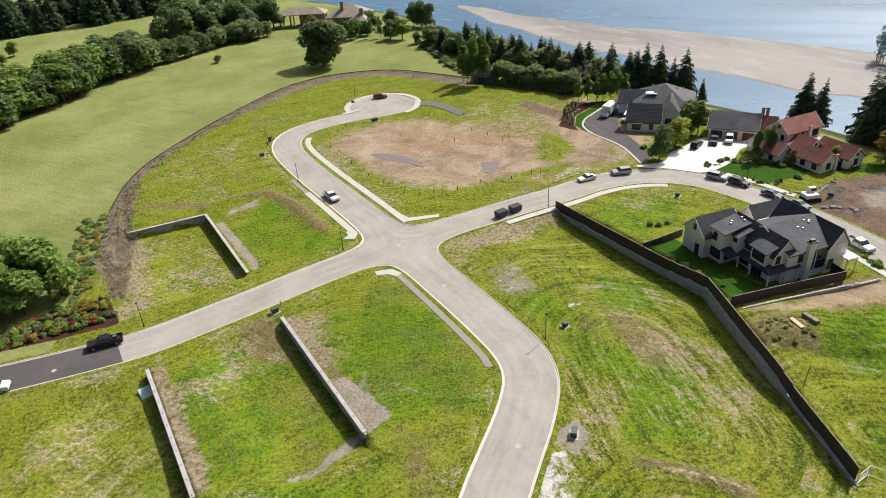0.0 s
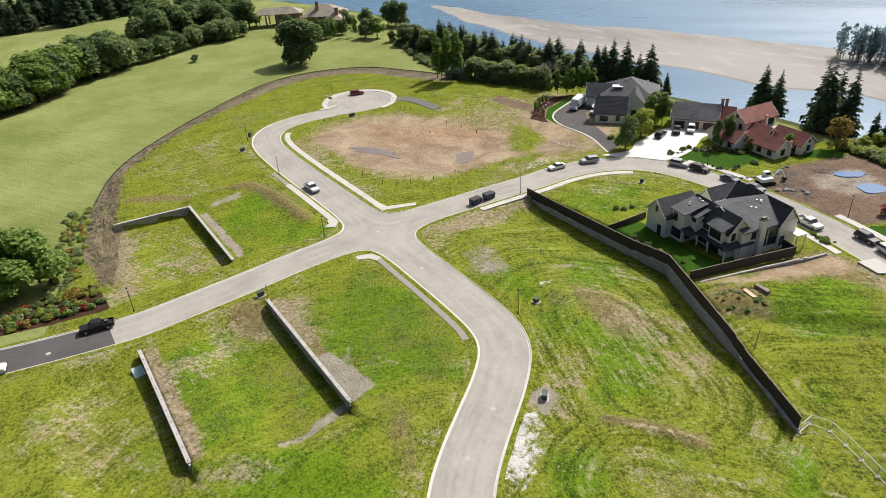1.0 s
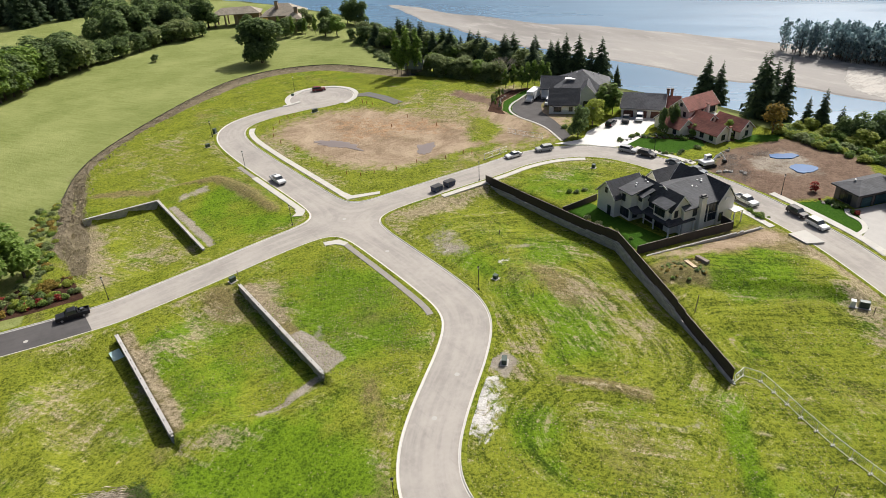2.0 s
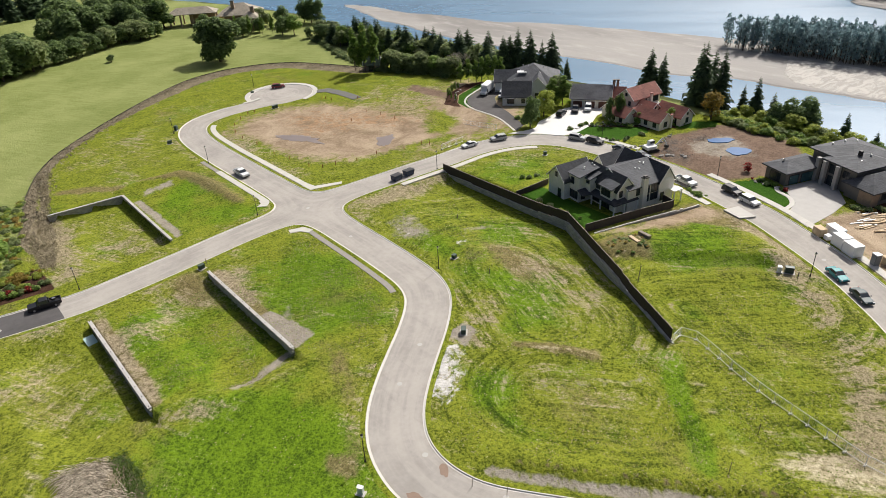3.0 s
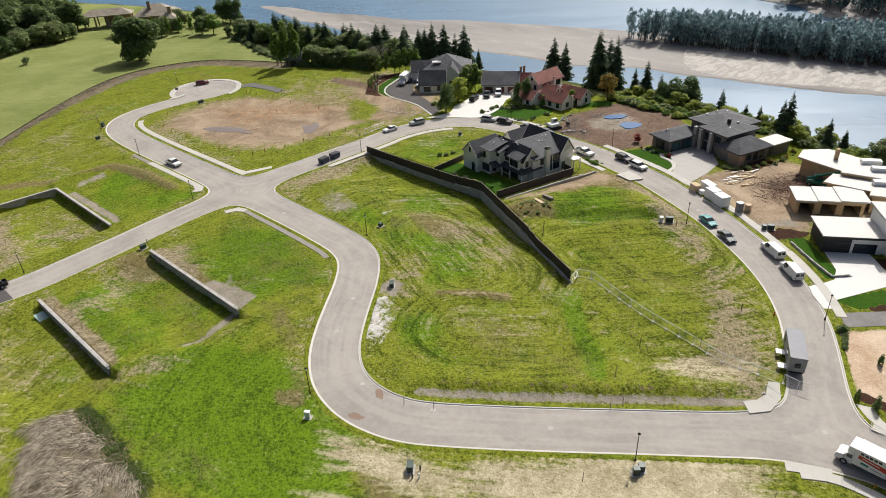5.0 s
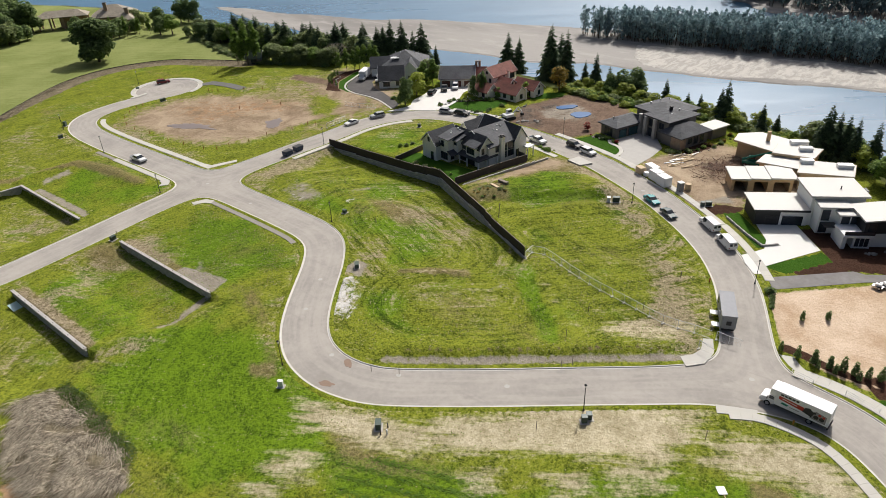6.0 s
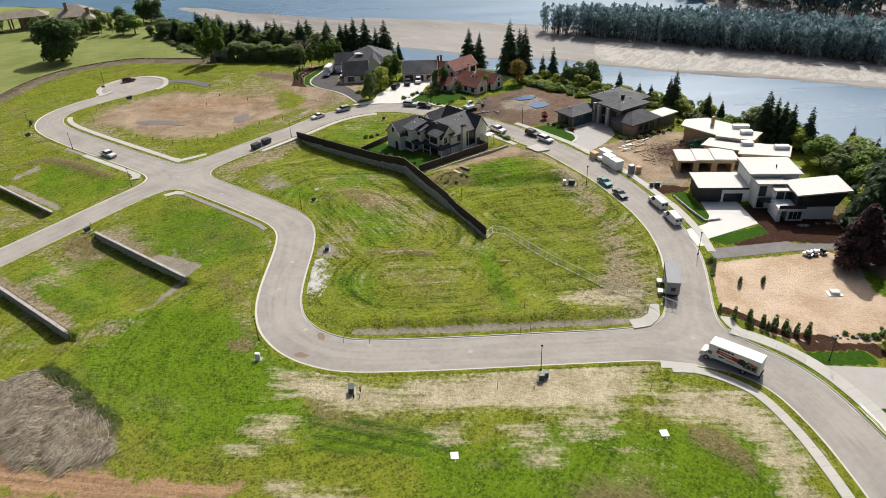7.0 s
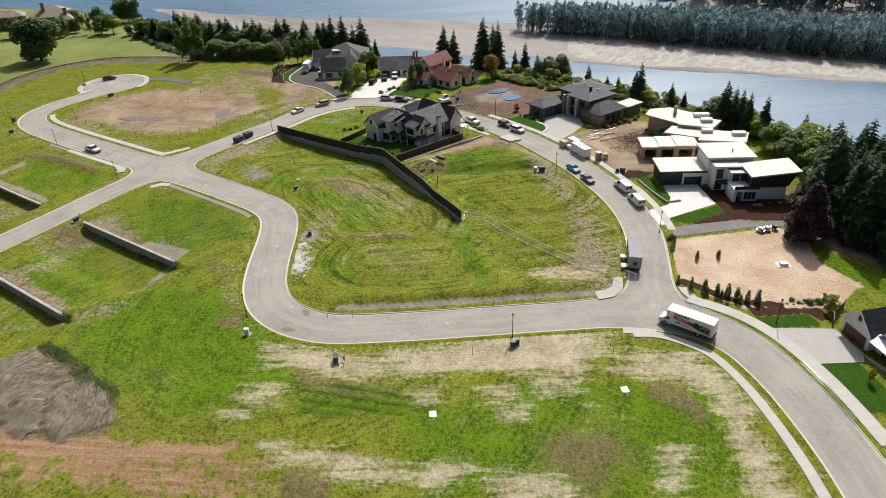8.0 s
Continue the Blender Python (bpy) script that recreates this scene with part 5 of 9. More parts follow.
def garage_door(root, x, y, z, face, w, h, material, frame=None):
    """A sectional garage door of four grooved panels, in a frame."""
    key = (w, h, material.name)
    if key not in _doors:
        line = [(-0.05, 0.0)]
        for i in range(4):
            lo, hi = h * i / 4, h * (i + 1) / 4
            line += [(0.0, lo + 0.001), (0.04, lo + 0.03), (0.04, hi - 0.03), (0.0, hi - 0.001)]
        line.append((-0.05, h))
        bm = bmesh.new()
        a, b = [[bm.verts.new((sx * w / 2, yy, zz)) for yy, zz in line] for sx in (-1, 1)]
        bm.faces.new(a)
        bm.faces.new(b[::-1])
        for i in range(len(line)):
            j = (i + 1) % len(line)
            bm.faces.new((a[i], a[j], b[j], b[i]))
        bmesh.ops.recalc_face_normals(bm, faces=bm.faces)
        fr = lattice([-w / 2 - 0.14, -w / 2 - 0.005, w / 2 + 0.005, w / 2 + 0.14], [0, h + 0.005, h + 0.16], lambda i, j: j == 1 or i != 1, -0.05, 0.08)
        _doors[key] = (mesh_of("garage_door", bm, material), mesh_of("door_frame", fr, frame or TRIM))
    rz = {"s": 180, "e": 270, "n": 0, "w": 90}[face]
    d, f = _doors[key]
    ob = shared("garage_door", d, root, pose(x, y, z, 0, 0, rz))
    shared("door_frame", f, ob)
    return ob


def poly_block(root, outline, z0, top, wall, roof, over=0.5, thick=0.4, name="wall"):
    """A block over any plan outline with a flat, overhanging roof."""
    bm = bmesh.new()
    bm_prism(bm, outline, z0, top)
    bmesh.ops.recalc_face_normals(bm, faces=bm.faces)
    part(name, bm, wall, root)
    c = np.mean(np.array(outline), 0)
    big = []
    for x, y in outline:
        d = np.array((x, y)) - c
        big.append(tuple(np.array((x, y)) + d / np.linalg.norm(d) * over * 1.3))
    bm = bmesh.new()
    bm_prism(bm, big, top + 0.004, top + thick)
    bmesh.ops.recalc_face_normals(bm, faces=bm.faces)
    part("roof_frame", bm, TIMBER, root, "raw timber roof edge")
    bm = bmesh.new()
    bm_prism(bm, [tuple(c + (np.array(p) - c) * 0.985) for p in big], top + thick + 0.004, top + thick + 0.06)
    bmesh.ops.recalc_face_normals(bm, faces=bm.faces)
    return part("roof", bm, roof, root)


def block(root, x0, y0, z0, x1, y1, z1, material, name, label="", bevel=0.0):
    return part(name, box_bm(x0, y0, z0, x1, y1, z1, bevel=bevel), material, root, label)


def shed_roof(root, x0, y0, x1, y1, lo, hi, rise, roof, thick=0.16, name="roof"):
    """A single-slope roof; rise is the side on which it is high."""
    z = {"e": (lo, hi, hi, lo), "w": (hi, lo, lo, hi), "n": (lo, lo, hi, hi), "s": (hi, hi, lo, lo)}[rise]
    bm = bmesh.new()
    a = [bm.verts.new((x, y, h)) for (x, y), h in zip(((x0, y0), (x1, y0), (x1, y1), (x0, y1)), z)]
    b = [bm.verts.new((v.co.x, v.co.y, v.co.z + thick)) for v in a]
    bm.faces.new(a[::-1])
    bm.faces.new(b)
    for i in range(4):
        j = (i + 1) % 4
        bm.faces.new((a[i], a[j], b[j], b[i]))
    return part(name, bm, roof, root)


def roof_vent(root, x, y, z):
    block(root, x - 0.15, y - 0.15, z - 0.25, x + 0.15, y + 0.15, z + 0.22, METAL, "roof_vent")


def chimney(root, x0, y0, x1, y1, z0, z1, material, cap=None):
    c = block(root, x0, y0, z0, x1, y1, z1, material, "chimney")
    block(c, x0 - 0.12, y0 - 0.12, z1 + 0.004, x1 + 0.12, y1 + 0.12, z1 + 0.22, cap or DARK_TRIM, "chimney_cap")


# cream farmhouse above the long wall
h1 = house("house", 99.3, 57.4, -11.5, "large cream farmhouse with several dark charcoal shingle gables", 0.5)
gable(h1, -4.9, 11.7, 3.2, 17.5, 4.7, 7.5, "x", SIDING, ROOF_DARK)
gable(h1, 0.2, 0.0, 5.0, 12.0, 5.3, 8.0, "y", SIDING, ROOF_DARK, over=0.35)
# same charcoal roof: the slope's brighter light is put into paler shingles
gable(h1, 2.6, -0.85, 13.6, 11.6, 5.2, 8.2, "x", SIDING, ROOF_SLATE, over=0.3)
gable(h1, 11.5, -1.2, 15.9, 12.6, 5.1, 8.15, "y", SIDING, ROOF_DARK, over=0.35)
gable(h1, 8.5, 13.2, 16.4, 17.8, 4.0, 6.5, "x", SIDING, ROOF_DARK)
block(h1, 8.8, 11.4, -0.3, 15.6, 13.4, 4.4, SIDING, "link_wall")
gable(h1, 15.7, 1.6, 18.2, 9.4, 2.9, 4.6, "y", SIDING, ROOF_DARK, over=0.25)
# two-storey bay, recess and dormers on the garden side; paler shingles paint the light on their low roofs
block(h1, -3.2, 8.6, -0.4, 1.2, 12.2, 6.35, SIDING, "bay_wall")
shed_roof(h1, -3.6, 8.1, 2.6, 12.5, 6.38, 7.7, "e", ROOF_SLATE)
block(h1, -1.4, 7.0, 2.9, 0.8, 8.58, 5.9, SIDING, "dormer_wall")
shed_roof(h1, -1.8, 6.7, 1.8, 8.7, 5.93, 7.0, "e", ROOF_SLATE)
block(h1, -0.75, 0.7, 3.1, 1.2, 4.3, 5.6, SIDING, "dormer_wall")
shed_roof(h1, -1.15, 0.3, 2.1, 4.7, 5.63, 6.95, "e", ROOF_SLATE)
window(h1, -0.77, 2.5, 3.7, "w", 2.7, 1.5, 3, DARK_TRIM)
window(h1, 0.18, 5.8, 3.8, "w", 1.8, 1.4, 2, DARK_TRIM)
window(h1, -1.42, 7.8, 4.9, "w", 0.9, 0.6, 1, DARK_TRIM)
window(h1, -3.22, 10.9, 4.2, "w", 0.9, 1.5, 1, DARK_TRIM)
window(h1, -3.22, 10.3, 0.8, "w", 2.5, 1.8, 3, DARK_TRIM)
window(h1, -1.9, 8.58, 0.8, "s", 1.0, 1.8, 1, DARK_TRIM)
window(h1, -4.92, 14.7, 5.0, "w", 0.6, 1.1, 1, DARK_TRIM)
window(h1, -4.92, 13.4, 0.05, "w", 0.95, 2.3, 1, DARK_TRIM, name="back_door")
window(h1, 0.18, 3.4, 0.1, "w", 2.6, 2.2, 3, DARK_TRIM)
window(h1, 0.18, 6.6, 0.6, "w", 2.4, 1.7, 3, DARK_TRIM)
# south gables
window(h1, 1.3, -0.02, 3.7, "s", 0.75, 1.4, 1, DARK_TRIM)
window(h1, 4.1, -0.02, 3.9, "s", 0.75, 1.3, 1, DARK_TRIM)
window(h1, 5.5, -0.87, 3.4, "s", 0.9, 1.7, 1, DARK_TRIM)
for xx in (8.4, 9.9, 11.0):
    window(h1, xx, -0.87, 3.0, "s", 0.95, 1.8, 1, DARK_TRIM)
    window(h1, xx, -0.87, 1.1, "s", 0.95, 1.6, 1, DARK_TRIM)
window(h1, 12.6, -1.22, 0.4, "s", 0.9, 1.9, 1, DARK_TRIM, name="side_door")
block(h1, 13.2, -1.32, 5.1, 14.6, -1.2, 5.5, TRIM, "gable_vent")
chimney(h1, 6.2, -1.75, 7.5, -0.86, -0.3, 7.4, SIDING)
block(h1, 6.35, -1.6, 7.63, 7.35, -1.0, 7.95, DARK_TRIM, "flue_cap")
# veranda round the south-west corner
shed_roof(h1, -1.5, -1.0, 0.2, 7.0, 2.55, 3.3, "e", ROOF_DARK)
shed_roof(h1, -3.7, 6.6, 0.2, 8.6, 2.5, 3.3, "n", ROOF_DARK)
shed_roof(h1, -1.5, -1.3, 5.6, 0.0, 2.55, 3.2, "n", ROOF_DARK)
block(h1, -1.7, -1.2, -0.3, 5.6, 8.5, -0.02, CONCRETE_OLD, "veranda_floor", "grey concrete veranda floor")
for px, py in ((-1.25, -1.0), (-1.25, 3.4), (-1.25, 6.4), (1.7, -1.1), (5.3, -1.1)):
    block(h1, px - 0.12, py - 0.12, -0.02, px + 0.12, py + 0.12, 2.5, TRIM, "veranda_post")
block(h1, 1.9, -0.5, -0.02, 4.4, -0.004, 2.5, SIDING_WHITE, "lower_wall")
window(h1, 2.5, -0.52, 0.05, "s", 0.9, 2.1, 1, TRIM, name="side_door")
window(h1, 3.7, -0.52, 0.7, "s", 0.9, 1.4, 1, DARK_TRIM)
block(h1, 14.6, -3.0, 2.5, 17.2, -1.22, 2.7, TRIM, "porch_canopy")
for px in (14.8, 17.0):
    block(h1, px - 0.1, -2.9, -0.3, px + 0.1, -2.7, 2.496, TRIM, "porch_post")
for vx, vy, vz in ((-0.6, 10.4, 7.2), (0.0, 10.9, 7.3), (2.0, 10.6, 7.8), (1.8, 9.6, 7.7), (8.4, 3.6, 7.5), (9.2, 3.2, 7.3), (10.6, 4.6, 8.0), (11.2, 4.0, 7.8), (11.6, 4.4, 7.9)):
    roof_vent(h1, vx, vy, vz)

# white house with broad dark roofs
h2 = house("house", 136.2, 129.6, -50, "white house with broad dark grey shingle roofs and gables", 0.1)
gable(h2, 0.4, 0.2, 9.2, 8.2, 3.0, 6.7, "x", SIDING_WHITE, ROOF_DARK)
hip(h2, 1.5, 8.2, 17.5, 25.5, 4.0, 9.2, SIDING_WHITE, ROOF_SLATE)
gable(h2, -3.4, 14.5, 4.5, 21.5, 3.6, 6.6, "x", SIDING_WHITE, ROOF_SLATE)
gable(h2, 8.2, 5.2, 14.5, 12, 4.2, 7.6, "y", SIDING_WHITE, ROOF_SLATE)
window(h2, 3.0, 0.18, 0.7, "s", 2.2, 1.7, 3, DARK_TRIM)
window(h2, 7.0, 0.18, 0.9, "s", 1.0, 1.4, 1, DARK_TRIM)
window(h2, -3.42, 18.0, 0.9, "w", 2.0, 1.6, 3, DARK_TRIM)
window(h2, 11.4, 5.18, 1.0, "s", 1.6, 1.5, 2, DARK_TRIM)
shed_roof(h2, 1.4, -0.7, 4.6, 0.35, 2.45, 2.75, "n", ROOF_DARK)
for k in range(6):
    roof_vent(h2, 6 + k * 1.7, 16.5 + 0.5 * k, 8.6 - 0.25 * k)
block(h2, 4.2, 12.0, 7.1, 7.4, 14.4, 7.45, METAL, "skylight")
garage_door(h2, 0.38, 4.4, -0.05, "w", 4.4, 2.3, SIDING_WHITE)

# red-roofed house and its grey-roofed garage
h3g = house("garage", 149.1, 112.1, -56, "white three-door garage with a plain grey metal roof", 0.0)
gable(h3g, 0.3, 0.4, 12.4, 8.4, 3.1, 6.3, "x", STUCCO, ROOF_GREY)
for gx0 in (2.4, 6.3, 10.3):
    garage_door(h3g, gx0, 0.38, -0.05, "s", 2.9, 2.3, GARAGE_BROWN)
chimney(h3g, 12.6, 5.2, 13.4, 6.0, 0, 7.6, STONE_TAN)
chimney(h3g, 13.7, 5.6, 14.5, 6.4, 0, 7.6, STONE_TAN)
gable(h3g, 12.5, 1.5, 16.5, 7.5, 3.0, 5.8, "x", STUCCO, ROOF_RED)
h3 = house("house", 149.5, 78.2, -7, "white stucco house with red tiled gable roofs", 0.0)
gable(h3, -0.1, 1.7, 5.2, 11.6, 2.6, 4.7, "y", STUCCO, ROOF_RED)
gable(h3, 7.3, 0.3, 12.5, 9.4, 2.7, 4.9, "y", STUCCO, ROOF_RED)
gable(h3, 3.7, 8.9, 8.9, 16.6, 2.8, 5.0, "y", STUCCO, ROOF_RED)
gable(h3, 3.2, 14.6, 14.8, 20.6, 5.4, 8.0, "x", STUCCO, ROOF_RED)
gable(h3, -3.8, 11.2, 1.4, 17.6, 2.5, 4.5, "y", STUCCO, ROOF_RED)
gable(h3, -0.6, 11.0, 4.2, 14.6, 2.4, 3.9, "x", STUCCO, ROOF_RED)
gable(h3, -2.6, 17.0, 3.6, 21.4, 2.7, 4.6, "x", STUCCO, ROOF_RED)
block(h3, 8.6, 9.2, -0.3, 13.4, 14.4, 2.9, STUCCO, "terrace_wall")
block(h3, 8.9, 9.5, 2.904, 13.1, 14.2, 2.96, CONCRETE_OLD, "terrace_floor")
block(h3, 5.3, 4.4, -0.3, 7.28, 8.6, 2.5, STUCCO, "link_wall")
window(h3, 3.18, 17.6, 6.0, "w", 0.7, 0.8, 1, DARK_TRIM)
window(h3, 3.18, 16.1, 3.3, "w", 0.8, 1.3, 1, DARK_TRIM)
window(h3, 3.18, 18.9, 3.3, "w", 0.8, 1.3, 1, DARK_TRIM)
window(h3, 12.6, 14.58, 3.2, "s", 2.4, 1.7, 3, DARK_TRIM)
window(h3, 8.4, 14.58, 3.4, "s", 1.0, 1.3, 1, DARK_TRIM)
window(h3, 10.0, 0.28, 0.8, "s", 1.0, 1.4, 1, DARK_TRIM)
window(h3, 10.0, 0.28, 3.1, "s", 0.5, 0.6, 1, DARK_TRIM)
window(h3, 7.28, 2.4, 0.0, "w", 1.2, 2.1, 2, DARK_TRIM, name="terrace_door")
window(h3, 7.28, 3.9, 0.6, "w", 0.9, 1.5, 1, DARK_TRIM)
window(h3, 6.3, 8.88, 3.4, "s", 0.6, 0.7, 1, DARK_TRIM)
window(h3, 2.5, 1.68, 0.8, "s", 1.2, 1.4, 2, DARK_TRIM)
for yy in (3.4, 6.6, 9.6):
    window(h3, -0.12, yy, 0.8, "w", 1.1, 1.4, 2, DARK_TRIM)
for yy in (12.8, 15.6):
    window(h3, -3.82, yy, 0.8, "w", 1.0, 1.3, 2, DARK_TRIM)
chimney(h3, 4.3, 1.25, 5.0, 1.68, 0, 3.9, STUCCO, ROOF_RED)
chimney(h3, 9.6, 13.5, 10.3, 14.2, 2.9, 6.2, STUCCO, ROOF_RED)

# modern taupe house with slate hip roofs
h4 = house("house", 137.4, 38.1, -20, "modern taupe house with slate hip roofs and stone columns", 0.0)
hip(h4, 0.8, 0.7, 12.5, 6.8, 3.2, 5.0, TAUPE, ROOF_SLATE)
hip(h4, 11.6, -7.0, 23.8, 4.0, 6.3, 8.3, TAUPE, ROOF_SLATE)
hip(h4, 9.8, -9.6, 20.6, -1.5, 5.9, 7.6, TAUPE, ROOF_SLATE)
hip(h4, 8.6, -15.4, 19.2, -8.6, 3.3, 5.9, TAUPE, ROOF_SLATE)
garage_door(h4, 3.3, 0.68, 0, "s", 2.6, 2.3, GLASS_TEAL, DARK_TRIM)
garage_door(h4, 8.0, 0.68, 0, "s", 4.8, 2.3, GLASS_TEAL, DARK_TRIM)
window(h4, 0.78, 3.8, 0.4, "w", 3.0, 2.2, 3, DARK_TRIM)
for cx, cy in ((9.0, -2.0), (8.9, -5.6), (9.4, 0.2)):
    block(h4, cx - 0.45, cy - 0.45, -0.3, cx + 0.45, cy + 0.45, 5.85, CONCRETE_OLD, "column", "pale stone column")
window(h4, 9.78, -3.8, 0.1, "w", 2.2, 2.4, 2, DARK_TRIM, name="entrance_door")
window(h4, 9.78, -3.8, 3.2, "w", 2.2, 2.0, 2, DARK_TRIM)
window(h4, 9.78, -7.2, 3.4, "w", 1.6, 1.6, 2, DARK_TRIM)
part("stone_corner", box_bm(8.2, -15.7, -0.3, 10.4, -12.4, 3.25), STONE_TAN, h4, "rough tan stone corner")
for xx in (12.2, 14.6, 16.9):
    window(h4, xx, -15.42, 1.2 if xx < 14 else 0.7, "s", 1.3, 1.4 if xx < 14 else 2.0, 1, DARK_TRIM)
window(h4, 22.0, -7.02, 3.2, "s", 1.6, 1.8, 2, DARK_TRIM)
flat(h4, 21.2, -15.2, 27.2, -11.0, 3.0, TAUPE, ROOF_WHITE, over=0.5, thick=0.3)
block(h4, 14.2, -6.0, 7.3, 14.9, -5.3, 8.6, DARK_METAL, "flue")
for vx, vy, vz in ((3.0, 4.4, 4.9), (14.5, 1.8, 7.7), (17.5, 1.2, 8.1), (20.5, 0.5, 7.8), (12.4, -7.4, 6.8), (13.2, -7.3, 6.9), (16.8, -6.6, 7.5), (12.5, -13.2, 4.7), (13.3, -13.2, 4.7)):
    roof_vent(h4, vx, vy, vz)

# plywood house under construction
h5 = house("house", 123.0, 1.4, -60, "unfinished plywood house with white sheeted flat roofs", 0.0)
for k, (xa, xb, tp) in enumerate(((0.2, 4.6, 3.2), (4.6, 9.0, 3.4), (9.0, 13.8, 3.6))):
    block(h5, xa, 0.3, -0.3, xa + 0.7, 6.2, tp, PLY, "wall_pier")
    block(h5, xb - 0.7, 0.3, -0.3, xb - 0.003, 6.2, tp, PLY, "wall_pier")
    block(h5, xa + 0.703, 0.3, 2.55, xb - 0.703, 0.6, tp, PLY, "door_header")
    block(h5, xa + 0.703, 5.9, -0.3, xb - 0.703, 6.2, tp, PLY, "back_wall")
    block(h5, xa - 0.4, -0.6, tp + 0.004, xb - (0.42 if k < 2 else -0.6), 6.8, tp + 0.38, ROOF_WHITE, "roof")
poly_block(h5, [(5.6, 21.6), (13.0, 14.2), (19.6, 20.6), (12.5, 26.5), (7.4, 25.6)], -0.3, 4.2, PLY, ROOF_WHITE, 0.9)
poly_block(h5, [(12.2, 12.6), (20.0, 10.0), (23.5, 15.2), (15.0, 18.4)], -0.3, 4.6, PLY, ROOF_WHITE, 0.6)
poly_block(h5, [(8.0, 8.6), (17.5, 4.4), (21.5, 9.0), (11.0, 13.0)], -0.3, 3.7, PLY, ROOF_WHITE, 0.7)
poly_block(h5, [(15.5, 2.6), (26.0, 1.2), (28.5, 7.4), (18.5, 9.4)], -0.3, 3.9, PLY, ROOF_WHITE, 0.7)
for bx, by, bz, ln in ((17.2, 17.6, 5.02, 4.2), (18.2, 13.4, 5.02, 3.0), (17.0, 7.4, 4.32, 2.8), (24.4, 5.0, 4.32, 3.4)):
    block(h5, bx, by, bz, bx + ln, by + 1.6, bz + 0.95, WHITE_PLASTIC, "wrapped_pallet", "white-wrapped building material")
block(h5, 12.3, 20.8, 4.4, 13.1, 21.6, 7.2, PLY, "chimney_frame")

# modern white and black house
h6 = house("house", 110.2, -9.2, -57.5, "modern white and black house with flat white roofs", 0.0)
block(h6, -1.0, 0.0, -0.3, 4.0, 7.4, 3.7, DARK_WALL, "wall", "black cladding")
block(h6, 4.003, 0.0, -0.3, 9.6, 7.4, 3.7, STUCCO_WHITE, "wall")
block(h6, -1.6, -0.6, 3.704, 9.7, 8.0, 4.0, ROOF_WHITE, "roof")
block(h6, -1.65, -0.66, 3.5, 9.7, -0.604, 3.98, DARK_TRIM, "fascia")
garage_door(h6, 2.4, -0.02, 0.0, "s", 2.3, 2.2, DARK_WALL, DARK_TRIM)
garage_door(h6, 6.6, -0.02, 0.0, "s", 4.2, 2.3, GLASS, TRIM)
block(h6, 9.7, 0.2, -0.3, 20.2, 8.4, 6.9, STUCCO_WHITE, "wall")
block(h6, 9.2, -0.5, 6.904, 20.8, 9.0, 7.3, ROOF_WHITE, "roof")
block(h6, 10.4, -3.2, -0.3, 13.6, 0.197, 6.0, STUCCO_WHITE, "wall")
block(h6, 10.1, -3.6, 6.004, 16.4, 0.9, 6.3, ROOF_WHITE, "roof")
block(h6, 13.603, -5.0, -0.3, 17.6, 0.196, 5.3, STUCCO_WHITE, "wall")
block(h6, 13.2, -5.6, 5.304, 18.6, 1.6, 5.6, ROOF_WHITE, "roof")
window(h6, 11.6, -3.22, 0.4, "s", 1.4, 2.3, 1, DARK_TRIM)
window(h6, 11.6, -3.22, 3.2, "s", 1.4, 2.3, 1, DARK_TRIM)
window(h6, 14.8, -5.02, 3.3, "s", 1.4, 1.6, 1, DARK_TRIM)
window(h6, 16.6, -5.02, 3.3, "s", 1.3, 1.6, 1, DARK_TRIM)
for nm, mat, line, ya, yb, lab in (("upper_wall", DARK_WALL, [(17.0, 3.2), (25.4, 3.5), (27.2, 6.95), (16.9, 5.9)], -8.8, -1.8, "black cladding that rises to one end"),
                                   ("roof", ROOF_WHITE, [(16.5, 5.87), (27.6, 7.0), (27.6, 7.32), (16.5, 6.19)], -9.3, -1.3, "white roof that rises to one end")):
    bm = bmesh.new()
    a, b = [[bm.verts.new((x, y, z + (0.004 if nm == "roof" else 0))) for x, z in line] for y in (ya, yb)]
    bm.faces.new(a)
    bm.faces.new(b[::-1])
    for k in range(4):
        bm.faces.new((a[k], b[k], b[(k + 1) % 4], a[(k + 1) % 4]))
    bmesh.ops.recalc_face_normals(bm, faces=bm.faces)
    part(nm, bm, mat, h6, lab)
block(h6, 17.4, -8.5, -0.3, 25.2, -2.0, 3.19, STUCCO_WHITE, "lower_wall")
window(h6, 18.3, -8.82, 3.5, "s", 1.4, 1.9, 1, DARK_TRIM)
block(h6, 13.0, -9.6, -0.3, 13.8, -4.6, 2.8, STUCCO_WHITE, "porch_pier")
block(h6, 13.0, -9.9, 2.804, 18.8, -5.02, 3.3, STUCCO_WHITE, "balcony")
block(h6, 13.1, -9.8, 3.304, 18.7, -9.68, 4.1, GLASS, "glass_balustrade")
block(h6, 15.2, -9.2, -0.3, 18.6, -5.04, 2.8, STUCCO_WHITE, "porch_wall")
window(h6, 16.9, -9.22, 0.5, "s", 2.6, 1.9, 3, TRIM)
block(h6, 11.0, -5.4, 2.6, 13.6, -3.22, 2.78, DARK_TRIM, "canopy")
block(h6, 16.0, 3.0, 7.304, 16.2, 3.2, 8.0, DARK_METAL, "flue")
chimney(h6, 20.25, 2.5, 21.4, 4.0, -0.3, 7.0, STUCCO_WHITE)

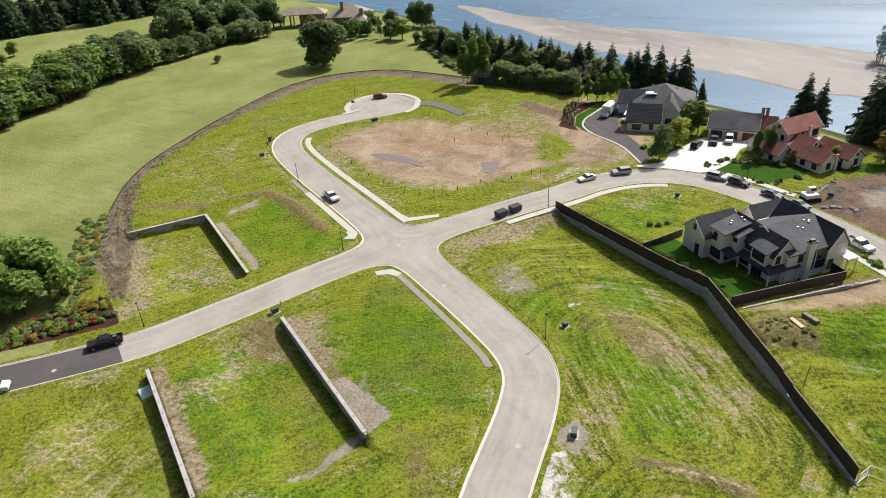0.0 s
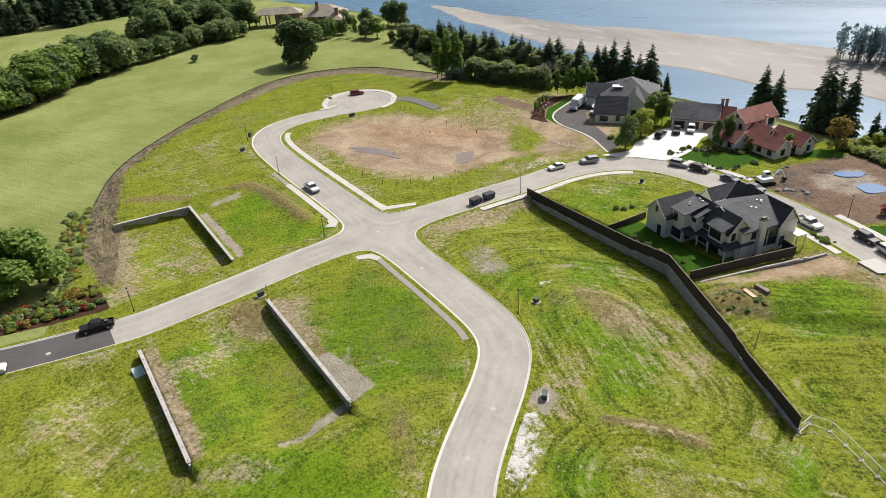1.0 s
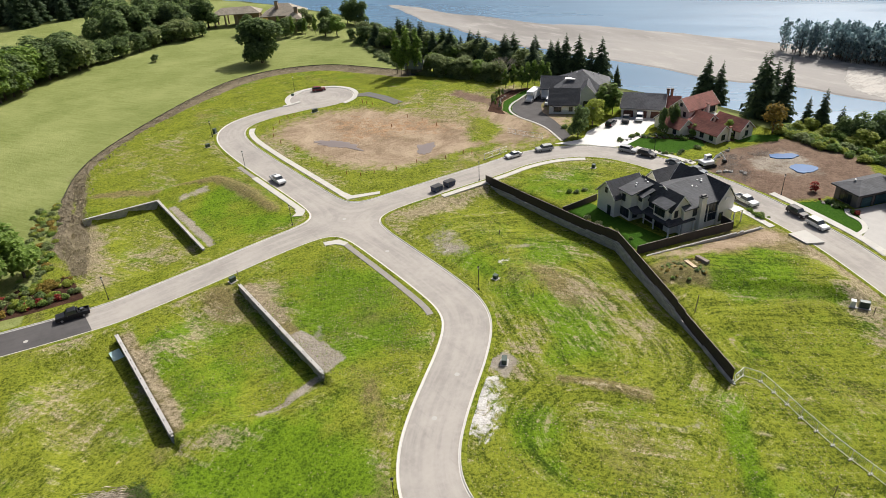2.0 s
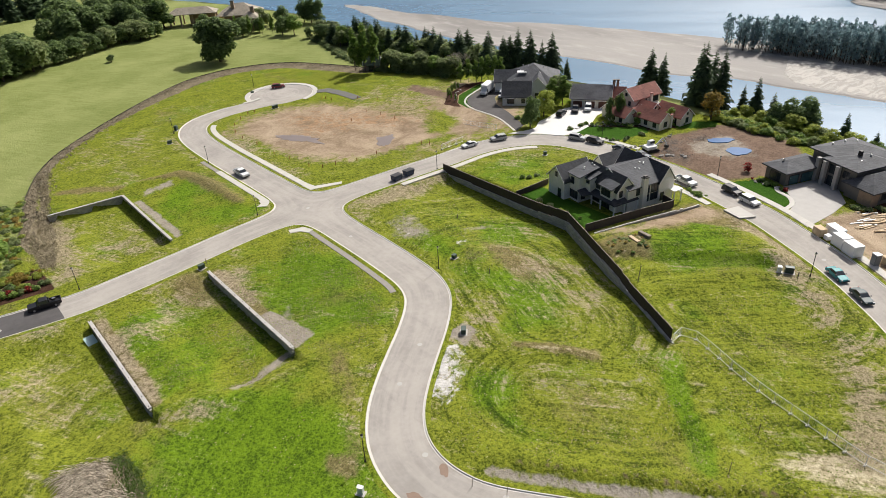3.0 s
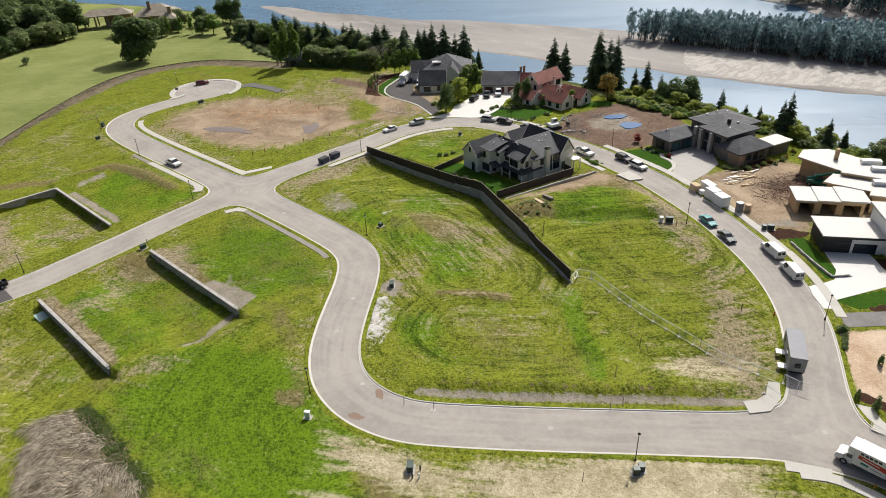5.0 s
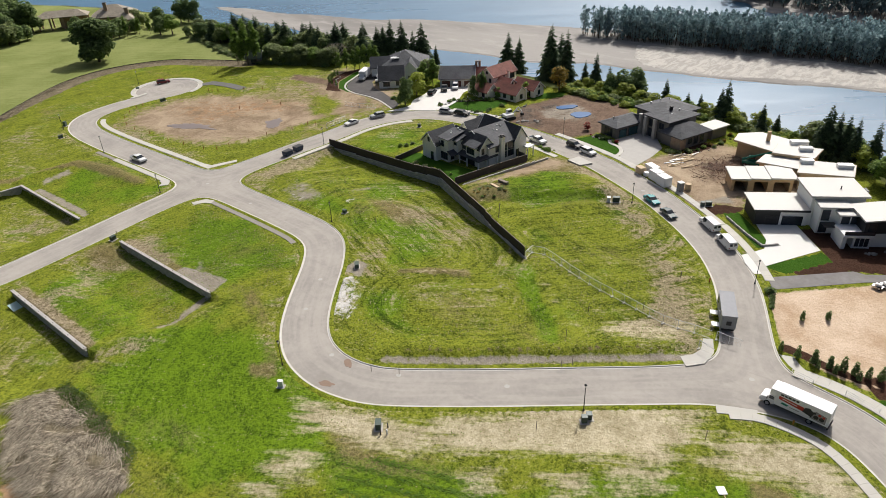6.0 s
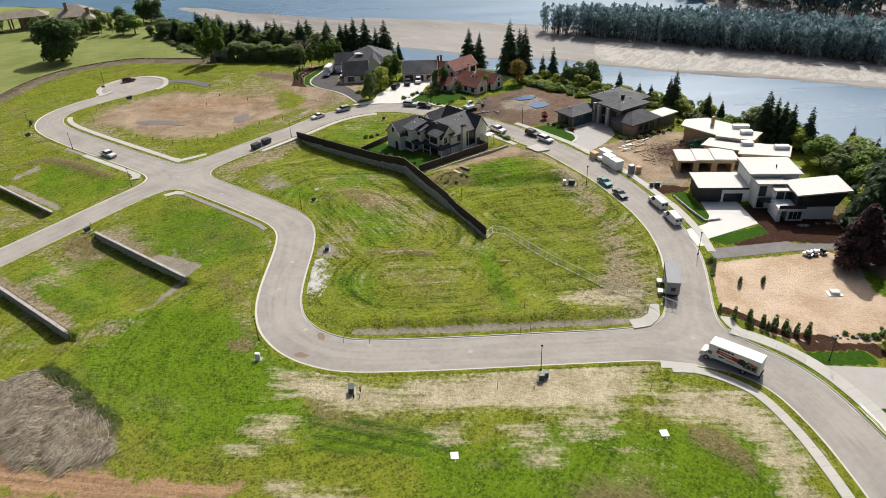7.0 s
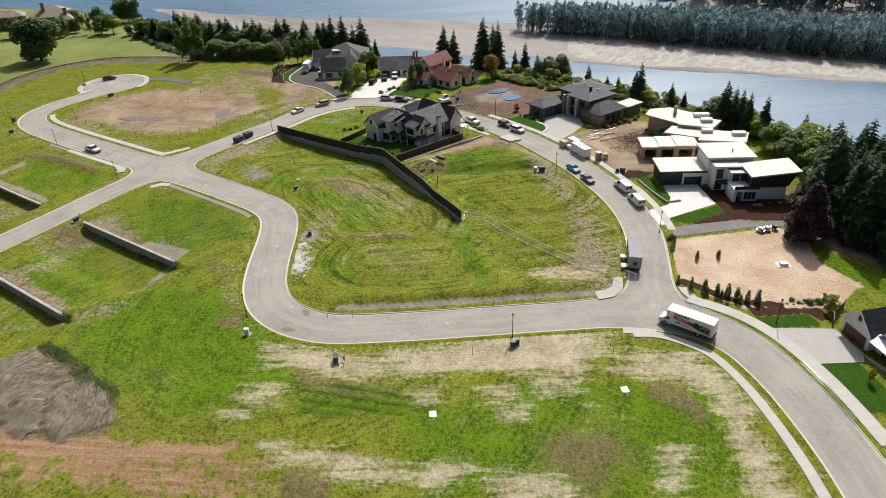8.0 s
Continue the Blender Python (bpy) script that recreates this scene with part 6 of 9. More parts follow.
# white gabled house with brown garage doors
h7 = house("house", 69.9, -52.3, 226, "white gabled house with brown garage doors and dark roof", 0.0)
gable(h7, 0.6, 0.4, 6.6, 9.0, 3.2, 6.0, "y", SIDING_WHITE, ROOF_DARK)
gable(h7, 6.9, 1.8, 12.4, 11.0, 3.0, 6.2, "y", SIDING_WHITE, ROOF_DARK)
gable(h7, 0.8, 8.6, 14.0, 17.0, 5.6, 8.8, "x", SIDING_WHITE, ROOF_DARK)
gable(h7, 4.6, 5.2, 8.4, 10.0, 5.2, 7.0, "y", SIDING_WHITE, ROOF_DARK)
garage_door(h7, 3.6, 0.38, 0, "s", 4.8, 2.3, GARAGE_BROWN)
garage_door(h7, 9.6, 1.78, 0, "s", 3.0, 2.3, GARAGE_BROWN)
window(h7, 3.6, 0.38, 4.2, "s", 0.6, 0.7, 1, DARK_TRIM)
window(h7, 6.5, 5.18, 4.0, "s", 1.4, 1.7, 1, DARK_TRIM)
window(h7, 0.78, 12.5, 3.6, "w", 1.0, 1.4, 1, DARK_TRIM)
shed_roof(h7, 6.7, -0.4, 12.8, 1.9, 2.6, 3.3, "n", WHITE_PLASTIC)

# hilltop house and pavilion beyond the pasture
h8 = house("house", 128, 322, -35, "stone hilltop house with a pale tan hipped roof", 0.3)
hip(h8, 0, 0, 19, 14, 6.2, 11.2, STONE_TAN, ROOF_TAN, over=1.4)
hip(h8, 12, -7, 20, 2, 5.4, 8.6, STONE_TAN, ROOF_TAN, over=1.0)
chimney(h8, 6.0, 3.0, 7.6, 4.6, 6, 12.6, STONE_TAN)
chimney(h8, 16.5, -4, 18.2, -2.4, 4, 10.4, STONE_TAN)
for xx in (3, 7, 11):
    window(h8, xx, -0.02, 1.0, "s", 1.8, 3.0, 2, DARK_TRIM)
window(h8, 16, -7.02, 1.0, "s", 2.0, 2.6, 2, DARK_TRIM)
h9 = house("pavilion", 112, 350, -32, "open pavilion with a pale tan hipped roof", 0.0)
for px in (0.5, 6, 12, 18, 23.5):
    for py in (0.5, 8.5):
        block(h9, px - 0.35, py - 0.35, -0.3, px + 0.35, py + 0.35, 6.0, STONE_TAN, "pier")
block(h9, 10, 4, -0.3, 23, 8.9, 5.9, STONE_TAN, "back_wall")
bmr = hip(h9, 0.5, 0.5, 23.5, 8.5, 6.0, 9.0, STONE_TAN, ROOF_TAN, z0=5.8, over=1.2)
# shed by the poplars
h10 = house("shed", 131, 199.5, -50, "small weathered shed with a dark green roof", 0.0)
gable(h10, 0, 0, 6, 4.5, 2.6, 5.0, "x", TAUPE, worn("green_roof", (0.045, 0.07, 0.06), 0.6))
window(h10, 3, -0.02, 0.0, "s", 2.2, 2.0, 2, DARK_TRIM, name="shed_door")


# ---- drives and paved places ----
plan_slab("driveway", [(123.0, 110.0), (127.0, 119.4), (128.2, 126), (128.4, 133.6), (130.4, 139.6), (134.4, 143.6), (140.4, 146.2), (153.5, 150.9), (149, 141), (141, 137.5), (136, 131.5), (133.4, 124), (130.8, 118), (127.4, 111.5)][::-1],
          -0.2, 0.17, ASPHALT_NEW, "dark asphalt driveway curving to a house", "driveway")
drive_edge = smooth_line([(122.6, 110.4), (126.5, 119.6), (127.7, 126), (127.9, 133.8), (130.0, 140.0), (134.2, 144.1), (140.2, 146.7), (150, 150.4)], 1.5)
strip("driveway_edging", drive_edge, [(0.3, 0.0), (0.3, 0.24), (-0.3, 0.24), (-0.3, 0.0)], False, CONCRETE, "pale concrete edging of a driveway", "edging")
plan_slab("driveway", [tuple(q) for q in smooth_line([(119.8, 110.3), (127.6, 107.6), (133.0, 110.3), (138.1, 111.0), (148.8, 112.2), (155.6, 102.0), (149.1, 101.0), (143.8, 98.6), (139.6, 96.9), (131.6, 96.3), (128.2, 98.8), (125.8, 103.2), (122.4, 106.6)] + [(119.8, 110.3)], 1.5)[:-1]][::-1],
          -0.2, 0.18, worn("white_concrete", (0.66, 0.64, 0.60), 0.85, vary=0.1, scale=0.4, fine=6), "broad white concrete forecourt of the red-roofed house", "driveway")
plan_slab("driveway", [(125.5, 31.6), (131.5, 32.6), (134.5, 35.5), (137.6, 38.4), (147.5, 34.6), (145.4, 29.5), (139.0, 25.0), (132.0, 24.8), (122.4, 25.8)][::-1], -0.2, 0.18, CONCRETE_OLD, "grey paved forecourt of the modern house", "driveway")
edge = smooth_line([(126.6, 32.8), (130.5, 32.9), (133.4, 35.0), (134.6, 38.0), (136.8, 39.6)], 0.8)
strip("path", edge, [(0.5, 0.0), (0.5, 0.22), (-0.5, 0.22), (-0.5, 0.0)], False, CONCRETE, "curved pale path beside a lawn", "path")
plan_slab("driveway", [(90.0, -14.8), (93.0, -12.0), (95.6, -10.6), (98.2, -12.2), (100.6, -13.4), (104.4, -12.6), (110.2, -8.7), (115.0, -15.2), (106.2, -22.5), (93.2, -15.2), (91.0, -16.2)][::-1], -0.2, 0.18,
          worn("bright_concrete", (0.68, 0.67, 0.63), 0.85, vary=0.07, scale=0.4, fine=6), "bright white concrete drive of the modern house", "driveway")
plan_slab("side_lane", [(86.6, -19.2), (98.8, -32.0), (103.2, -38.2), (106.0, -38.0), (101.6, -31.4), (101.5, -29.3), (90.2, -17.2)], -0.2, 0.15, make_asphalt("grey_lane", (0.20, 0.19, 0.185), (0.26, 0.25, 0.24)), "grey asphalt lane along a bare lot", "lane")
plan_slab("driveway", [(63.2, -41.6), (69.4, -52.2), (64.8, -57.0), (62.4, -57.4), (57.4, -50.2)][::-1], -0.2, 0.18, CONCRETE_OLD, "grey concrete drive of the gabled house", "driveway")
plan_slab("path", [(64.6, -57.0), (63.4, -57.8), (57.6, -66), (59.0, -66.4)][::-1], -0.2, 0.18, CONCRETE, "pale front path beside a lawn", "path")
plan_slab("gravel_path", [(99.0, 103.6), (104, 105.2), (104, 103.9), (99.4, 102.4)], -0.2, 0.13, GRAVEL, "strip of grey gravel", "path")
plan_slab("driveway", [(117.4, 41.8), (121.2, 40.4), (119.2, 35.4), (116.2, 37.4)], -0.2, 0.42, CONCRETE, "pale concrete loading slab at the kerb", "slab")
plan_slab("stub_road", [(103.2, 189.4), (105.0, 192.2), (109.0, 190.8), (110.9, 182.0), (111.2, 172.9), (107.4, 172.4), (107.0, 181.5), (105.8, 187.4)], -0.2, 0.2, TAR, "short stub of dark asphalt beyond the turning circle", "road")
strip("gravel_path", resample(stretch(LINE_1, (53, 101), (51.6, 66.5), -5.9), 1.0), [(0.6, 0.0), (0.6, 0.17), (-0.6, 0.17), (-0.6, 0.0)], False, GRAVEL, "grey gravel strip along the road", "path")
strip("gravel_path", resample(stretch(LINE_1, (52.6, 158), (52.8, 148), -5.6), 1.0), [(0.55, 0.0), (0.55, 0.17), (-0.55, 0.17), (-0.55, 0.0)], False, GRAVEL, "grey gravel strip along the road", "path")
# corner ramps
plan_slab("kerb_ramp", [(44.0, 104.3), (47.2, 103.0), (48.0, 100.5), (46.6, 100.0), (45.6, 101.8), (43.6, 102.7)][::-1], -0.2, 0.19, CONCRETE, "curved pale concrete corner ramp", "pavement")
plan_slab("kerb_ramp", [(46.4, 118.9), (48.0, 120.6), (48.0, 123.0), (46.3, 123.0), (46.0, 121.2), (44.4, 120.3)], -0.2, 0.19, CONCRETE, "curved pale concrete corner ramp", "pavement")
plan_slab("kerb_ramp", [(59.0, 119.2), (66.2, 116.6), (67.0, 117.7), (60.6, 120.4), (60.2, 123), (58.3, 122.6)], -0.2, 0.19, CONCRETE, "curved pale concrete corner ramp", "pavement")
plan_slab("kerb_ramp", [(56.8, -14.9), (59.2, -17.0), (62.6, -17.2), (66.0, -15.8), (65.2, -14.4), (62.2, -15.2), (60.2, -14.6), (58.6, -13.2)], -0.2, 0.19, CONCRETE, "pale concrete corner ramp", "pavement")
plan_slab("kerb_ramp", [(51.2, -21.6), (53.6, -26.8), (52.3, -27.2), (49.6, -22.4)], -0.2, 0.19, CONCRETE, "pale concrete corner ramp", "pavement")
plan_slab("kerb_ramp", [(68.3, -25.6), (66.4, -27.6), (64.4, -31.0), (65.6, -31.8), (67.2, -29.2), (69.0, -27.6)][::-1], -0.2, 0.19, CONCRETE, "pale concrete corner ramp", "pavement")


# ---- mud washed over the kerb ----
SPILL = worn("washed_mud", (0.25, 0.175, 0.13), 0.95, vary=0.35, scale=0.9, fine=6, bump=0.4)


def spill(cx, cy, rx, ry, rz, seed):
    bm = bmesh.new()
    ring = []
    for k in range(26):
        a = k * math.tau / 26
        q = 1 + 0.45 * noise.noise(Vector((math.cos(a) * 1.4, math.sin(a) * 1.4, seed)))
        ring.append((rx * q * math.cos(a), ry * q * math.sin(a)))
    bm_prism(bm, ring, -0.02, 0.012)
    bmesh.ops.recalc_face_normals(bm, faces=bm.faces)
    solid("mud_spill", bm, SPILL, "brown mud washed onto the asphalt", "mud", kind="structure", m=pose(cx, cy, 0.014, 0, 0, rz))


spill(25.2, 29.3, 1.2, 0.6, 60, 1)
spill(19.6, 28.4, 1.3, 0.6, -70, 2)
spill(26.8, 51.2, 0.8, 0.4, 50, 3)

# ---- puddles ----
def puddle(outline, z, label, blue=False):
    n = Nodes("puddle_water")
    n.bump(n.noise(1.5, 2), 0.02, 0.1)
    # blue: the sky's reflection is painted as base colour, gloss kept low
    m = n.done((0.03, 0.115, 0.28) if blue else (0.20, 0.165, 0.15), 0.3, 0.0, 0.3)
    line = smooth_line(list(outline) + [outline[0]], 0.45)[:-1]
    mid = line.mean(0)
    line = np.array([mid + (p - mid) * (0.9 + 0.34 * noise.noise(Vector((p[0] * 0.4, p[1] * 0.4, 7))) + 0.24 * noise.noise(Vector((p[0] * 0.9, p[1] * 0.9, 3)))) for p in line])
    bm = bmesh.new()
    bm_prism(bm, [tuple(p) for p in line], z - 0.2, z)
    bmesh.ops.recalc_face_normals(bm, faces=bm.faces)
    solid("puddle", bm, m, label, "puddle", kind="structure")


puddle([(70.6, 161.7), (74.9, 159.2), (78.8, 151.6), (78.0, 144.0), (75.6, 148.7), (71.4, 156.0)], 0.17, "shallow muddy puddle on the bare ground")
puddle([(91.8, 136.7), (96.2, 135.2), (94.6, 131.9), (89.0, 129.2), (88.5, 132.4)], 0.17, "shallow muddy puddle on the bare ground")
puddle([(152.2, 66.8), (156.4, 64.4), (157.4, 61.8), (154.0, 61.6), (151.6, 64.0)], 0.36, "puddle in the mud, the sky's blue put into its colour", True)
puddle([(148.2, 58.8), (151.4, 59.0), (153.8, 55.6), (152.4, 53.4), (148.8, 54.6), (147.0, 56.6)], 0.36, "puddle in the mud, the sky's blue put into its colour", True)


# ---- block walls ----
COPING = worn("coping_concrete", (0.46, 0.44, 0.41), 0.9, vary=0.25, scale=0.7, fine=8, bump=0.2, per_object=0.25)


def block_mesh(ln, ht, th):
    bm = bmesh.new()
    bm_box(bm, 0.025, -th / 2, 0.03, ln - 0.025, th / 2, ht - 0.03, bevel=0.05)
    return mesh_of("block", bm, BLOCK)


def block_wall(name, pts, z0, tops, thick, label, ln=0.8, ht=0.32, limit=300, stubs=0.0, coping=0.0):
    """A wall of split-faced blocks in courses; tops: height at each plan point."""
    root = thing(name, Matrix.Translation((*pts[0], 0)), label, "retaining wall")
    rng = random.Random(len(pts) * 7 + int(pts[0][0]))
    me = block_mesh(ln, ht, thick)
    made, rest = 0, bmesh.new()
    for k, (a, b) in enumerate(zip(pts[:-1], pts[1:])):
        d = Vector((b[0] - a[0], b[1] - a[1]))
        L = d.length
        ang = math.atan2(d.y, d.x)
        n = max(1, round(L / ln))
        for c in range(20):
            z = z0 + c * ht
            for i in range(n):
                s = (i + (0.5 if c % 2 else 0)) * L / n
                if s + L / n > L + 0.45:
                    continue
                top = tops[k] + (tops[k + 1] - tops[k]) * min(1, (s + ln / 2) / L)
                if z + ht > top + 0.02:
                    continue
                p = Vector(a) + d.normalized() * s
                off = rng.uniform(-0.05, 0.05)
                m = Matrix.Translation((p.x - pts[0][0], p.y - pts[0][1], z)) @ Matrix.Rotation(ang, 4, "Z") @ Matrix.Translation((0, off, 0)) @ Matrix.Diagonal((L / n / ln, 1, 1, 1))
                if made < limit and z + ht > -0.2:
                    shared("block", me, root, m)
                    made += 1
                else:
                    vs = bm_box(rest, 0.03, -thick / 2, 0.03, ln - 0.03, thick / 2, ht - 0.03)
                    for v in vs:
                        v.co = m @ v.co
        if coping:
            nc = max(1, round(L / 1.6))
            for i in range(nc):
                p, q = Vector(a) + d * (i / nc), Vector(a) + d * ((i + 1) / nc)
                zt = tops[k] + (tops[k + 1] - tops[k]) * (i + 0.5) / nc
                u = d.normalized() * 0.012
                w = Vector((-d.y, d.x)).normalized() * coping / 2
                o = Vector(pts[0])
                bm = bmesh.new()
                bm_prism(bm, [tuple(v - o) for v in (p + u - w, q - u - w, q - u + w, p + u + w)], zt - 0.06, zt + 0.07)
                part("coping", bm, COPING, root)
        # posts along the top
        if stubs:
            for i in range(int(L / stubs) + 1):
                p = Vector(a) + d.normalized() * min(L - 0.1, 0.3 + i * stubs)
                t = tops[k] + (tops[k + 1] - tops[k]) * min(1, i * stubs / L)
                bm = bmesh.new()
                bm_tube(bm, (p.x - pts[0][0], p.y - pts[0][1], t - 0.1), (p.x - pts[0][0], p.y - pts[0][1], t + 0.2), 0.07, 0.07, 8)
                part("post_sleeve", bm, PLASTIC_BLACK, root, "black post sleeve on the wall")
    if len(rest.verts):
        ob = part("block_courses", rest, BLOCK, root)
        ob["kind"] = "stuff"
    else:
        rest.free()
    bm = bmesh.new()
    for k, (a, b) in enumerate(zip(pts[:-1], pts[1:])):
        d = (Vector(b) - Vector(a))
        w = Vector((-d.y, d.x)).normalized() * thick * 0.36
        o = Vector(pts[0])
        t0, t1 = tops[k] - 0.36, tops[k + 1] - 0.36
        A, B = Vector(a) - o, Vector(b) - o
        lo = [bm.verts.new((p.x, p.y, z0)) for p in (A - w, B - w, B + w, A + w)]
        hi = [bm.verts.new((p.x, p.y, max(z0 + 0.05, t))) for p, t in ((A - w, t0), (B - w, t1), (B + w, t1), (A + w, t0))]
        bm.faces.new(lo[::-1])
        bm.faces.new(hi)
        for i in range(4):
            j = (i + 1) % 4
            bm.faces.new((lo[i], lo[j], hi[j], hi[i]))
    part("core", bm, BLOCK, root)
    return root


block_wall("retaining_wall", WALL_1, -2.1, [0.5, 0.5], 0.38, "grey block retaining wall beside a sunken green lot", stubs=3.0, coping=0.62)
block_wall("retaining_wall", WALL_2, -2.2, [0.5, 0.5], 0.38, "grey block retaining wall beside a sunken dry lot", stubs=3.0, coping=0.62)
block_wall("retaining_wall", WALL_3, -1.9, [0.3, 0.5, 0.45], 0.4, "grey L-shaped block retaining wall round a sunken lot", stubs=0.0, coping=0.6)
WALL_TOPS = [0.0, -0.55, -0.4, 0.3, 0.6, 0.75, 0.1, 0.6]
block_wall("retaining_wall", BIG_WALL, -2.9, WALL_TOPS, 0.62, "long pale block retaining wall under a dark fence", ln=0.95, ht=0.36)


def board_fence(pts, bases, tall, label, group=""):
    """A fence of close dark boards: posts, cap rails and panels."""
    root = thing("fence", Matrix.Translation((*pts[0], 0)), label, "fence", group)
    o = Vector(pts[0])
    for k, (a, b) in enumerate(zip(pts[:-1], pts[1:])):
        a2, b2 = Vector(a) - o, Vector(b) - o
        d = b2 - a2
        n = max(1, round(d.length / 2.4))
        u = d.normalized()
        w = Vector((-u.y, u.x))
        for i in range(n):
            p, q = a2 + d * i / n, a2 + d * (i + 1) / n
            z = bases[k] + (bases[k + 1] - bases[k]) * (i + 0.5) / n
            bm = bmesh.new()
            bm_prism(bm, [tuple(v) for v in (p - w * 0.03 + u * 0.07, q - w * 0.03 - u * 0.07, q + w * 0.03 - u * 0.07, p + w * 0.03 + u * 0.07)], z - 0.3, z + tall)
            pan = part("panel", bm, FENCE, root)
            bm = bmesh.new()
            bm_prism(bm, [tuple(v) for v in (p - w * 0.07, q - w * 0.07, q + w * 0.07, p + w * 0.07)], z + tall + 0.003, z + tall + 0.05)
            part("cap_rail", bm, FENCE_CAP, pan)
            bm = bmesh.new()
            bm_prism(bm, [tuple(v) for v in (p - w * 0.065 - u * 0.065, p - w * 0.065 + u * 0.065, p + w * 0.065 + u * 0.065, p + w * 0.065 - u * 0.065)], z - 0.2, z + tall + 0.1)
            part("post", bm, FENCE, root)
    return root


FENCE_CAP = worn("fence_cap", (0.22, 0.19, 0.16), 0.8, vary=0.3)
board_fence(BIG_WALL, [t - 0.02 for t in WALL_TOPS], 2.0, "long dark brown board fence on the block wall")
board_fence([(90.7, 79.0), (95.0, 78.5), (101.0, 78.2)], [0.3, 0.45, 0.5], 1.6, "dark brown board fence beside the farmhouse garden")
board_fence([(88.0, 56.4), (99.4, 53.4), (110.7, 50.2), (111.4, 53.4)], [0.9, 0.75, 0.6, 0.6], 1.7, "dark brown board fence behind the farmhouse")
block_wall("garden_wall", [(88.4, 54.9), (99.6, 51.6), (110.0, 48.4), (115.9, 46.8)], -0.9, [1.05, 1.05, 0.95, 0.7], 0.4, "low grey block wall under a garden fence", ln=0.9, ht=0.3)
block_wall("garden_wall", [(109.6, -2.6), (104.6, -8.2), (101.2, -12.8), (103.6, -15.2)], -0.3, [0.6, 0.6, 0.6, 0.6], 0.35, "low pale block wall round a lawn", ln=0.9, ht=0.3)
board_fence([(76.8, -52.5), (72.6, -51.4), (69.9, -51.7)], [0, 0, 0], 1.6, "dark brown board fence beside the gabled house")


# ---- planting ----
def fir_group(rows, group="firs above the river"):
    for x, y, h in rows:
        fir(x, y, h + max(0.0, -height_at(x, y)) * 0.9, group=group, wide=1.02)


leafy("oak", 99.5, 261, 18, "large round dark green oak standing alone in the pasture", 1.3)
leafy("purple", 99.5, -42.4, 14.1, "dark purple-leaved tree beside the bare lot", 0.95)
# firs along the edge of the bluff
fir_group([(186, 108, 13), (187, 103.5, 12), (189, 106, 8), (178.7, 84.5, 19.5), (181.5, 79.8, 18), (184.5, 69.6, 10.7), (183, 73, 8), (184.6, 64.4, 7), (184, 43.4, 6), (167.5, 18.6, 13.4), (169.4, 20.8, 10), (164.9, 7.5, 9),
           (165.5, 3.6, 6.4), (155.8, -10.6, 14.5), (154.4, -17.4, 12.8), (154.6, -21.8, 12.4), (157, -15, 12), (159, -12.5, 12), (166, -31, 6), (160.2, -37.5, 6), (163.9, -46, 7), (169.2, 161.7, 12.6), (173.4, 157.9, 15), (176.8, 154.8, 14.4),
           (171, 159.5, 13), (181.8, 148.4, 13.6), (180.1, 151.7, 10.6), (179, 138.5, 6), (174, 176, 10), (192, 93, 16), (194.7, 90, 13.5), (173, 28, 6), (176, 33, 5)])
# tall dark firs in the ravine behind the purple tree
rng = random.Random(5)
for k in range(130):
    x, y = rng.uniform(97, 128), rng.uniform(-84, -42)
    edge = -42 - (112 - x) * 1.05 if x < 112 else -42 + (x - 112) * 0.6
    if y > edge or x > 128:
        continue
    fir(x, y, rng.uniform(13, 19) + max(0, -height_at(x, y)) * 0.8, group="firs in the ravine", wide=1.25)
for x, y, h in ((106, -52, 12), (109.5, -49, 13), (112, -53, 15), (103.5, -55, 13), (115, -47.5, 13), (101, -59, 14), (118, -44, 12), (108, -56, 15)):
    fir(x, y, h, group="firs in the ravine", wide=1.35)
# green slope of leafy trees below the modern houses
for k in range(78):
    t = rng.uniform(0, 1)
    i = min(int(t * 11), 10) + 9
    ex, ey = BLUFF[i][0] * (1 - (t * 11) % 1) + BLUFF[i + 1][0] * ((t * 11) % 1), BLUFF[i][1] * (1 - (t * 11) % 1) + BLUFF[i + 1][1] * ((t * 11) % 1)
    x, y = ex + rng.uniform(0, 12), ey + rng.uniform(-5, 5)
    if x < ex + 1 or y > 72 or (136 < x < 152 and -26 < y < -4):
        continue
    kind = rng.choice(("olive", "green", "green", "lime", "olive"))
    low = 2.2 if -6 < y < 72 else 4.5
    leafy(kind, x, y, rng.uniform(low, low * 1.7) + max(0, -height_at(x, y)) * 0.45, "bushy %s tree on the river slope" % ("yellow-green" if kind == "lime" else "green"), 1.35, "leafy trees on the slope")
for x, y, h in ((137, -36, 8), (141, -32, 8.5), (146, -27, 8), (132, -41, 8), (126, -44, 8.5), (121, -42, 8), (117, -41, 7), (146, -34, 9), (138, -42, 9), (130, -48, 9), (144, -40, 10), (152, -33, 9)):
    leafy(rng.choice(("green", "lime", "green", "olive")), x, y, h, "bright green leafy tree on the river slope", 1.3, "leafy trees on the slope")
for x, y, h in ((180.5, 57.5, 8), (183.5, 54, 8.5), (179, 61, 6)):
    leafy("dark", x, y, h + max(0, -height_at(x, y)) * 0.8, "dark green broadleaf tree above the river", 0.9, "leafy trees on the slope")
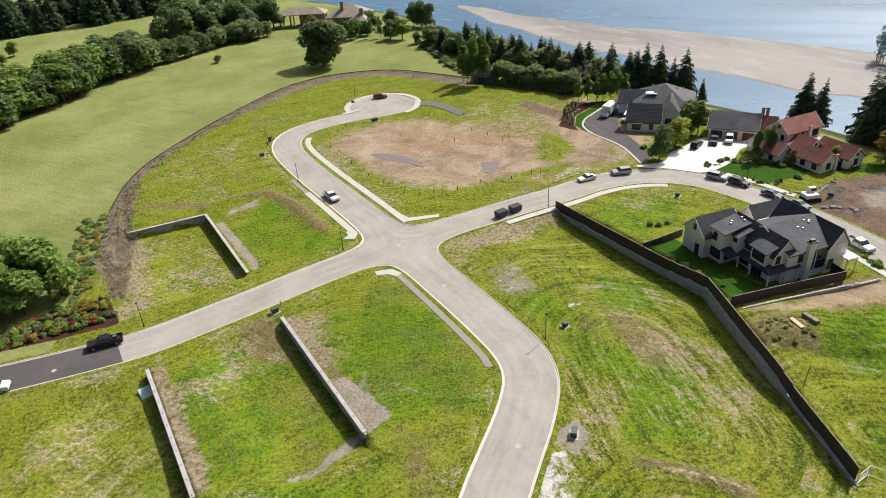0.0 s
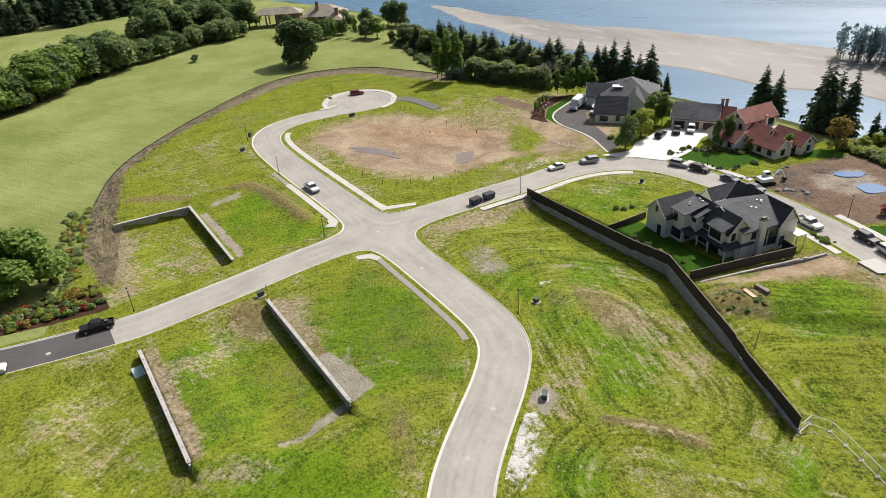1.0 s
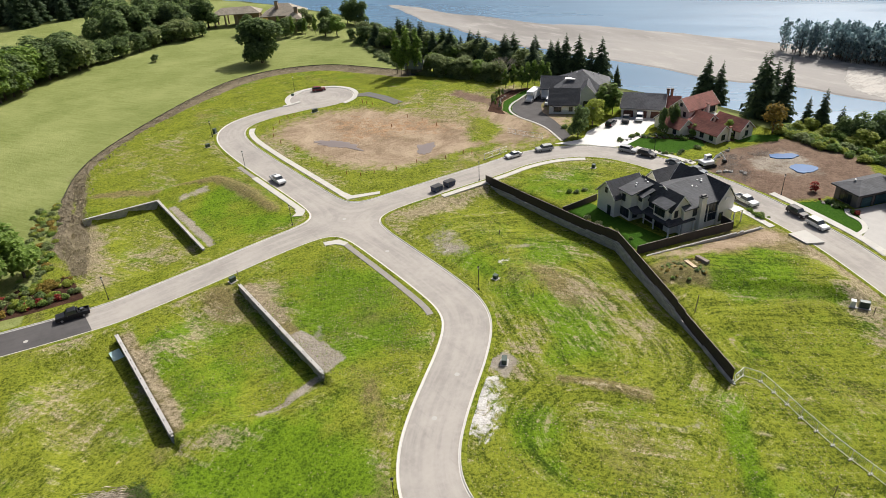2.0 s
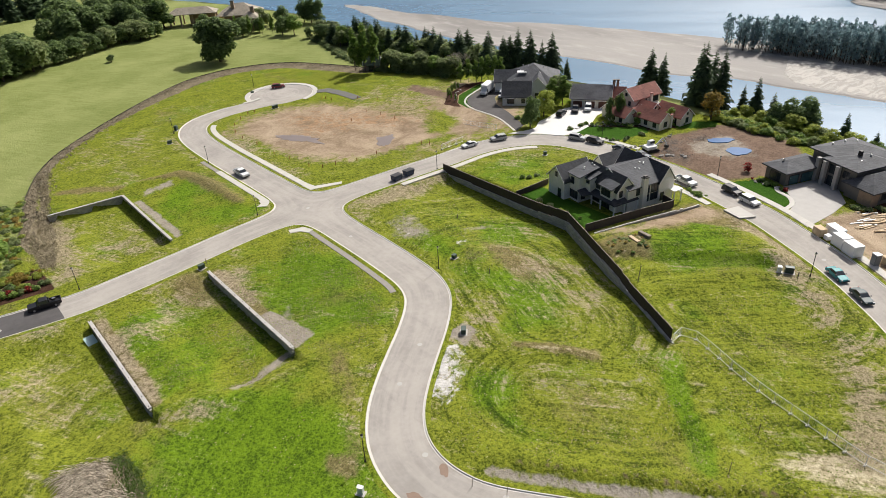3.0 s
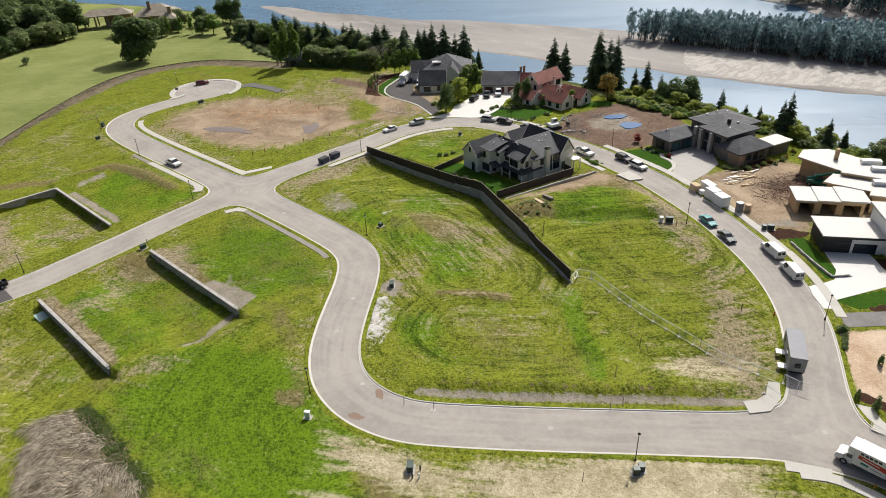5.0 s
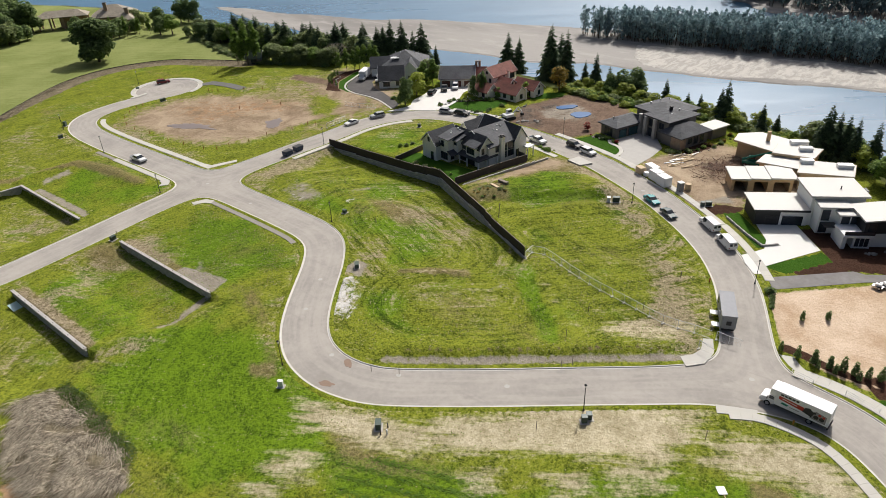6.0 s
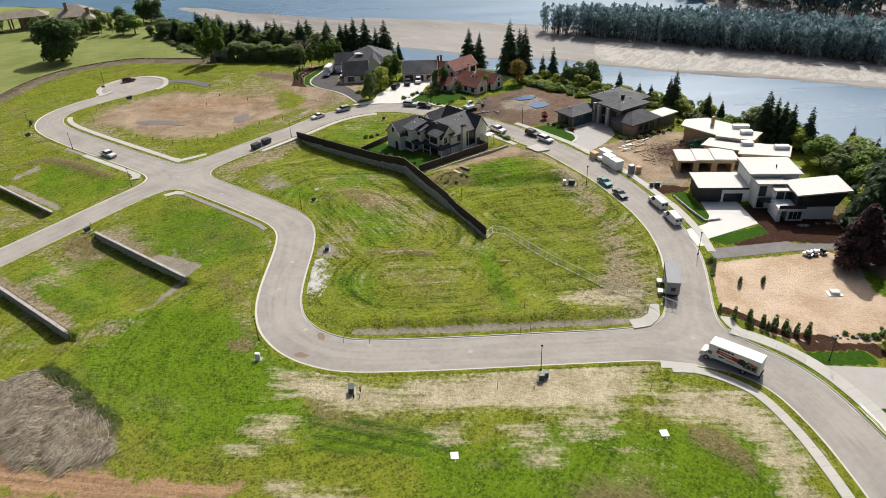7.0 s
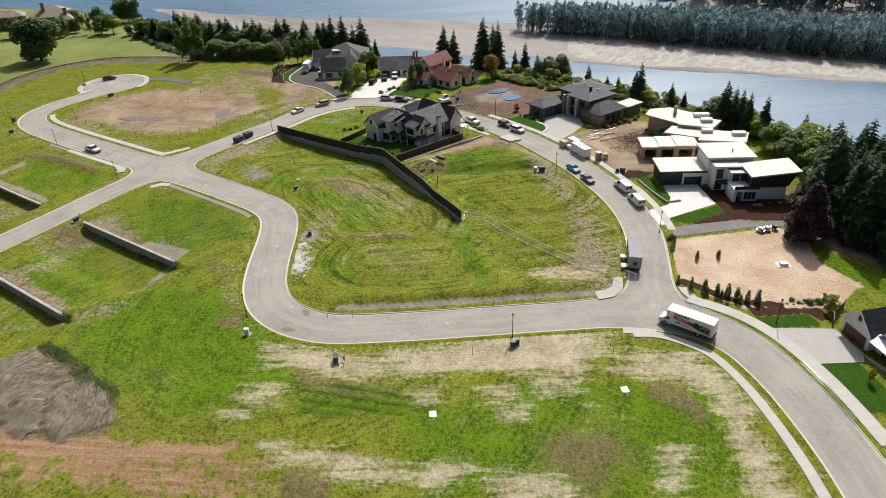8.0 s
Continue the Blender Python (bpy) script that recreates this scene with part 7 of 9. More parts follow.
# northern belt: hedge, bushes and conifers behind
for k in range(26):
    t = k / 25
    x, y = 139 + 11 * t + rng.uniform(-1, 1), 196 - 28 * t + rng.uniform(-1.5, 1.5)
    leafy(rng.choice(("olive", "olive", "olive", "green")), x, y, rng.uniform(5, 7.5), "rounded grey-green shrubby tree in a dense belt", 1.25, "belt of shrubby trees")
for k in range(46):
    t = rng.uniform(0, 1)
    x, y = 150 + 16 * t + rng.uniform(-2, 16), 246 - 86 * t + rng.uniform(-6, 6)
    fir(x, y, rng.uniform(7, 14) + max(0, -height_at(x, y)) * 0.8, group="firs above the river", wide=rng.uniform(1.1, 1.6))
for k in range(30):
    t = rng.uniform(0, 1)
    x, y = 150 + 14 * t + rng.uniform(-3, 9), 246 - 84 * t + rng.uniform(-5, 5)
    leafy(rng.choice(("dark", "green", "olive")), x, y, rng.uniform(6, 9.5) + max(0, -height_at(x, y)) * 0.7, "dark rounded tree in a dense belt", 1.2, "belt of shrubby trees")
for k in range(16):
    x, y = 146 + rng.uniform(0, 14), 268 - rng.uniform(0, 48)
    leafy(rng.choice(("dark", "olive")), x, y, rng.uniform(5, 8), "dark shrubby tree at the pasture's edge", 1.2, "belt of shrubby trees")
for x, y, h in ((129.2, 203, 16), (130.4, 197.6, 18.6), (133.4, 195.6, 17.4), (128.4, 199, 12)):
    leafy("column", x, y, h, "tall slim poplar beside a shed", 1.05, "poplars beside the shed")
for x, y, h in ((146.9, 157, 8.5), (148.6, 154.6, 8), (150.6, 153.8, 9), (152.8, 152.8, 9.4), (155, 151.4, 9), (157, 150.6, 8.4), (144.6, 158.6, 7)):
    leafy("column", x, y, h, "slim green columnar tree in a row", 1.5, "row of columnar trees")
for x, y in ((130.5, 149.2), (132.4, 150.6), (134.4, 151.6), (136.4, 152.4), (138.6, 153.2), (129.6, 146.6), (129.4, 144.2)):
    leafy("column", x, y, rng.uniform(2.6, 3.8), "young slim conifer in red bark mulch", 1.2, "young hedge conifers")
# hilltop house garden and pasture edge
for x, y, h, kd in ((128, 298, 9, "dark"), (142, 284, 9, "dark"), (146, 280, 9.5, "green"), (133, 305, 8, "olive"), (122, 306, 9, "gold"), (138, 300, 7, "dark"), (150, 292, 8, "dark"), (118, 318, 10, "dark"), (153, 303, 10, "dark"), (146, 312, 9, "olive")):
    leafy(kd, x, y, h, "garden tree in front of the hilltop house", 1.1, "garden trees of the hilltop house")
for x, y in ((126, 300), (131, 296), (136, 293), (140, 290)):
    leafy("column", x, y, 10, "dark slim cypress before the hilltop house", 1.0, "cypresses")
for x, y, h in ((166, 297, 13), (169, 294, 12), (164, 301, 12)):
    leafy("dark", x, y, h, "spreading dark tree on the bluff's edge", 0.8, "trees on the bluff's edge")
leafy("dark", 66.4, 300, 3.2, "low dark bush alone in the pasture", 1.6)
# hedgerow between the pastures
hedge_line = resample(np.array([(-46, 214), (-30, 238), (-17, 256), (-6, 272), (8, 279), (24, 301), (48, 313), (76, 328), (104, 333)], float), 5.2)
for i, (x, y) in enumerate(hedge_line):
    for row in range(2):
        h = rng.uniform(12, 17) if i < 27 else rng.uniform(7, 10)
        leafy(rng.choice(("green", "green", "dark") if i < 22 else ("dark", "dark", "olive")), x - 2.5 - row * 6 + rng.uniform(-1.5, 1.5), y + 2.5 + row * 6 + rng.uniform(-1.5, 1.5), h, "leafy green tree in a hedgerow along the pasture", 1.15, "hedgerow trees")
for k in range(46):
    t = rng.uniform(0, 1)
    x, y = 62 + 54 * t + rng.uniform(-8, 8), 352 + rng.uniform(-4, 40)
    leafy("dark", x, y, rng.uniform(12, 19), "tall dark broadleaf tree behind the hedgerow", 1.1, "woodland trees")
for k in range(90):
    t = rng.uniform(0, 1)
    x, y = -75 + 165 * t + rng.uniform(-6, 6), 438 + 14 * t + rng.uniform(-4, 46)
    fir(x, y, rng.uniform(17, 26), "tall dark fir at the edge of a wood", 1.25, "firs of the wood")
leafy("green", -8.5, 388, 7, "small round tree in the far pasture", 1.1)
leafy("dark", -14, 372, 5, "dark round bush in the far pasture", 1.4)
# willow scrub along the bluff beyond the muddy lot
for x, y, h in ((179.5, 70.5, 5.0), (177.5, 64.5, 5.2), (179.8, 59.5, 5.6), (176.0, 55.0, 6.6), (181.0, 51.0, 6.2), (174.8, 48.0, 5.2), (174.6, 43.0, 5.4), (181.8, 41.0, 6.4),
                (177.0, 37.0, 5.6), (172.0, 26.5, 5.0), (169.5, 21.5, 4.6), (166.0, 15.0, 4.8), (174.5, 20.0, 6.0), (170.0, 9.0, 5.4)):
    leafy("lime", x, y, h, "rounded yellow-green willow bush on the bluff", 1.5, "willow bushes on the bluff")

# big leafy trees beside the garden bank
for x, y, h in ((-13.5, 137, 12.5), (-19, 141, 13.5), (-9.5, 133.5, 9), (-22, 134, 12.5), (-16, 130.5, 9.5), (-26, 128, 11), (-25, 147, 13)):
    leafy("green", x, y, h, "big leafy green tree beside a garden bank", 1.25, "trees beside the garden bank")
# trees among the houses
leafy("lime", 137.6, 112.6, 8.4, "yellow-green tree beside a white driveway", 1.15)
leafy("dark", 127.9, 109.2, 9.6, "dark green tree beside a driveway", 0.75)
leafy("column", 149.4, 115.2, 9.6, "green columnar tree behind a garage", 2.0, "columnar trees by the garage")
leafy("column", 146.6, 117.0, 9.0, "yellow-green columnar tree behind a garage", 2.0, "columnar trees by the garage")
leafy("olive", 153, 121, 8, "green tree behind a garage", 0.9)
leafy("dark", 145.9, 94.4, 7.9, "dark slim tree before the red-roofed house", 0.5)
leafy("dark", 149.4, 93.2, 8.8, "dark slim tree before the red-roofed house", 0.5)
leafy("green", 157, 81.2, 4.8, "small green tree beside the red-roofed house", 0.9)
leafy("green", 151, 87.6, 3.6, "rounded green shrub before the red-roofed house", 1.1)
leafy("gold", 167.5, 74.3, 8.8, "thin yellowing tree on a small lawn", 1.0)
leafy("red", 139.8, 48.4, 2.6, "small tree with bright red leaves", 1.1)
leafy("gold", 57.8, -58.6, 2.6, "young thin autumn-coloured tree on a lawn", 0.7)
leafy("lime", 74.2, -50.8, 3.6, "yellowing shrubby tree beside a garage", 0.9)


def bare_tree(x, y, h, seed):
    rng2 = random.Random(seed)
    bm = bmesh.new()

    def limb(p, d, ln, r, depth):
        q = p + d * ln
        bm_tube(bm, p, q, r, r * 0.6, 5, False)
        if depth:
            for _ in range(3):
                limb(q, (d + rand_dir(rng2) * 0.6 + Vector((0, 0, 0.15))).normalized(), ln * 0.72, r * 0.55, depth - 1)

    for k in range(3):
        limb(Vector((0, 0, -0.3)), (Vector((0, 0, 1)) + rand_dir(rng2) * 0.28).normalized(), h * 0.36, 0.16, 4)
    solid("bare_tree", bm, worn("pale_bark", (0.42, 0.37, 0.31), 0.9, vary=0.3), "pale bare tree without leaves", "tree", m=pose(x, y, height_at(x, y)))


bare_tree(148.6, 164, 9.5, 3)


# ---- shrubs ----
def shrub_mesh(seed, mat, n=170, size=0.17):
    bm = crown_bm(seed, [(0, 0, 0.35, 0.5, 0.9), (0.3, 0.15, 0.3, 0.36, 0.9), (-0.25, 0.25, 0.3, 0.38, 0.9), (0.05, -0.3, 0.28, 0.36, 0.9)], n, size)
    return mesh_of("shrub", bm, mat)


SHRUBS = {"green": [shrub_mesh(s, LEAF) for s in (1, 2)], "olive": [shrub_mesh(3, LEAF_OLIVE)], "lime": [shrub_mesh(4, LEAF_LIME)], "dark": [shrub_mesh(5, LEAF_DARK)],
          "red": [shrub_mesh(6, LEAF_RED)], "gold": [shrub_mesh(7, LEAF_GOLD)]}
THUJA = []
for s in (11, 12):
    THUJA.append(mesh_of("conifer_shrub", crown_bm(s, [(0, 0, 0.5, 0.42, 1.2), (0, 0, 1.1, 0.36, 1.5), (0, 0, 1.75, 0.24, 1.7)], 230, 0.15), LEAF_DARK))


def shrub(kind, x, y, s, label, group="", tall=1.0):
    ob = new("shrub", random.choice(SHRUBS[kind]))
    ob.matrix_basis = pose(x, y, height_at(x, y) + 0.02, 0, 0, random.uniform(0, 360)) @ Matrix.Diagonal((s, s, s * tall, 1))
    return tagged(ob, label, "shrub", group)


def thuja(x, y, h, label="young dark conifer shrub in a mulched row", group="mulched conifer row"):
    ob = new("conifer_shrub", random.choice(THUJA))
    ob.matrix_basis = pose(x, y, height_at(x, y) - 0.03, 0, 0, random.uniform(0, 360)) @ Matrix.Diagonal((h / 2.15, h / 2.15, h / 2.15, 1))
    return tagged(ob, label, "shrub", group)


rng = random.Random(9)
for x, y, h in ((69.6, -25.4, 1.9), (69.0, -28.0, 2.6), (69.2, -30.4, 2.9), (69.4, -32.6, 2.6), (69.7, -34.4, 3.0), (69.9, -36.0, 2.7), (70.2, -37.8, 2.4), (70.8, -39.4, 2.8), (68.4, -31.2, 1.8), (68.6, -33.6, 2.0), (69.0, -36.8, 2.0)):
    thuja(x, y, h)
thuja(80.0, -25.9, 2.1, "lone conifer shrub on the bare lot", "shrubs on the bare lot")
thuja(82.6, -29.4, 2.0, "lone conifer shrub on the bare lot", "shrubs on the bare lot")
thuja(83.3, -29.0, 1.2, "small conifer shrub on the bare lot", "shrubs on the bare lot")
shrub("dark", 85.2, -19.2, 1.6, "round dark shrub beside a lane")
for k in range(4):
    shrub("dark", 84.0 - k * 2.0 * 0.55, -19.8 - k * 0.3, 0.8, "small round shrub along the kerb", "shrubs along the kerb")
# garden bank beside the western road
for k in range(150):
    x = -22 + 20 * rng.random()
    y = 118.2 - 0.1 * x + rng.uniform(0, 9.5) * (0.6 + 0.4 * (x + 22) / 20)
    kind = rng.choices(("lime", "olive", "green", "red", "gold", "dark"), (3, 3, 3, 1, 1, 2))[0]
    if x > -10 and y > 123:
        kind = rng.choice(("lime", "lime", "gold"))
    shrub(kind, x, y, rng.uniform(0.6, 1.6), "%s garden shrub on a mulched bank" % {"lime": "yellow-green", "olive": "grey-green", "green": "green", "red": "reddish", "gold": "golden", "dark": "dark green"}[kind], "shrubs on the garden bank")
# beds round the houses
for line, cnt, kinds in (([(133.0, 99.5), (139.8, 98.6), (149.5, 87.5), (160, 77.5)], 30, ("dark", "green", "olive")), ([(133.2, 90.5), (137.0, 83.0), (146, 80.6)], 16, ("dark", "olive")), ([(137.0, 23.6), (139.4, 18.4), (150, 13.4), (157, 12.5)], 34, ("olive", "dark", "gold", "green")),
                         ([(136.6, 46.8), (137.2, 43), (136.6, 37)], 12, ("dark", "red", "green")), ([(91.8, 58.6), (91.6, 66), (91.3, 76)], 12, ("green", "olive", "lime")), ([(118, 51), (121, 49), (121.6, 53)], 9, ("green", "olive")),
                         ([(138.6, 121.2), (143, 118), (146.6, 119)], 12, ("red", "dark", "green")), ([(98, 85), (103.5, 83.6)], 4, ("green", "olive")), ([(72.6, -43.0), (75.8, -48.4), (79.6, -50.6)], 14, ("olive", "dark", "green")), ([(64, -61), (66.6, -63)], 5, ("dark", "red")),
                         ([(128.6, 112.0), (131.5, 118.5)], 8, ("dark", "green")), ([(143.6, 96.4), (146, 91), (148.2, 84)], 12, ("dark", "green"))):
    line = resample(np.array(line, float), 0.4)
    for k in range(cnt):
        x, y = line[rng.randrange(len(line))] + np.array((rng.uniform(-0.9, 0.9), rng.uniform(-0.9, 0.9)))
        kind = rng.choice(kinds)
        shrub(kind, x, y, rng.uniform(0.5, 1.25), "%s shrub in a mulched house bed" % {"lime": "yellow-green", "olive": "grey-green", "green": "green", "red": "reddish", "gold": "golden", "dark": "dark green"}[kind], "shrubs in house beds")
# hedge of low bushes below the belt, and bluff-edge scrub
def thicket(name, rows, label):
    """Bushes grown together: one mesh of many shrubs."""
    v, f, mi, mats, at = [], [], [], [], 0
    for kind, x, y, s, tall in rows:
        me = random.choice(SHRUBS[kind])
        co = np.empty(len(me.vertices) * 3)
        me.vertices.foreach_get("co", co)
        co = co.reshape(-1, 3) * (s, s, s * tall)
        a = random.uniform(0, 6.28)
        co = np.column_stack([co[:, 0] * math.cos(a) - co[:, 1] * math.sin(a) + x, co[:, 0] * math.sin(a) + co[:, 1] * math.cos(a) + y, co[:, 2] + height_at(x, y)])
        tri = np.empty(len(me.polygons) * 3, dtype=np.int32)
        me.polygons.foreach_get("vertices", tri)
        v.append(co)
        f.append(tri.reshape(-1, 3) + at)
        at += len(co)
        if me.materials[0] not in mats:
            mats.append(me.materials[0])
        mi.append(np.full(len(tri) // 3, mats.index(me.materials[0]), dtype=np.int32))
    me = bpy.data.meshes.new(name)
    me.from_pydata(np.vstack(v).tolist(), [], np.vstack(f).tolist())
    for m in mats:
        me.materials.append(m)
    me.polygons.foreach_set("material_index", np.concatenate(mi))
    tagged(new(name, me), label, "bushes", kind="stuff")


rows = []
for k in range(110):
    t = rng.random()
    x, y = np.interp(t, [0, 0.35, 0.7, 1], [147, 138, 134.5, 148]) + rng.uniform(-1.6, 1.6), np.interp(t, [0, 0.35, 0.7, 1], [262, 225, 196, 165]) + rng.uniform(-2, 2)
    rows.append((rng.choice(("olive", "olive", "dark")), x, y, rng.uniform(1.6, 2.8), 0.75))
thicket("hedge_bushes", rows, "long hedge of low grey-green bushes")
rows = []
while len(rows) < 95:
    x, y = rng.uniform(-13, 3), rng.uniform(128, 168)
    if abs(x - np.interp(y, (128, 140, 168), (-9.5, -5.0, 0.6))) < 3.2:
        rows.append((rng.choice(("olive", "olive", "green", "gold", "lime")), x, y, rng.uniform(0.7, 1.7), 0.6))
thicket("scrub", rows, "low mixed scrub and rank weeds at the pasture's edge")
rows = []
while len(rows) < 34:
    x, y = rng.uniform(84, 94), rng.uniform(41, 51)
    if area_distance(np.array([x]), np.array([y]), [(87, 51.5), (91.5, 50), (93, 45), (88.5, 41.5), (84.5, 45.5)])[0] < 0:
        rows.append((rng.choice(("olive", "green", "gold", "dark")), x, y, rng.uniform(0.35, 0.8), 0.6))
thicket("bank_weeds", rows, "rank green and brown weeds on a small bank")
rows = []
for k in range(260):
    t = rng.random()
    x, y = np.interp(t, [0, 0.3, 0.6, 1], [170, 166, 165.5, 160]) + rng.uniform(-1.0, 7.0), np.interp(t, [0, 0.3, 0.6, 1], [76, 56, 20, -8])
    rows.append((rng.choice(("green", "green", "lime", "olive")), x, y + rng.uniform(-1, 1), rng.uniform(1.4, 3.4), 0.85))
thicket("slope_bushes", rows, "low bright green bushes at the bluff's edge")


# ---- vehicles ----
def heading(line, x, y):
    i = int(np.argmin(np.hypot(line[:, 0] - x, line[:, 1] - y)))
    a, b = line[max(0, i - 2)], line[min(len(line) - 1, i + 2)]
    return math.degrees(math.atan2(b[1] - a[1], b[0] - a[0]))


def bm_profile(bm, pts, w0, w1=None):
    """A side outline (along, up) stood up across the width; w1: half width at the top edge."""
    zmax, zmin = max(p[1] for p in pts), min(p[1] for p in pts)
    w1 = w0 if w1 is None else w1

    def half(z):
        return w0 + (w1 - w0) * (z - zmin) / (zmax - zmin + 1e-6)

    a = [bm.verts.new((x, -half(z), z)) for x, z in pts]
    b = [bm.verts.new((x, half(z), z)) for x, z in pts]
    bm.faces.new(a)
    bm.faces.new(b[::-1])
    for i in range(len(pts)):
        j = (i + 1) % len(pts)
        bm.faces.new((a[j], a[i], b[i], b[j]))
    bmesh.ops.recalc_face_normals(bm, faces=bm.faces)


def wheel_meshes(r=0.36, w=0.24):
    bm = bmesh.new()
    bm_tube(bm, (0, -w / 2, 0), (0, w / 2, 0), r, r, 18)
    bmesh.ops.bevel(bm, geom=[e for e in bm.edges if e.is_manifold and len(e.link_faces[0].verts) != len(e.link_faces[1].verts)], offset=0.03, segments=1, affect="EDGES")
    ty = mesh_of("tyre", bm, TYRE)
    bm = bmesh.new()
    bm_tube(bm, (0, -w / 2 - 0.012, 0), (0, w / 2 + 0.012, 0), r * 0.62, r * 0.62, 12)
    return ty, mesh_of("rim", bm, RIM)


WHEEL = wheel_meshes()
WHEEL_BIG = wheel_meshes(0.45, 0.3)
LAMP_GLASS = make_glass("headlight_glass", (0.45, 0.45, 0.45))
TAIL = worn("tail_light", (0.35, 0.01, 0.01), 0.2)


def wheels(root, xs, half, big=False):
    ty, rm = WHEEL_BIG if big else WHEEL
    r = 0.45 if big else 0.36
    for x in xs:
        for s in (-1, 1):
            shared("rim", rm, shared("tyre", ty, root, pose(x, s * half, r)))


SHAPES = {
    "sedan": dict(L=4.7, body=[(-2.35, 0.28), (2.3, 0.26), (2.36, 0.55), (2.2, 0.78), (0.95, 0.93), (-1.5, 0.98), (-2.25, 0.95), (-2.38, 0.7)], glass=[(0.98, 0.9), (0.25, 1.36), (-0.95, 1.4), (-1.75, 0.95)], roof=[(0.2, 1.36), (-0.9, 1.4), (-0.92, 1.44), (0.1, 1.41)], w=0.9, axle=(-1.4, 1.42)),
    "suv": dict(L=4.8, body=[(-2.35, 0.32), (2.3, 0.3), (2.38, 0.65), (2.25, 0.95), (1.05, 1.05), (-2.3, 1.1), (-2.42, 0.8)], glass=[(1.05, 1.02), (0.45, 1.62), (-2.0, 1.62), (-2.3, 1.05)], roof=[(0.45, 1.61), (-2.05, 1.61), (-1.95, 1.69), (0.35, 1.68)], w=0.95, axle=(-1.42, 1.45)),
    "van": dict(L=5.7, body=[(-2.8, 0.38), (2.75, 0.35), (2.88, 0.7), (2.72, 1.1), (1.75, 1.25), (-2.82, 1.28), (-2.88, 0.8)], glass=[(1.75, 1.22), (1.15, 1.95), (0.1, 1.97), (0.1, 1.24)], roof=[(1.2, 1.92), (0.09, 1.94), (0.09, 1.29), (-2.82, 1.29), (-2.72, 2.02), (1.05, 2.04)], w=1.0, axle=(-1.75, 1.75)),
    "pickup": dict(L=5.8, body=[(-2.9, 0.45), (2.8, 0.4), (2.92, 0.75), (2.8, 1.08), (1.4, 1.16), (-0.85, 1.16), (-0.86, 0.75), (-2.75, 0.75), (-2.76, 1.16), (-2.92, 1.16)], glass=[(1.4, 1.12), (0.8, 1.76), (-0.7, 1.78), (-0.9, 1.12)], roof=[(0.78, 1.76), (-0.68, 1.78), (-0.66, 1.85), (0.7, 1.83)], w=1.0, axle=(-1.8, 1.9)),
}


def vehicle(kind, name, x, y, rz, colour, label, group="", z=0.02):
    """A car, van or pickup: body, glazed cabin, roof, wheels and lights."""
    s = SHAPES[kind]
    root = thing(name, pose(x, y, z, 0, 0, rz), label, name.replace("_", " "), group)
    w, L = s["w"], s["L"]
    bm = bmesh.new()
    bm_profile(bm, s["body"], w, w * 0.97)
    bmesh.ops.bevel(bm, geom=list(bm.edges), offset=0.045, segments=1, affect="EDGES")
    body = part("body", bm, colour, root)
    bm = bmesh.new()
    bm_profile(bm, s["glass"], w * 0.93, w * 0.8)
    part("cabin_glass", bm, GLASS, root, "dark tinted glass")
    bm = bmesh.new()
    bm_profile(bm, s["roof"], w * (0.96 if kind == "van" else 0.82), w * 0.78)
    bmesh.ops.bevel(bm, geom=list(bm.edges), offset=0.02, segments=1, affect="EDGES")
    part("roof", bm, colour, root)
    wheels(root, s["axle"], w - 0.12)
    if kind == "pickup":
        for sd in (-1, 1):
            part("bed_side", box_bm(-2.75, sd * (w - 0.05) - 0.05, 0.76, -0.87, sd * (w - 0.05) + 0.05, 1.16), colour, root)
        part("bed_floor", box_bm(-2.7, -w + 0.12, 0.752, -0.9, w - 0.12, 0.79), PLASTIC_BLACK, root, "black load bed")
    for sd in (-1, 1):
        part("headlight", box_bm(L / 2 - 0.1, sd * w * 0.72 - 0.16, 0.62, L / 2 + 0.0, sd * w * 0.72 + 0.16, 0.76), LAMP_GLASS, root)
        part("tail_light", box_bm(-L / 2 - 0.03, sd * w * 0.8 - 0.08, 0.72, -L / 2 + 0.06, sd * w * 0.8 + 0.08, 0.95), TAIL, root)
        part("mirror", box_bm(0.75, sd * (w + 0.1) - 0.09, 1.0, 0.9, sd * (w + 0.1) + 0.09, 1.15), PLASTIC_BLACK, root)
    if kind == "van":
        for sd in (-1, 1):
            part("rear_window", box_bm(-L / 2 - 0.035, sd * 0.42 - 0.3, 1.2, -L / 2 + 0.05, sd * 0.42 + 0.3, 1.72), GLASS, root, "dark rear window")
            part("cab_window", box_bm(L / 2 - 2.35, sd * (w + 0.012) - 0.03, 1.15, L / 2 - 1.5, sd * (w + 0.012) + 0.03, 1.68), GLASS, root, "dark cab window")
    part("bumper", box_bm(L / 2 - 0.12, -w * 0.9, 0.34, L / 2 + 0.05, w * 0.9, 0.5), PLASTIC_BLACK, root)
    return root


P_WHITE, P_BLACK, P_RED = paint("white_paint", (0.74, 0.74, 0.73)), paint("black_paint", (0.012, 0.012, 0.014)), paint("dark_red_paint", (0.16, 0.015, 0.02))
P_GREY, P_TEAL, P_DTEAL, P_SILVER = paint("grey_paint", (0.12, 0.125, 0.13)), paint("teal_paint", (0.012, 0.25, 0.27)), paint("dark_teal_paint", (0.018, 0.05, 0.058)), paint("silver_paint", (0.38, 0.39, 0.40))
P_BLUE = paint("slate_blue_paint", (0.05, 0.075, 0.10))

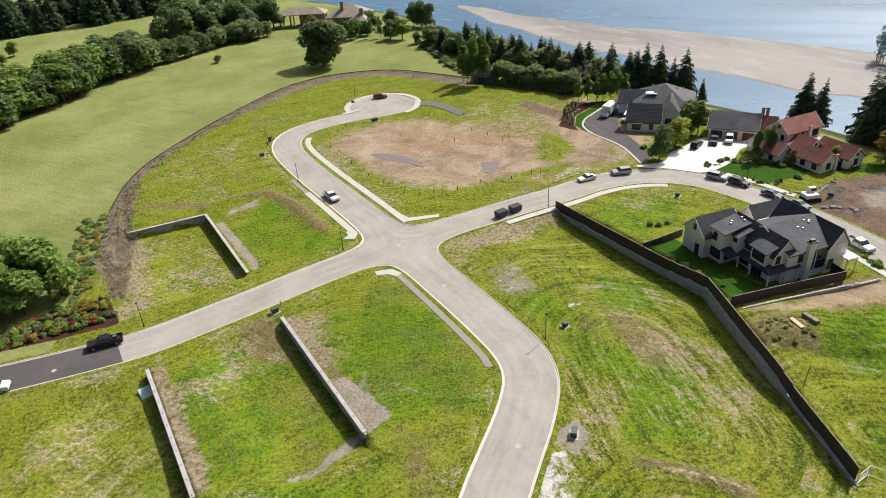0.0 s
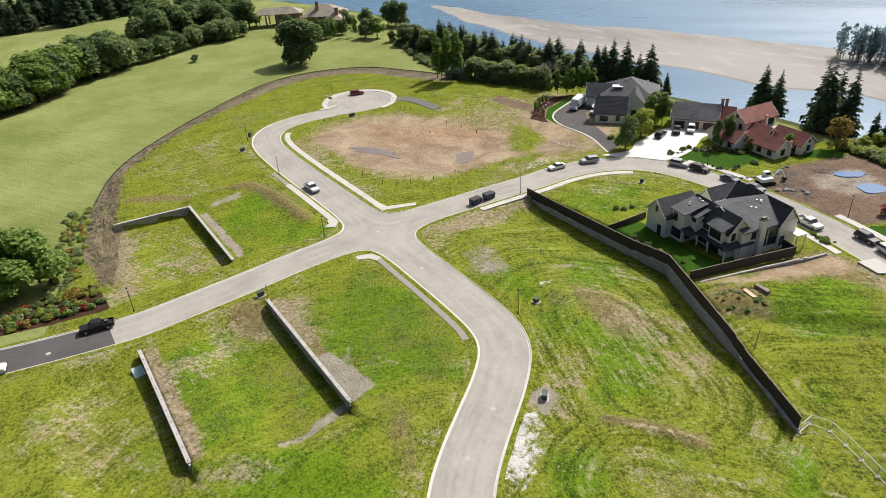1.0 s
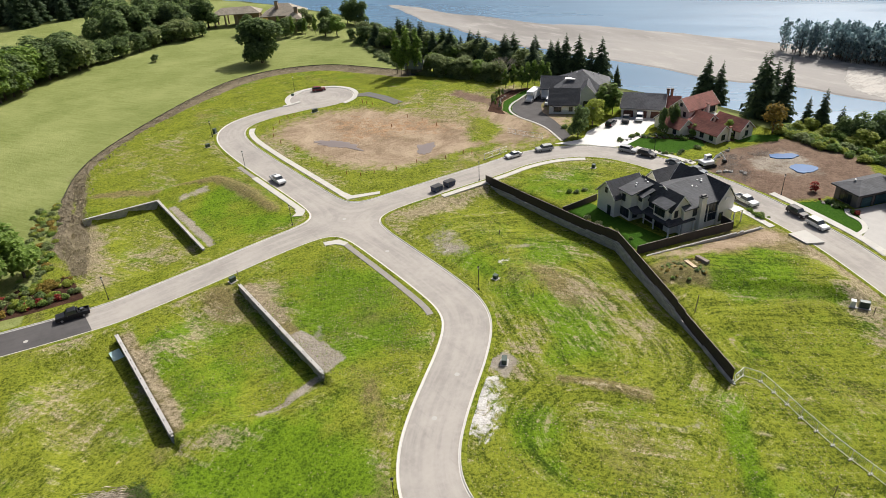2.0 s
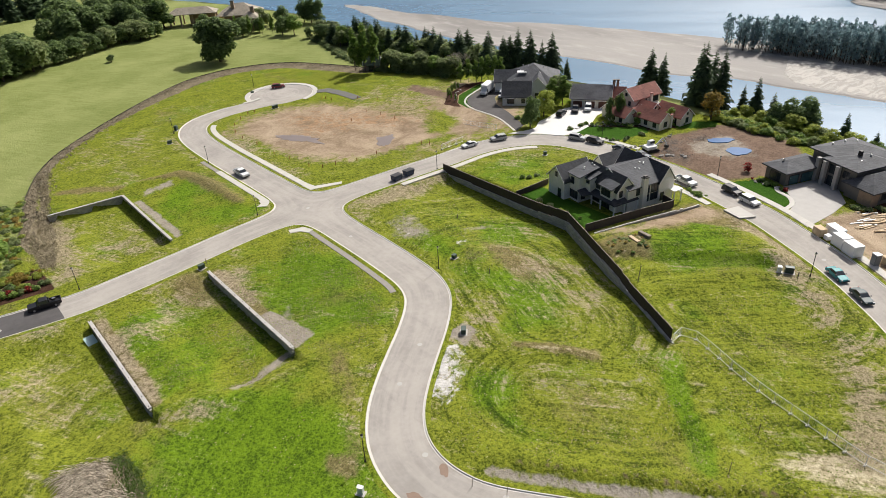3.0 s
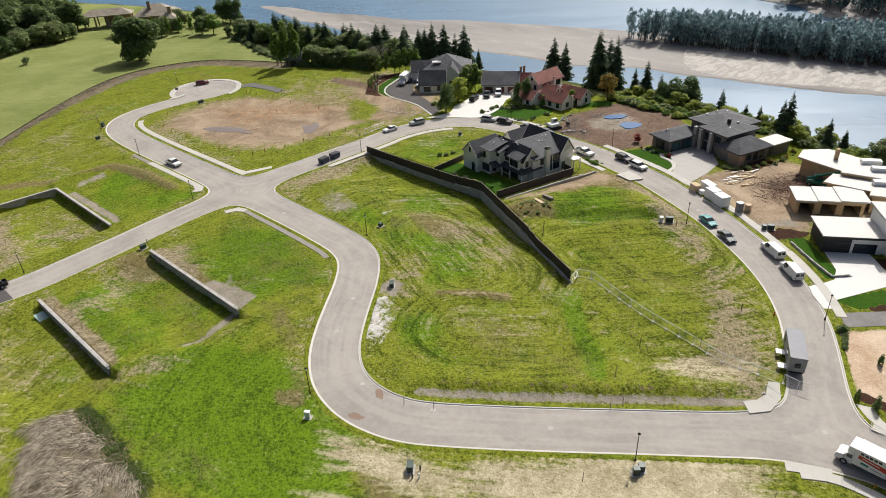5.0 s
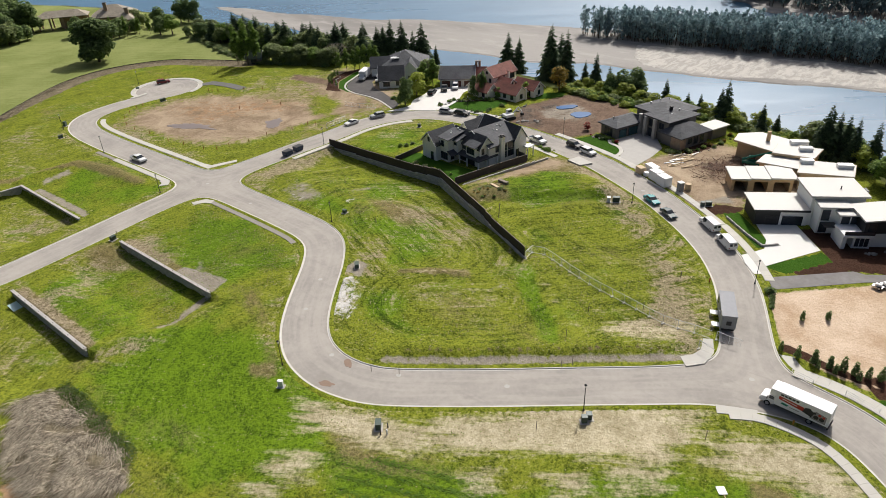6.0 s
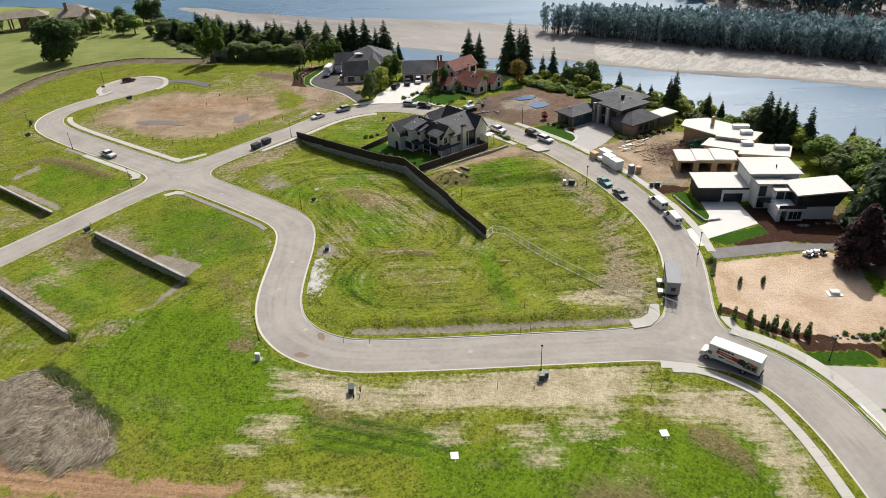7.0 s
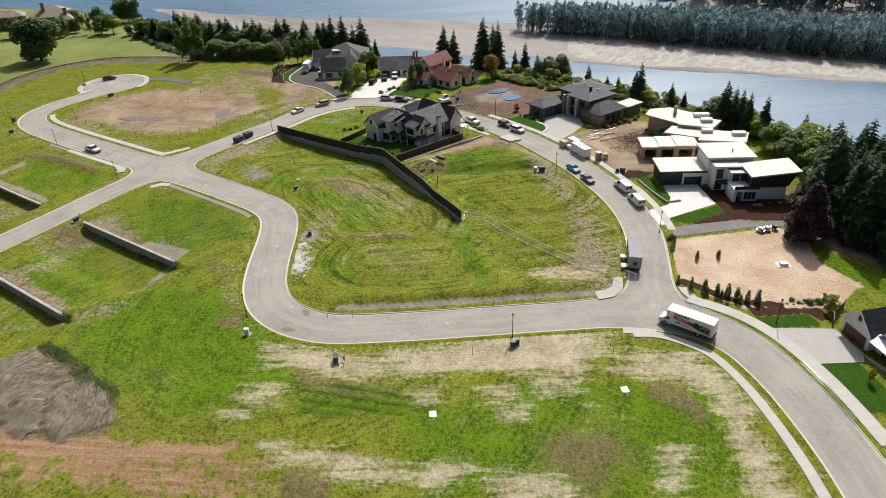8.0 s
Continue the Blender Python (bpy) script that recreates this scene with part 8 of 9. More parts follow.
vehicle("pickup", "pickup_truck", 50.7, 141.2, heading(LINE_1, 50.7, 141) , P_WHITE, "white pickup truck with an open black bed on the road")
vehicle("suv", "car", 97.0, 206.0, -22, P_RED, "dark red car parked in the turning circle")
jeep = vehicle("pickup", "pickup_truck", -4.6, 110.9, heading(LINE_2, -4.6, 110) + 180, P_BLACK, "black pickup truck with a spare wheel on its bed")
shared("rim", WHEEL_BIG[1], shared("spare_tyre", WHEEL_BIG[0], jeep, pose(-1.7, 0, 1.28, 90, 0, 0)))
part("roll_bar", box_bm(-1.0, -0.85, 1.15, -0.9, 0.85, 1.75), DARK_METAL, jeep)
vehicle("sedan", "car", 105.4, 111.4, heading(LINE_2, 105.4, 111) + 180, P_WHITE, "white saloon car on the road")
vehicle("suv", "car", 114.4, 108.9, heading(LINE_2, 114.4, 109) + 180, P_SILVER, "silver estate car on the road")
vehicle("suv", "car", 129.6, 92.8, heading(LINE_2, 129, 93), P_SILVER, "pale silver car parked at the kerb")
vehicle("suv", "car", 130.8, 87.6, heading(LINE_2, 130, 88), P_BLACK, "black car parked at the kerb")
vehicle("sedan", "car", 131.2, 79.2, heading(LINE_2, 131, 79), P_BLUE, "dark blue saloon car parked at the kerb")
vehicle("sedan", "car", 131.2, 72.6, heading(LINE_2, 131, 72), P_BLUE, "slate blue saloon car parked at the kerb")
vehicle("pickup", "pickup_truck", 124.4, 55.6, heading(LINE_2, 124, 55), P_WHITE, "white pickup truck beside the farmhouse")
vehicle("suv", "car", 127.0, 45.2, heading(LINE_2, 126, 45), P_BLACK, "black car parked at the kerb")
vehicle("suv", "car", 124.9, 39.8, heading(LINE_2, 124, 40), P_WHITE, "white off-road car parked at the kerb")
vehicle("sedan", "car", 107.6, 13.8, heading(LINE_2, 107, 14), P_TEAL, "bright teal saloon car parked at the kerb")
vehicle("sedan", "car", 103.4, 8.0, heading(LINE_2, 103, 8), P_DTEAL, "dark teal saloon car parked at the kerb")
vehicle("van", "van", 103.4, -1.2, heading(LINE_2, 103, -1) + 180, P_WHITE, "white panel van parked at the kerb", "panel vans")
vehicle("van", "van", 98.0, -6.6, heading(LINE_2, 98, -6) + 180, P_WHITE, "white panel van parked at the kerb", "panel vans")
vehicle("suv", "car", 141.8, 109.2, 20, P_BLACK, "black off-road car on the white forecourt", z=0.2)
vehicle("pickup", "pickup_truck", 147.6, 108.4, 215, P_BLACK, "black pickup truck before the garage", z=0.2)
vehicle("van", "van", 151.2, 106.4, 215, P_WHITE, "white van before the garage", z=0.2)
vehicle("suv", "car", 147.6, 141.2, 200, P_WHITE, "white car on a dark driveway", z=0.2)
vehicle("van", "van", 143.0, 135.8, 215, P_WHITE, "white van on a dark driveway", z=0.2)
vehicle("van", "van", -22.0, 108.4, heading(LINE_2, -22, 110), P_WHITE, "white van at the kerb")


def bars(root, x0, x1, y, z0, z1, n, material, side):
    """Unreadable writing as plain bars."""
    step = (z1 - z0) / n
    for i in range(n):
        part("marking", box_bm(x0, y, z0 + i * step, x1 - (i % 2) * (x1 - x0) * 0.25, y + 0.012 * side, z0 + i * step + step * 0.55) if side > 0 else box_bm(x0, y - 0.012, z0 + i * step, x1 - (i % 2) * (x1 - x0) * 0.25, y, z0 + i * step + step * 0.55), material, root)


RED_MARK, GREEN_MARK, DARK_MARK, GREY_MARK = worn("red_print", (0.50, 0.045, 0.025), 0.5), worn("green_print", (0.03, 0.22, 0.14), 0.5), worn("dark_print", (0.03, 0.028, 0.028), 0.5, vary=0.5, fine=5), worn("grey_print", (0.30, 0.28, 0.27), 0.5, vary=0.5, fine=4)


def box_truck(x, y, rz, L, label, marks=True, z=0.02):
    """A cab and a long box body."""
    root = thing("box_truck", pose(x, y, z, 0, 0, rz), label, "truck")
    h = L / 2
    bm = bmesh.new()
    bm_profile(bm, [(h - 2.1, 0.5), (h - 0.05, 0.45), (h, 0.8), (h - 0.1, 1.25), (h - 0.95, 1.45), (h - 1.45, 2.15), (h - 2.1, 2.2)], 1.05, 0.98)
    bmesh.ops.bevel(bm, geom=list(bm.edges), offset=0.05, segments=1, affect="EDGES")
    part("cab", bm, P_WHITE, root)
    bm = bmesh.new()
    bm_profile(bm, [(h - 0.97, 1.42), (h - 1.4, 2.06), (h - 1.46, 2.05), (h - 1.04, 1.42)], 0.95, 0.85)
    part("windscreen", bm, GLASS, root, "dark windscreen")
    for s in (-1, 1):
        part("side_window", box_bm(h - 1.95, s * 1.03 - 0.02, 1.4, h - 1.3, s * 1.03 + 0.02, 1.95), GLASS, root)
        part("mirror", box_bm(h - 1.15, s * 1.3 - 0.1, 1.4, h - 1.05, s * 1.3 + 0.1, 1.85), PLASTIC_BLACK, root)
        part("headlight", box_bm(h - 0.08, s * 0.8 - 0.16, 0.75, h + 0.02, s * 0.8 + 0.16, 0.95), LAMP_GLASS, root)
    box = part("box_body", box_bm(-h, -1.22, 0.85, h - 2.12, 1.22, 3.45, bevel=0.05), WHITE_PLASTIC, root, "white box body")
    part("box_over_cab", box_bm(h - 2.117, -1.18, 2.32, h - 1.3, 1.18, 3.4, bevel=0.05), WHITE_PLASTIC, root)
    part("chassis", box_bm(-h + 0.2, -0.9, 0.5, h - 2.2, 0.9, 0.846), DARK_METAL, root)
    part("rear_bumper", box_bm(-h - 0.15, -1.1, 0.45, -h + 0.1, 1.1, 0.7), DARK_METAL, root)
    wheels(root, (-h + 2.4, h - 1.2), 0.98, True)
    if marks:
        for s in (-1, 1):
            y0 = 1.22 * s
            a, b = (y0, y0 + 0.012) if s > 0 else (y0 - 0.012, y0)
            f, e = h - 2.5, -h + 0.4
            def mark(pts, z_off, material, name="marking", label=""):
                bm = bmesh.new()
                lo, hi = y0 - 0.004 * s, y0 + (0.008 + z_off) * s
                va, vb = [[bm.verts.new((x, yy, z)) for x, z in pts] for yy in (lo, hi)]
                bm.faces.new(va)
                bm.faces.new(vb[::-1])
                for k in range(len(pts)):
                    q = (k + 1) % len(pts)
                    bm.faces.new((va[k], va[q], vb[q], vb[k]))
                bmesh.ops.recalc_face_normals(bm, faces=bm.faces)
                part(name, bm, material, box, label)

            mark([(f - 0.1, 2.15), (f - 3.9, 1.75), (f - 3.5, 2.5), (f - 0.1, 2.75)], 0.0, RED_MARK, "red_stripe", "slanting red printed stripe")
            for k in range(5):
                xa = f - 0.25 - k * 0.52
                mark([(xa, 2.88), (xa - 0.40, 2.85), (xa - 0.40, 3.16), (xa, 3.19)], 0.0, DARK_MARK)
            mark([(f - 0.6, 2.36), (f - 2.6, 2.18), (f - 2.6, 2.30), (f - 0.6, 2.48)], 0.004, WHITE_PLASTIC)
            mark([(f - 0.5, 1.45), (f - 1.4, 1.42), (f - 1.5, 1.72), (f - 0.6, 1.8)], 0.0, GREEN_MARK)
            mark([(f - 1.7, 1.42), (f - 3.0, 1.38), (f - 3.0, 1.5), (f - 1.7, 1.54)], 0.0, GREY_MARK)
            mark([(f - 3.4, 1.75), (f - 4.6, 1.45), (f - 4.9, 2.3), (f - 4.2, 2.8), (f - 3.6, 2.6)], 0.002, DARK_MARK, "picture_panel", "dark printed picture")
            mark([(f - 4.4, 1.3), (e, 1.15), (e, 2.45), (f - 5.0, 2.75), (f - 4.7, 2.0)], 0.0, GREY_MARK, "picture_panel", "grey printed picture")
            for k, (cx, cz, r, mm) in enumerate(((f - 5.2, 1.75, 0.34, DARK_MARK), (e + 0.55, 1.75, 0.34, DARK_MARK), (f - 5.6, 2.3, 0.22, RED_MARK), (e + 0.35, 2.2, 0.2, RED_MARK), (f - 4.9, 2.35, 0.2, DARK_MARK))):
                mark([(cx + r * math.cos(q * 0.7), cz + r * math.sin(q * 0.7)) for q in range(9)], 0.006, mm)
    return root


box_truck(56.5, -31.0, 86, 9.4, "white rental box truck with red stripe and dark pictures")
box_truck(142.2, 142.6, 205, 7.4, "small white box truck on a dark driveway", False, 0.2)

# site office trailer
tr = thing("office_trailer", pose(72.7, -15.4, 0.02, 0, 0, 24), "long grey site office trailer parked at the kerb", "trailer")
TRAILER = boards("grey_panel", (0.30, 0.31, 0.32), 0.4, "XY", 0.5)
part("body", box_bm(-3.8, -1.2, 0.75, 3.8, 1.2, 3.3, bevel=0.06), TRAILER, tr)
part("roof", box_bm(-3.85, -1.25, 3.304, 3.85, 1.25, 3.4), worn("trailer_roof", (0.26, 0.265, 0.28), 0.7), tr)
part("end_panel", box_bm(-3.95, -0.4, 1.6, -3.803, 0.4, 2.3), DARK_TRIM, tr, "dark air conditioner")
for xx in (-1.0, 2.6):
    part("side_window", box_bm(xx - 0.5, -1.26, 1.8, xx + 0.5, -1.203, 2.6), GLASS, tr)
    part("side_window", box_bm(xx - 0.5, 1.203, 1.8, xx + 0.5, 1.26, 2.6), GLASS, tr)
for xx in (-2.8, 0.7):
    st = part("step_platform", box_bm(xx - 0.6, 1.22, 0.72, xx + 0.6, 2.5, 0.86), WHITE_PLASTIC, tr, "white step platform")
    part("step_leg", box_bm(xx - 0.55, 2.35, 0, xx - 0.45, 2.45, 0.717), METAL, st)
    part("step_leg", box_bm(xx + 0.45, 2.35, 0, xx + 0.55, 2.45, 0.717), METAL, st)
part("chassis", box_bm(-3.7, -1.0, 0.4, 3.7, 1.0, 0.746), DARK_METAL, tr)
wheels(tr, (-0.6, 0.5), 0.95)


# ---- street lamps ----
def lamp_post(x, y, h=5.0, rz=0, label="black post-top street lamp"):
    root = thing("street_lamp", pose(x, y, 0.12, 0, 0, rz), label, "street lamp", "street lamps")
    bm = bmesh.new()
    bm_tube(bm, (0, 0, 0.3), (0, 0, h - 0.5), 0.075, 0.05, 8)
    part("pole", bm, DARK_METAL, root)
    bm = bmesh.new()
    bm_tube(bm, (0, 0, -0.15), (0, 0, 0.3), 0.2, 0.12, 10)
    part("base", bm, DARK_METAL, root)
    bm = bmesh.new()
    bm_tube(bm, (0, 0, h - 0.5), (0, 0, h - 0.1), 0.1, 0.2, 8)
    head = part("lantern", bm, LAMP_GLASS, root, "pale glass lantern")
    bm = bmesh.new()
    bm_tube(bm, (0, 0, h - 0.098), (0, 0, h + 0.12), 0.24, 0.04, 8)
    part("lantern_cap", bm, DARK_METAL, head)
    return root


for x, y in ((57.4, 68.2), (42.6, 116.3), (47.8, 155.7), (50.2, 187.0), (2.0, 112.7), (88.9, 105.9), (18.3, 37.6), (90.8, 213.2), (104.4, 17.2), (133.4, 52.4), (86.9, -15.9), (66.0, -43.6), (38.6, -6.8), (134.6, 88.2)):
    lamp_post(x, y, 5.0)


# ---- street furniture and small things ----
def post(name, x, y, h, r, material, label, category, group="", lean=0.0):
    bm = bmesh.new()
    bm_tube(bm, (0, 0, -0.3), (lean, 0, h), r, r, 7)
    return solid(name, bm, material, label, category, group, m=pose(x, y, height_at(x, y)))


RUST = worn("rusty_orange", (0.30, 0.11, 0.035), 0.8, vary=0.4)
WOOD_GREY = worn("grey_wood", (0.24, 0.20, 0.16), 0.9, vary=0.3)
for x, y in ((64.2, 173.2), (63.3, 166.3), (64.0, 158.4), (63.9, 147.8), (65.0, 141.1), (66.2, 132.6), (68.4, 129.2), (72.0, 128.4), (77.2, 125.8), (83.9, 126.0), (91.3, 123.1), (97.2, 122.7), (98.6, 120.7), (105.2, 145.8), (104.5, 152.3),
             (103.1, 158.4), (94.7, 154.6), (102.0, 177.6), (100.6, 181.5), (101.4, 180.4), (75, 186.5), (77.4, 186.2), (71, 183.5), (66.8, 179), (109, 172), (113, 166)):
    ob = post("marker_stake", x, y, 1.0, 0.1, RUST, "short rust-orange marker stake in bare ground", "stake", "marker stakes", 0.06)
for x, y in ((26.0, 24.7), (28.2, 20.6), (44.6, 0.6), (46.4, -0.4), (66.8, -3.0), (51, 3.5), (60.6, 4.5), (43.5, -23), (31.0, -3.4)):
    post("wooden_stake", x, y, 1.8, 0.05, WOOD_GREY, "thin dark wooden stake in rough grass", "stake", "wooden stakes", 0.12)
for x, y in ((102.6, 18.6), (81.2, -4.0), (24.6, 104.0), (63.4, 60), (75.5, 83)):
    post("utility_post", x, y, 1.1, 0.09, WOOD_GREY, "short weathered utility post", "post", "utility posts")


post("utility_post", 79.8, 37.6, 3.4, 0.07, WOOD_GREY, "tall thin weathered post beside the fence", "post", "utility posts", 0.5)


def cabinet(x, y, rz, w, d, h, material, label):
    root = thing("utility_cabinet", pose(x, y, height_at(x, y), 0, 0, rz), label, "utility box")
    part("cabinet_body", box_bm(-w / 2, -d / 2, -0.1, w / 2, d / 2, h, bevel=0.04), material, root)
    part("cabinet_lid", box_bm(-w / 2 - 0.03, -d / 2 - 0.03, h + 0.003, w / 2 + 0.03, d / 2 + 0.03, h + 0.07), material, root)
    part("plinth", box_bm(-w / 2 - 0.25, -d / 2 - 0.25, -0.15, w / 2 + 0.25, d / 2 + 0.25, 0.05), CONCRETE_OLD, root)
    return root


GREEN_BOX = worn("green_enamel", (0.045, 0.075, 0.06), 0.5, vary=0.2)
for x, y, rz, w, h in ((17.8, 15.1, 40, 1.3, 1.1), (37.6, -8.2, 40, 0.8, 1.0), (36.6, -8.0, 40, 0.72, 1.1), (47.0, 49.4, 45, 1.3, 0.9), (46.0, 179.4, 10, 1.2, 1.0), (52.0, 189.6, 40, 1.1, 1.5), (23.0, 102.6, 10, 1.2, 0.9), (102.8, 20.4, -60, 1.5, 1.2),
                       (14.8, 33.6, 30, 0.5, 1.2), (62.2, 69.0, 10, 0.8, 0.8), (84.5, 185.3, 5, 1.8, 1.0), (101.8, 21.8, -60, 0.7, 1.1), (87.4, 207.8, 10, 0.9, 0.8), (112.9, 2.6, -60, 1.3, 1.0), (111.8, 3.6, -60, 0.8, 1.1), (115, 91.8, 20, 0.8, 0.9)):
    cabinet(x, y, rz, w, 0.8, h, GREEN_BOX if w > 0.7 else WHITE_PLASTIC, "green utility cabinet on a concrete plinth" if w > 0.7 else "small white utility cabinet")
for k, (x, y) in enumerate(((17.0, 13.9), (17.6, 13.2), (18.6, 14.0))):
    post("bollard", x, y, 0.9, 0.12, WHITE_PLASTIC if k == 1 else PLASTIC_BLACK, "short bollard beside a utility cabinet", "bollard", "bollards")


def dumpster(x, y, rz):
    root = thing("dumpster", pose(x, y, 0.02, 0, 0, rz), "dark blue steel dumpster on the road", "dumpster", "dumpsters")
    bm = bmesh.new()
    bm_profile(bm, [(-1.25, 0.15), (1.1, 0.15), (1.35, 1.25), (-1.35, 1.45)], 0.85)
    part("bin", bm, paint("navy_paint", (0.012, 0.03, 0.075)), root)
    part("lid", box_bm(-1.4, -0.87, 1.46, -0.05, 0.87, 1.52), PLASTIC_BLACK, root)
    part("lid", box_bm(0.0, -0.87, 1.38, 1.36, 0.87, 1.44), PLASTIC_BLACK, root)
    for xx in (-0.8, 0.0, 0.8):
        part("rib", box_bm(xx - 0.05, -0.92, 0.2, xx + 0.05, 0.92, 1.2), DARK_METAL, root)
    return root


dumpster(77.6, 108.4, 8)
dumpster(81.6, 108.6, 5)


def hydrant(x, y, colour, label):
    root = thing("fire_hydrant", pose(x, y, 0.12), label, "fire hydrant")
    bm = bmesh.new()
    bm_tube(bm, (0, 0, -0.1), (0, 0, 0.6), 0.13, 0.12, 10)
    part("barrel", bm, colour, root)
    bm = bmesh.new()
    bm_tube(bm, (0, 0, 0.602), (0, 0, 0.8), 0.16, 0.05, 10)
    part("bonnet", bm, colour, root)
    bm = bmesh.new()
    bm_tube(bm, (-0.26, 0, 0.45), (0.26, 0, 0.45), 0.07, 0.07, 8)
    part("nozzle", bm, colour, root)


hydrant(53.8, -31.6, worn("yellow_enamel", (0.55, 0.26, 0.02), 0.5), "yellow fire hydrant on a grass strip")
hydrant(82.6, -9.0, worn("red_enamel", (0.5, 0.05, 0.02), 0.5), "red fire hydrant beside the kerb")


def mesh_fence(pts, h, label, feet=True, step=2.6):
    """Temporary fencing: tube frames with wire mesh on feet."""
    root = thing("site_fence", Matrix.Translation((*pts[0], 0)), label, "fence")
    o = Vector(pts[0])
    line = resample(np.array(pts, float), step)
    for i in range(len(line) - 1):
        a, b = Vector(line[i]) - o, Vector(line[i + 1]) - o
        za, zb = height_at(*line[i]), height_at(*line[i + 1])
        A, B = Vector((a.x, a.y, za)), Vector((b.x, b.y, zb))
        up = Vector((0, 0, 1))
        bm = bmesh.new()
        r = 0.05
        bm_tube(bm, A + up * 0.12, A + up * h, r, r, 5)
        bm_tube(bm, A * 0.98 + B * 0.02 + up * h, B + up * h, r, r, 5)
        bm_tube(bm, A * 0.98 + B * 0.02 + up * 0.15, B + up * 0.15, r, r, 5)
        pan = part("panel_frame", bm, RAIL, root)
        bm = bmesh.new()
        for k in range(1, 9):
            bm_tube(bm, A.lerp(B, k / 9) + up * 0.15, A.lerp(B, k / 9) + up * h, 0.006, 0.006, 3, False)
        for k in range(1, 6):
            bm_tube(bm, A + up * (0.15 + (h - 0.15) * k / 6), B + up * (0.15 + (h - 0.15) * k / 6), 0.006, 0.006, 3, False)
        part("wire_mesh", bm, METAL, pan)
        if feet:
            d = (B - A).normalized()
            w = Vector((-d.y, d.x, 0)) * 0.35
            part("foot", foot_bm(A, w, d), CONCRETE, root, "pale block foot")
    return root


def foot_bm(A, w, d):
    bm = bmesh.new()
    c = [A - w - d * 0.13, A + w - d * 0.13, A + w + d * 0.13, A - w + d * 0.13]
    bm_prism(bm, [(v.x, v.y) for v in c][::-1], A.z - 0.05, A.z + 0.16)
    bmesh.ops.recalc_face_normals(bm, faces=bm.faces)
    return bm


mesh_fence([(69.8, 23.8), (71.6, 24.4), (73.2, 22.0), (71.6, 17.4), (70.2, 14.0), (68.2, 7.5), (66.7, 0.5), (65.6, -5.0), (65.0, -9.0), (65.6, -13.0), (65.8, -15.4)], 1.75, "long temporary mesh fence across rough grass")
mesh_fence([(62.2, -14.8), (61.6, -17.4)], 1.8, "temporary mesh fence panel at the corner", step=1.6)
mesh_fence([(66.2, -16.2), (66.6, -20.2)], 1.8, "temporary mesh gate panel across the road's edge", step=2.0)
mesh_fence([(98.5, 115.2), (106.5, 115.2)], 1.6, "leaning temporary fence beside the road")
mesh_fence([(120.2, 115.6), (117.4, 122), (116.4, 126)], 1.4, "temporary mesh fence in bare ground")


def railing(pts, h, label):
    root = thing("railing", Matrix.Translation((*pts[0], 0)), label, "railing")
    o = Vector(pts[0])
    line = resample(np.array(pts, float), 1.8)
    for i in range(len(line)):
        p = Vector(line[i]) - o
        bm = bmesh.new()
        bm_tube(bm, (p.x, p.y, 0), (p.x, p.y, h), 0.04, 0.04, 6)
        part("post", bm, METAL, root)
        if i < len(line) - 1:
            q = Vector(line[i + 1]) - o
            for k in (0.35, 0.68, 1.0):
                bm = bmesh.new()
                bm_tube(bm, (p.x, p.y, h * k), (q.x, q.y, h * k), 0.03, 0.03, 5)
                part("rail", bm, METAL, root)


railing([(64.6, -28.4), (64.0, -31.6)], 1.1, "grey metal railing beside the pavement")
railing([(64.4, -36.0), (62.9, -40.6)], 1.1, "grey metal railing beside the pavement")
railing([(56.8, -49.0), (52.6, -53.4), (47.6, -57.6)], 1.1, "grey metal railing beside the pavement")

# boxes and materials at the building site
def crate(x, y, rz, w, d, h, material, label, name="wrapped_crate"):
    root = thing(name, pose(x, y, height_at(x, y), 0, 0, rz), label, "crate", "site materials")
    part("box", box_bm(-w / 2, -d / 2, 0.16, w / 2, d / 2, h, bevel=0.05), material, root)
    part("pallet", box_bm(-w / 2 + 0.05, -d / 2 + 0.05, -0.05, w / 2 - 0.05, d / 2 - 0.05, 0.157), TIMBER, root)


eh = heading(LINE_2, 116, 15)
crate(117.4, 15.2, eh, 3.0, 2.3, 2.5, WHITE_PLASTIC, "large white wrapped load on the kerb")
crate(119.2, 18.0, eh, 3.0, 2.3, 2.5, WHITE_PLASTIC, "large white wrapped load on the kerb")
crate(122.2, 20.4, eh, 3.6, 2.0, 2.2, WHITE_PLASTIC, "white wrapped load behind the kerb")
crate(120.9, 22.9, eh, 2.2, 1.6, 1.7, TIMBER, "stack of pale timber at the kerb", "timber_stack")
crate(120.0, 20.8, eh, 1.2, 1.2, 1.1, WHITE_PLASTIC, "small white wrapped load at the kerb")
loo = thing("portable_toilet", pose(116.6, 10.8, 0.1, 0, 0, eh), "grey portable toilet with a white roof", "portable toilet")
part("cabin", box_bm(-0.6, -0.6, 0, 0.6, 0.6, 2.15, bevel=0.04), worn("grey_plastic", (0.20, 0.20, 0.21), 0.5), loo)
part("roof", box_bm(-0.65, -0.65, 2.154, 0.65, 0.65, 2.35, bevel=0.05), WHITE_PLASTIC, loo)
part("door", box_bm(-0.42, -0.64, 0.1, 0.42, -0.603, 1.95), worn("grey_plastic_door", (0.26, 0.26, 0.27), 0.5), loo)
bm = bmesh.new()
bm_tube(bm, (0, 0, -0.05), (0, 0, 1.5), 0.75, 0.7, 12)
solid("spool", bm, TIMBER, "round wooden bin beside a portable toilet", "spool", m=pose(118.4, 9.6, 0.1))
rng = random.Random(21)
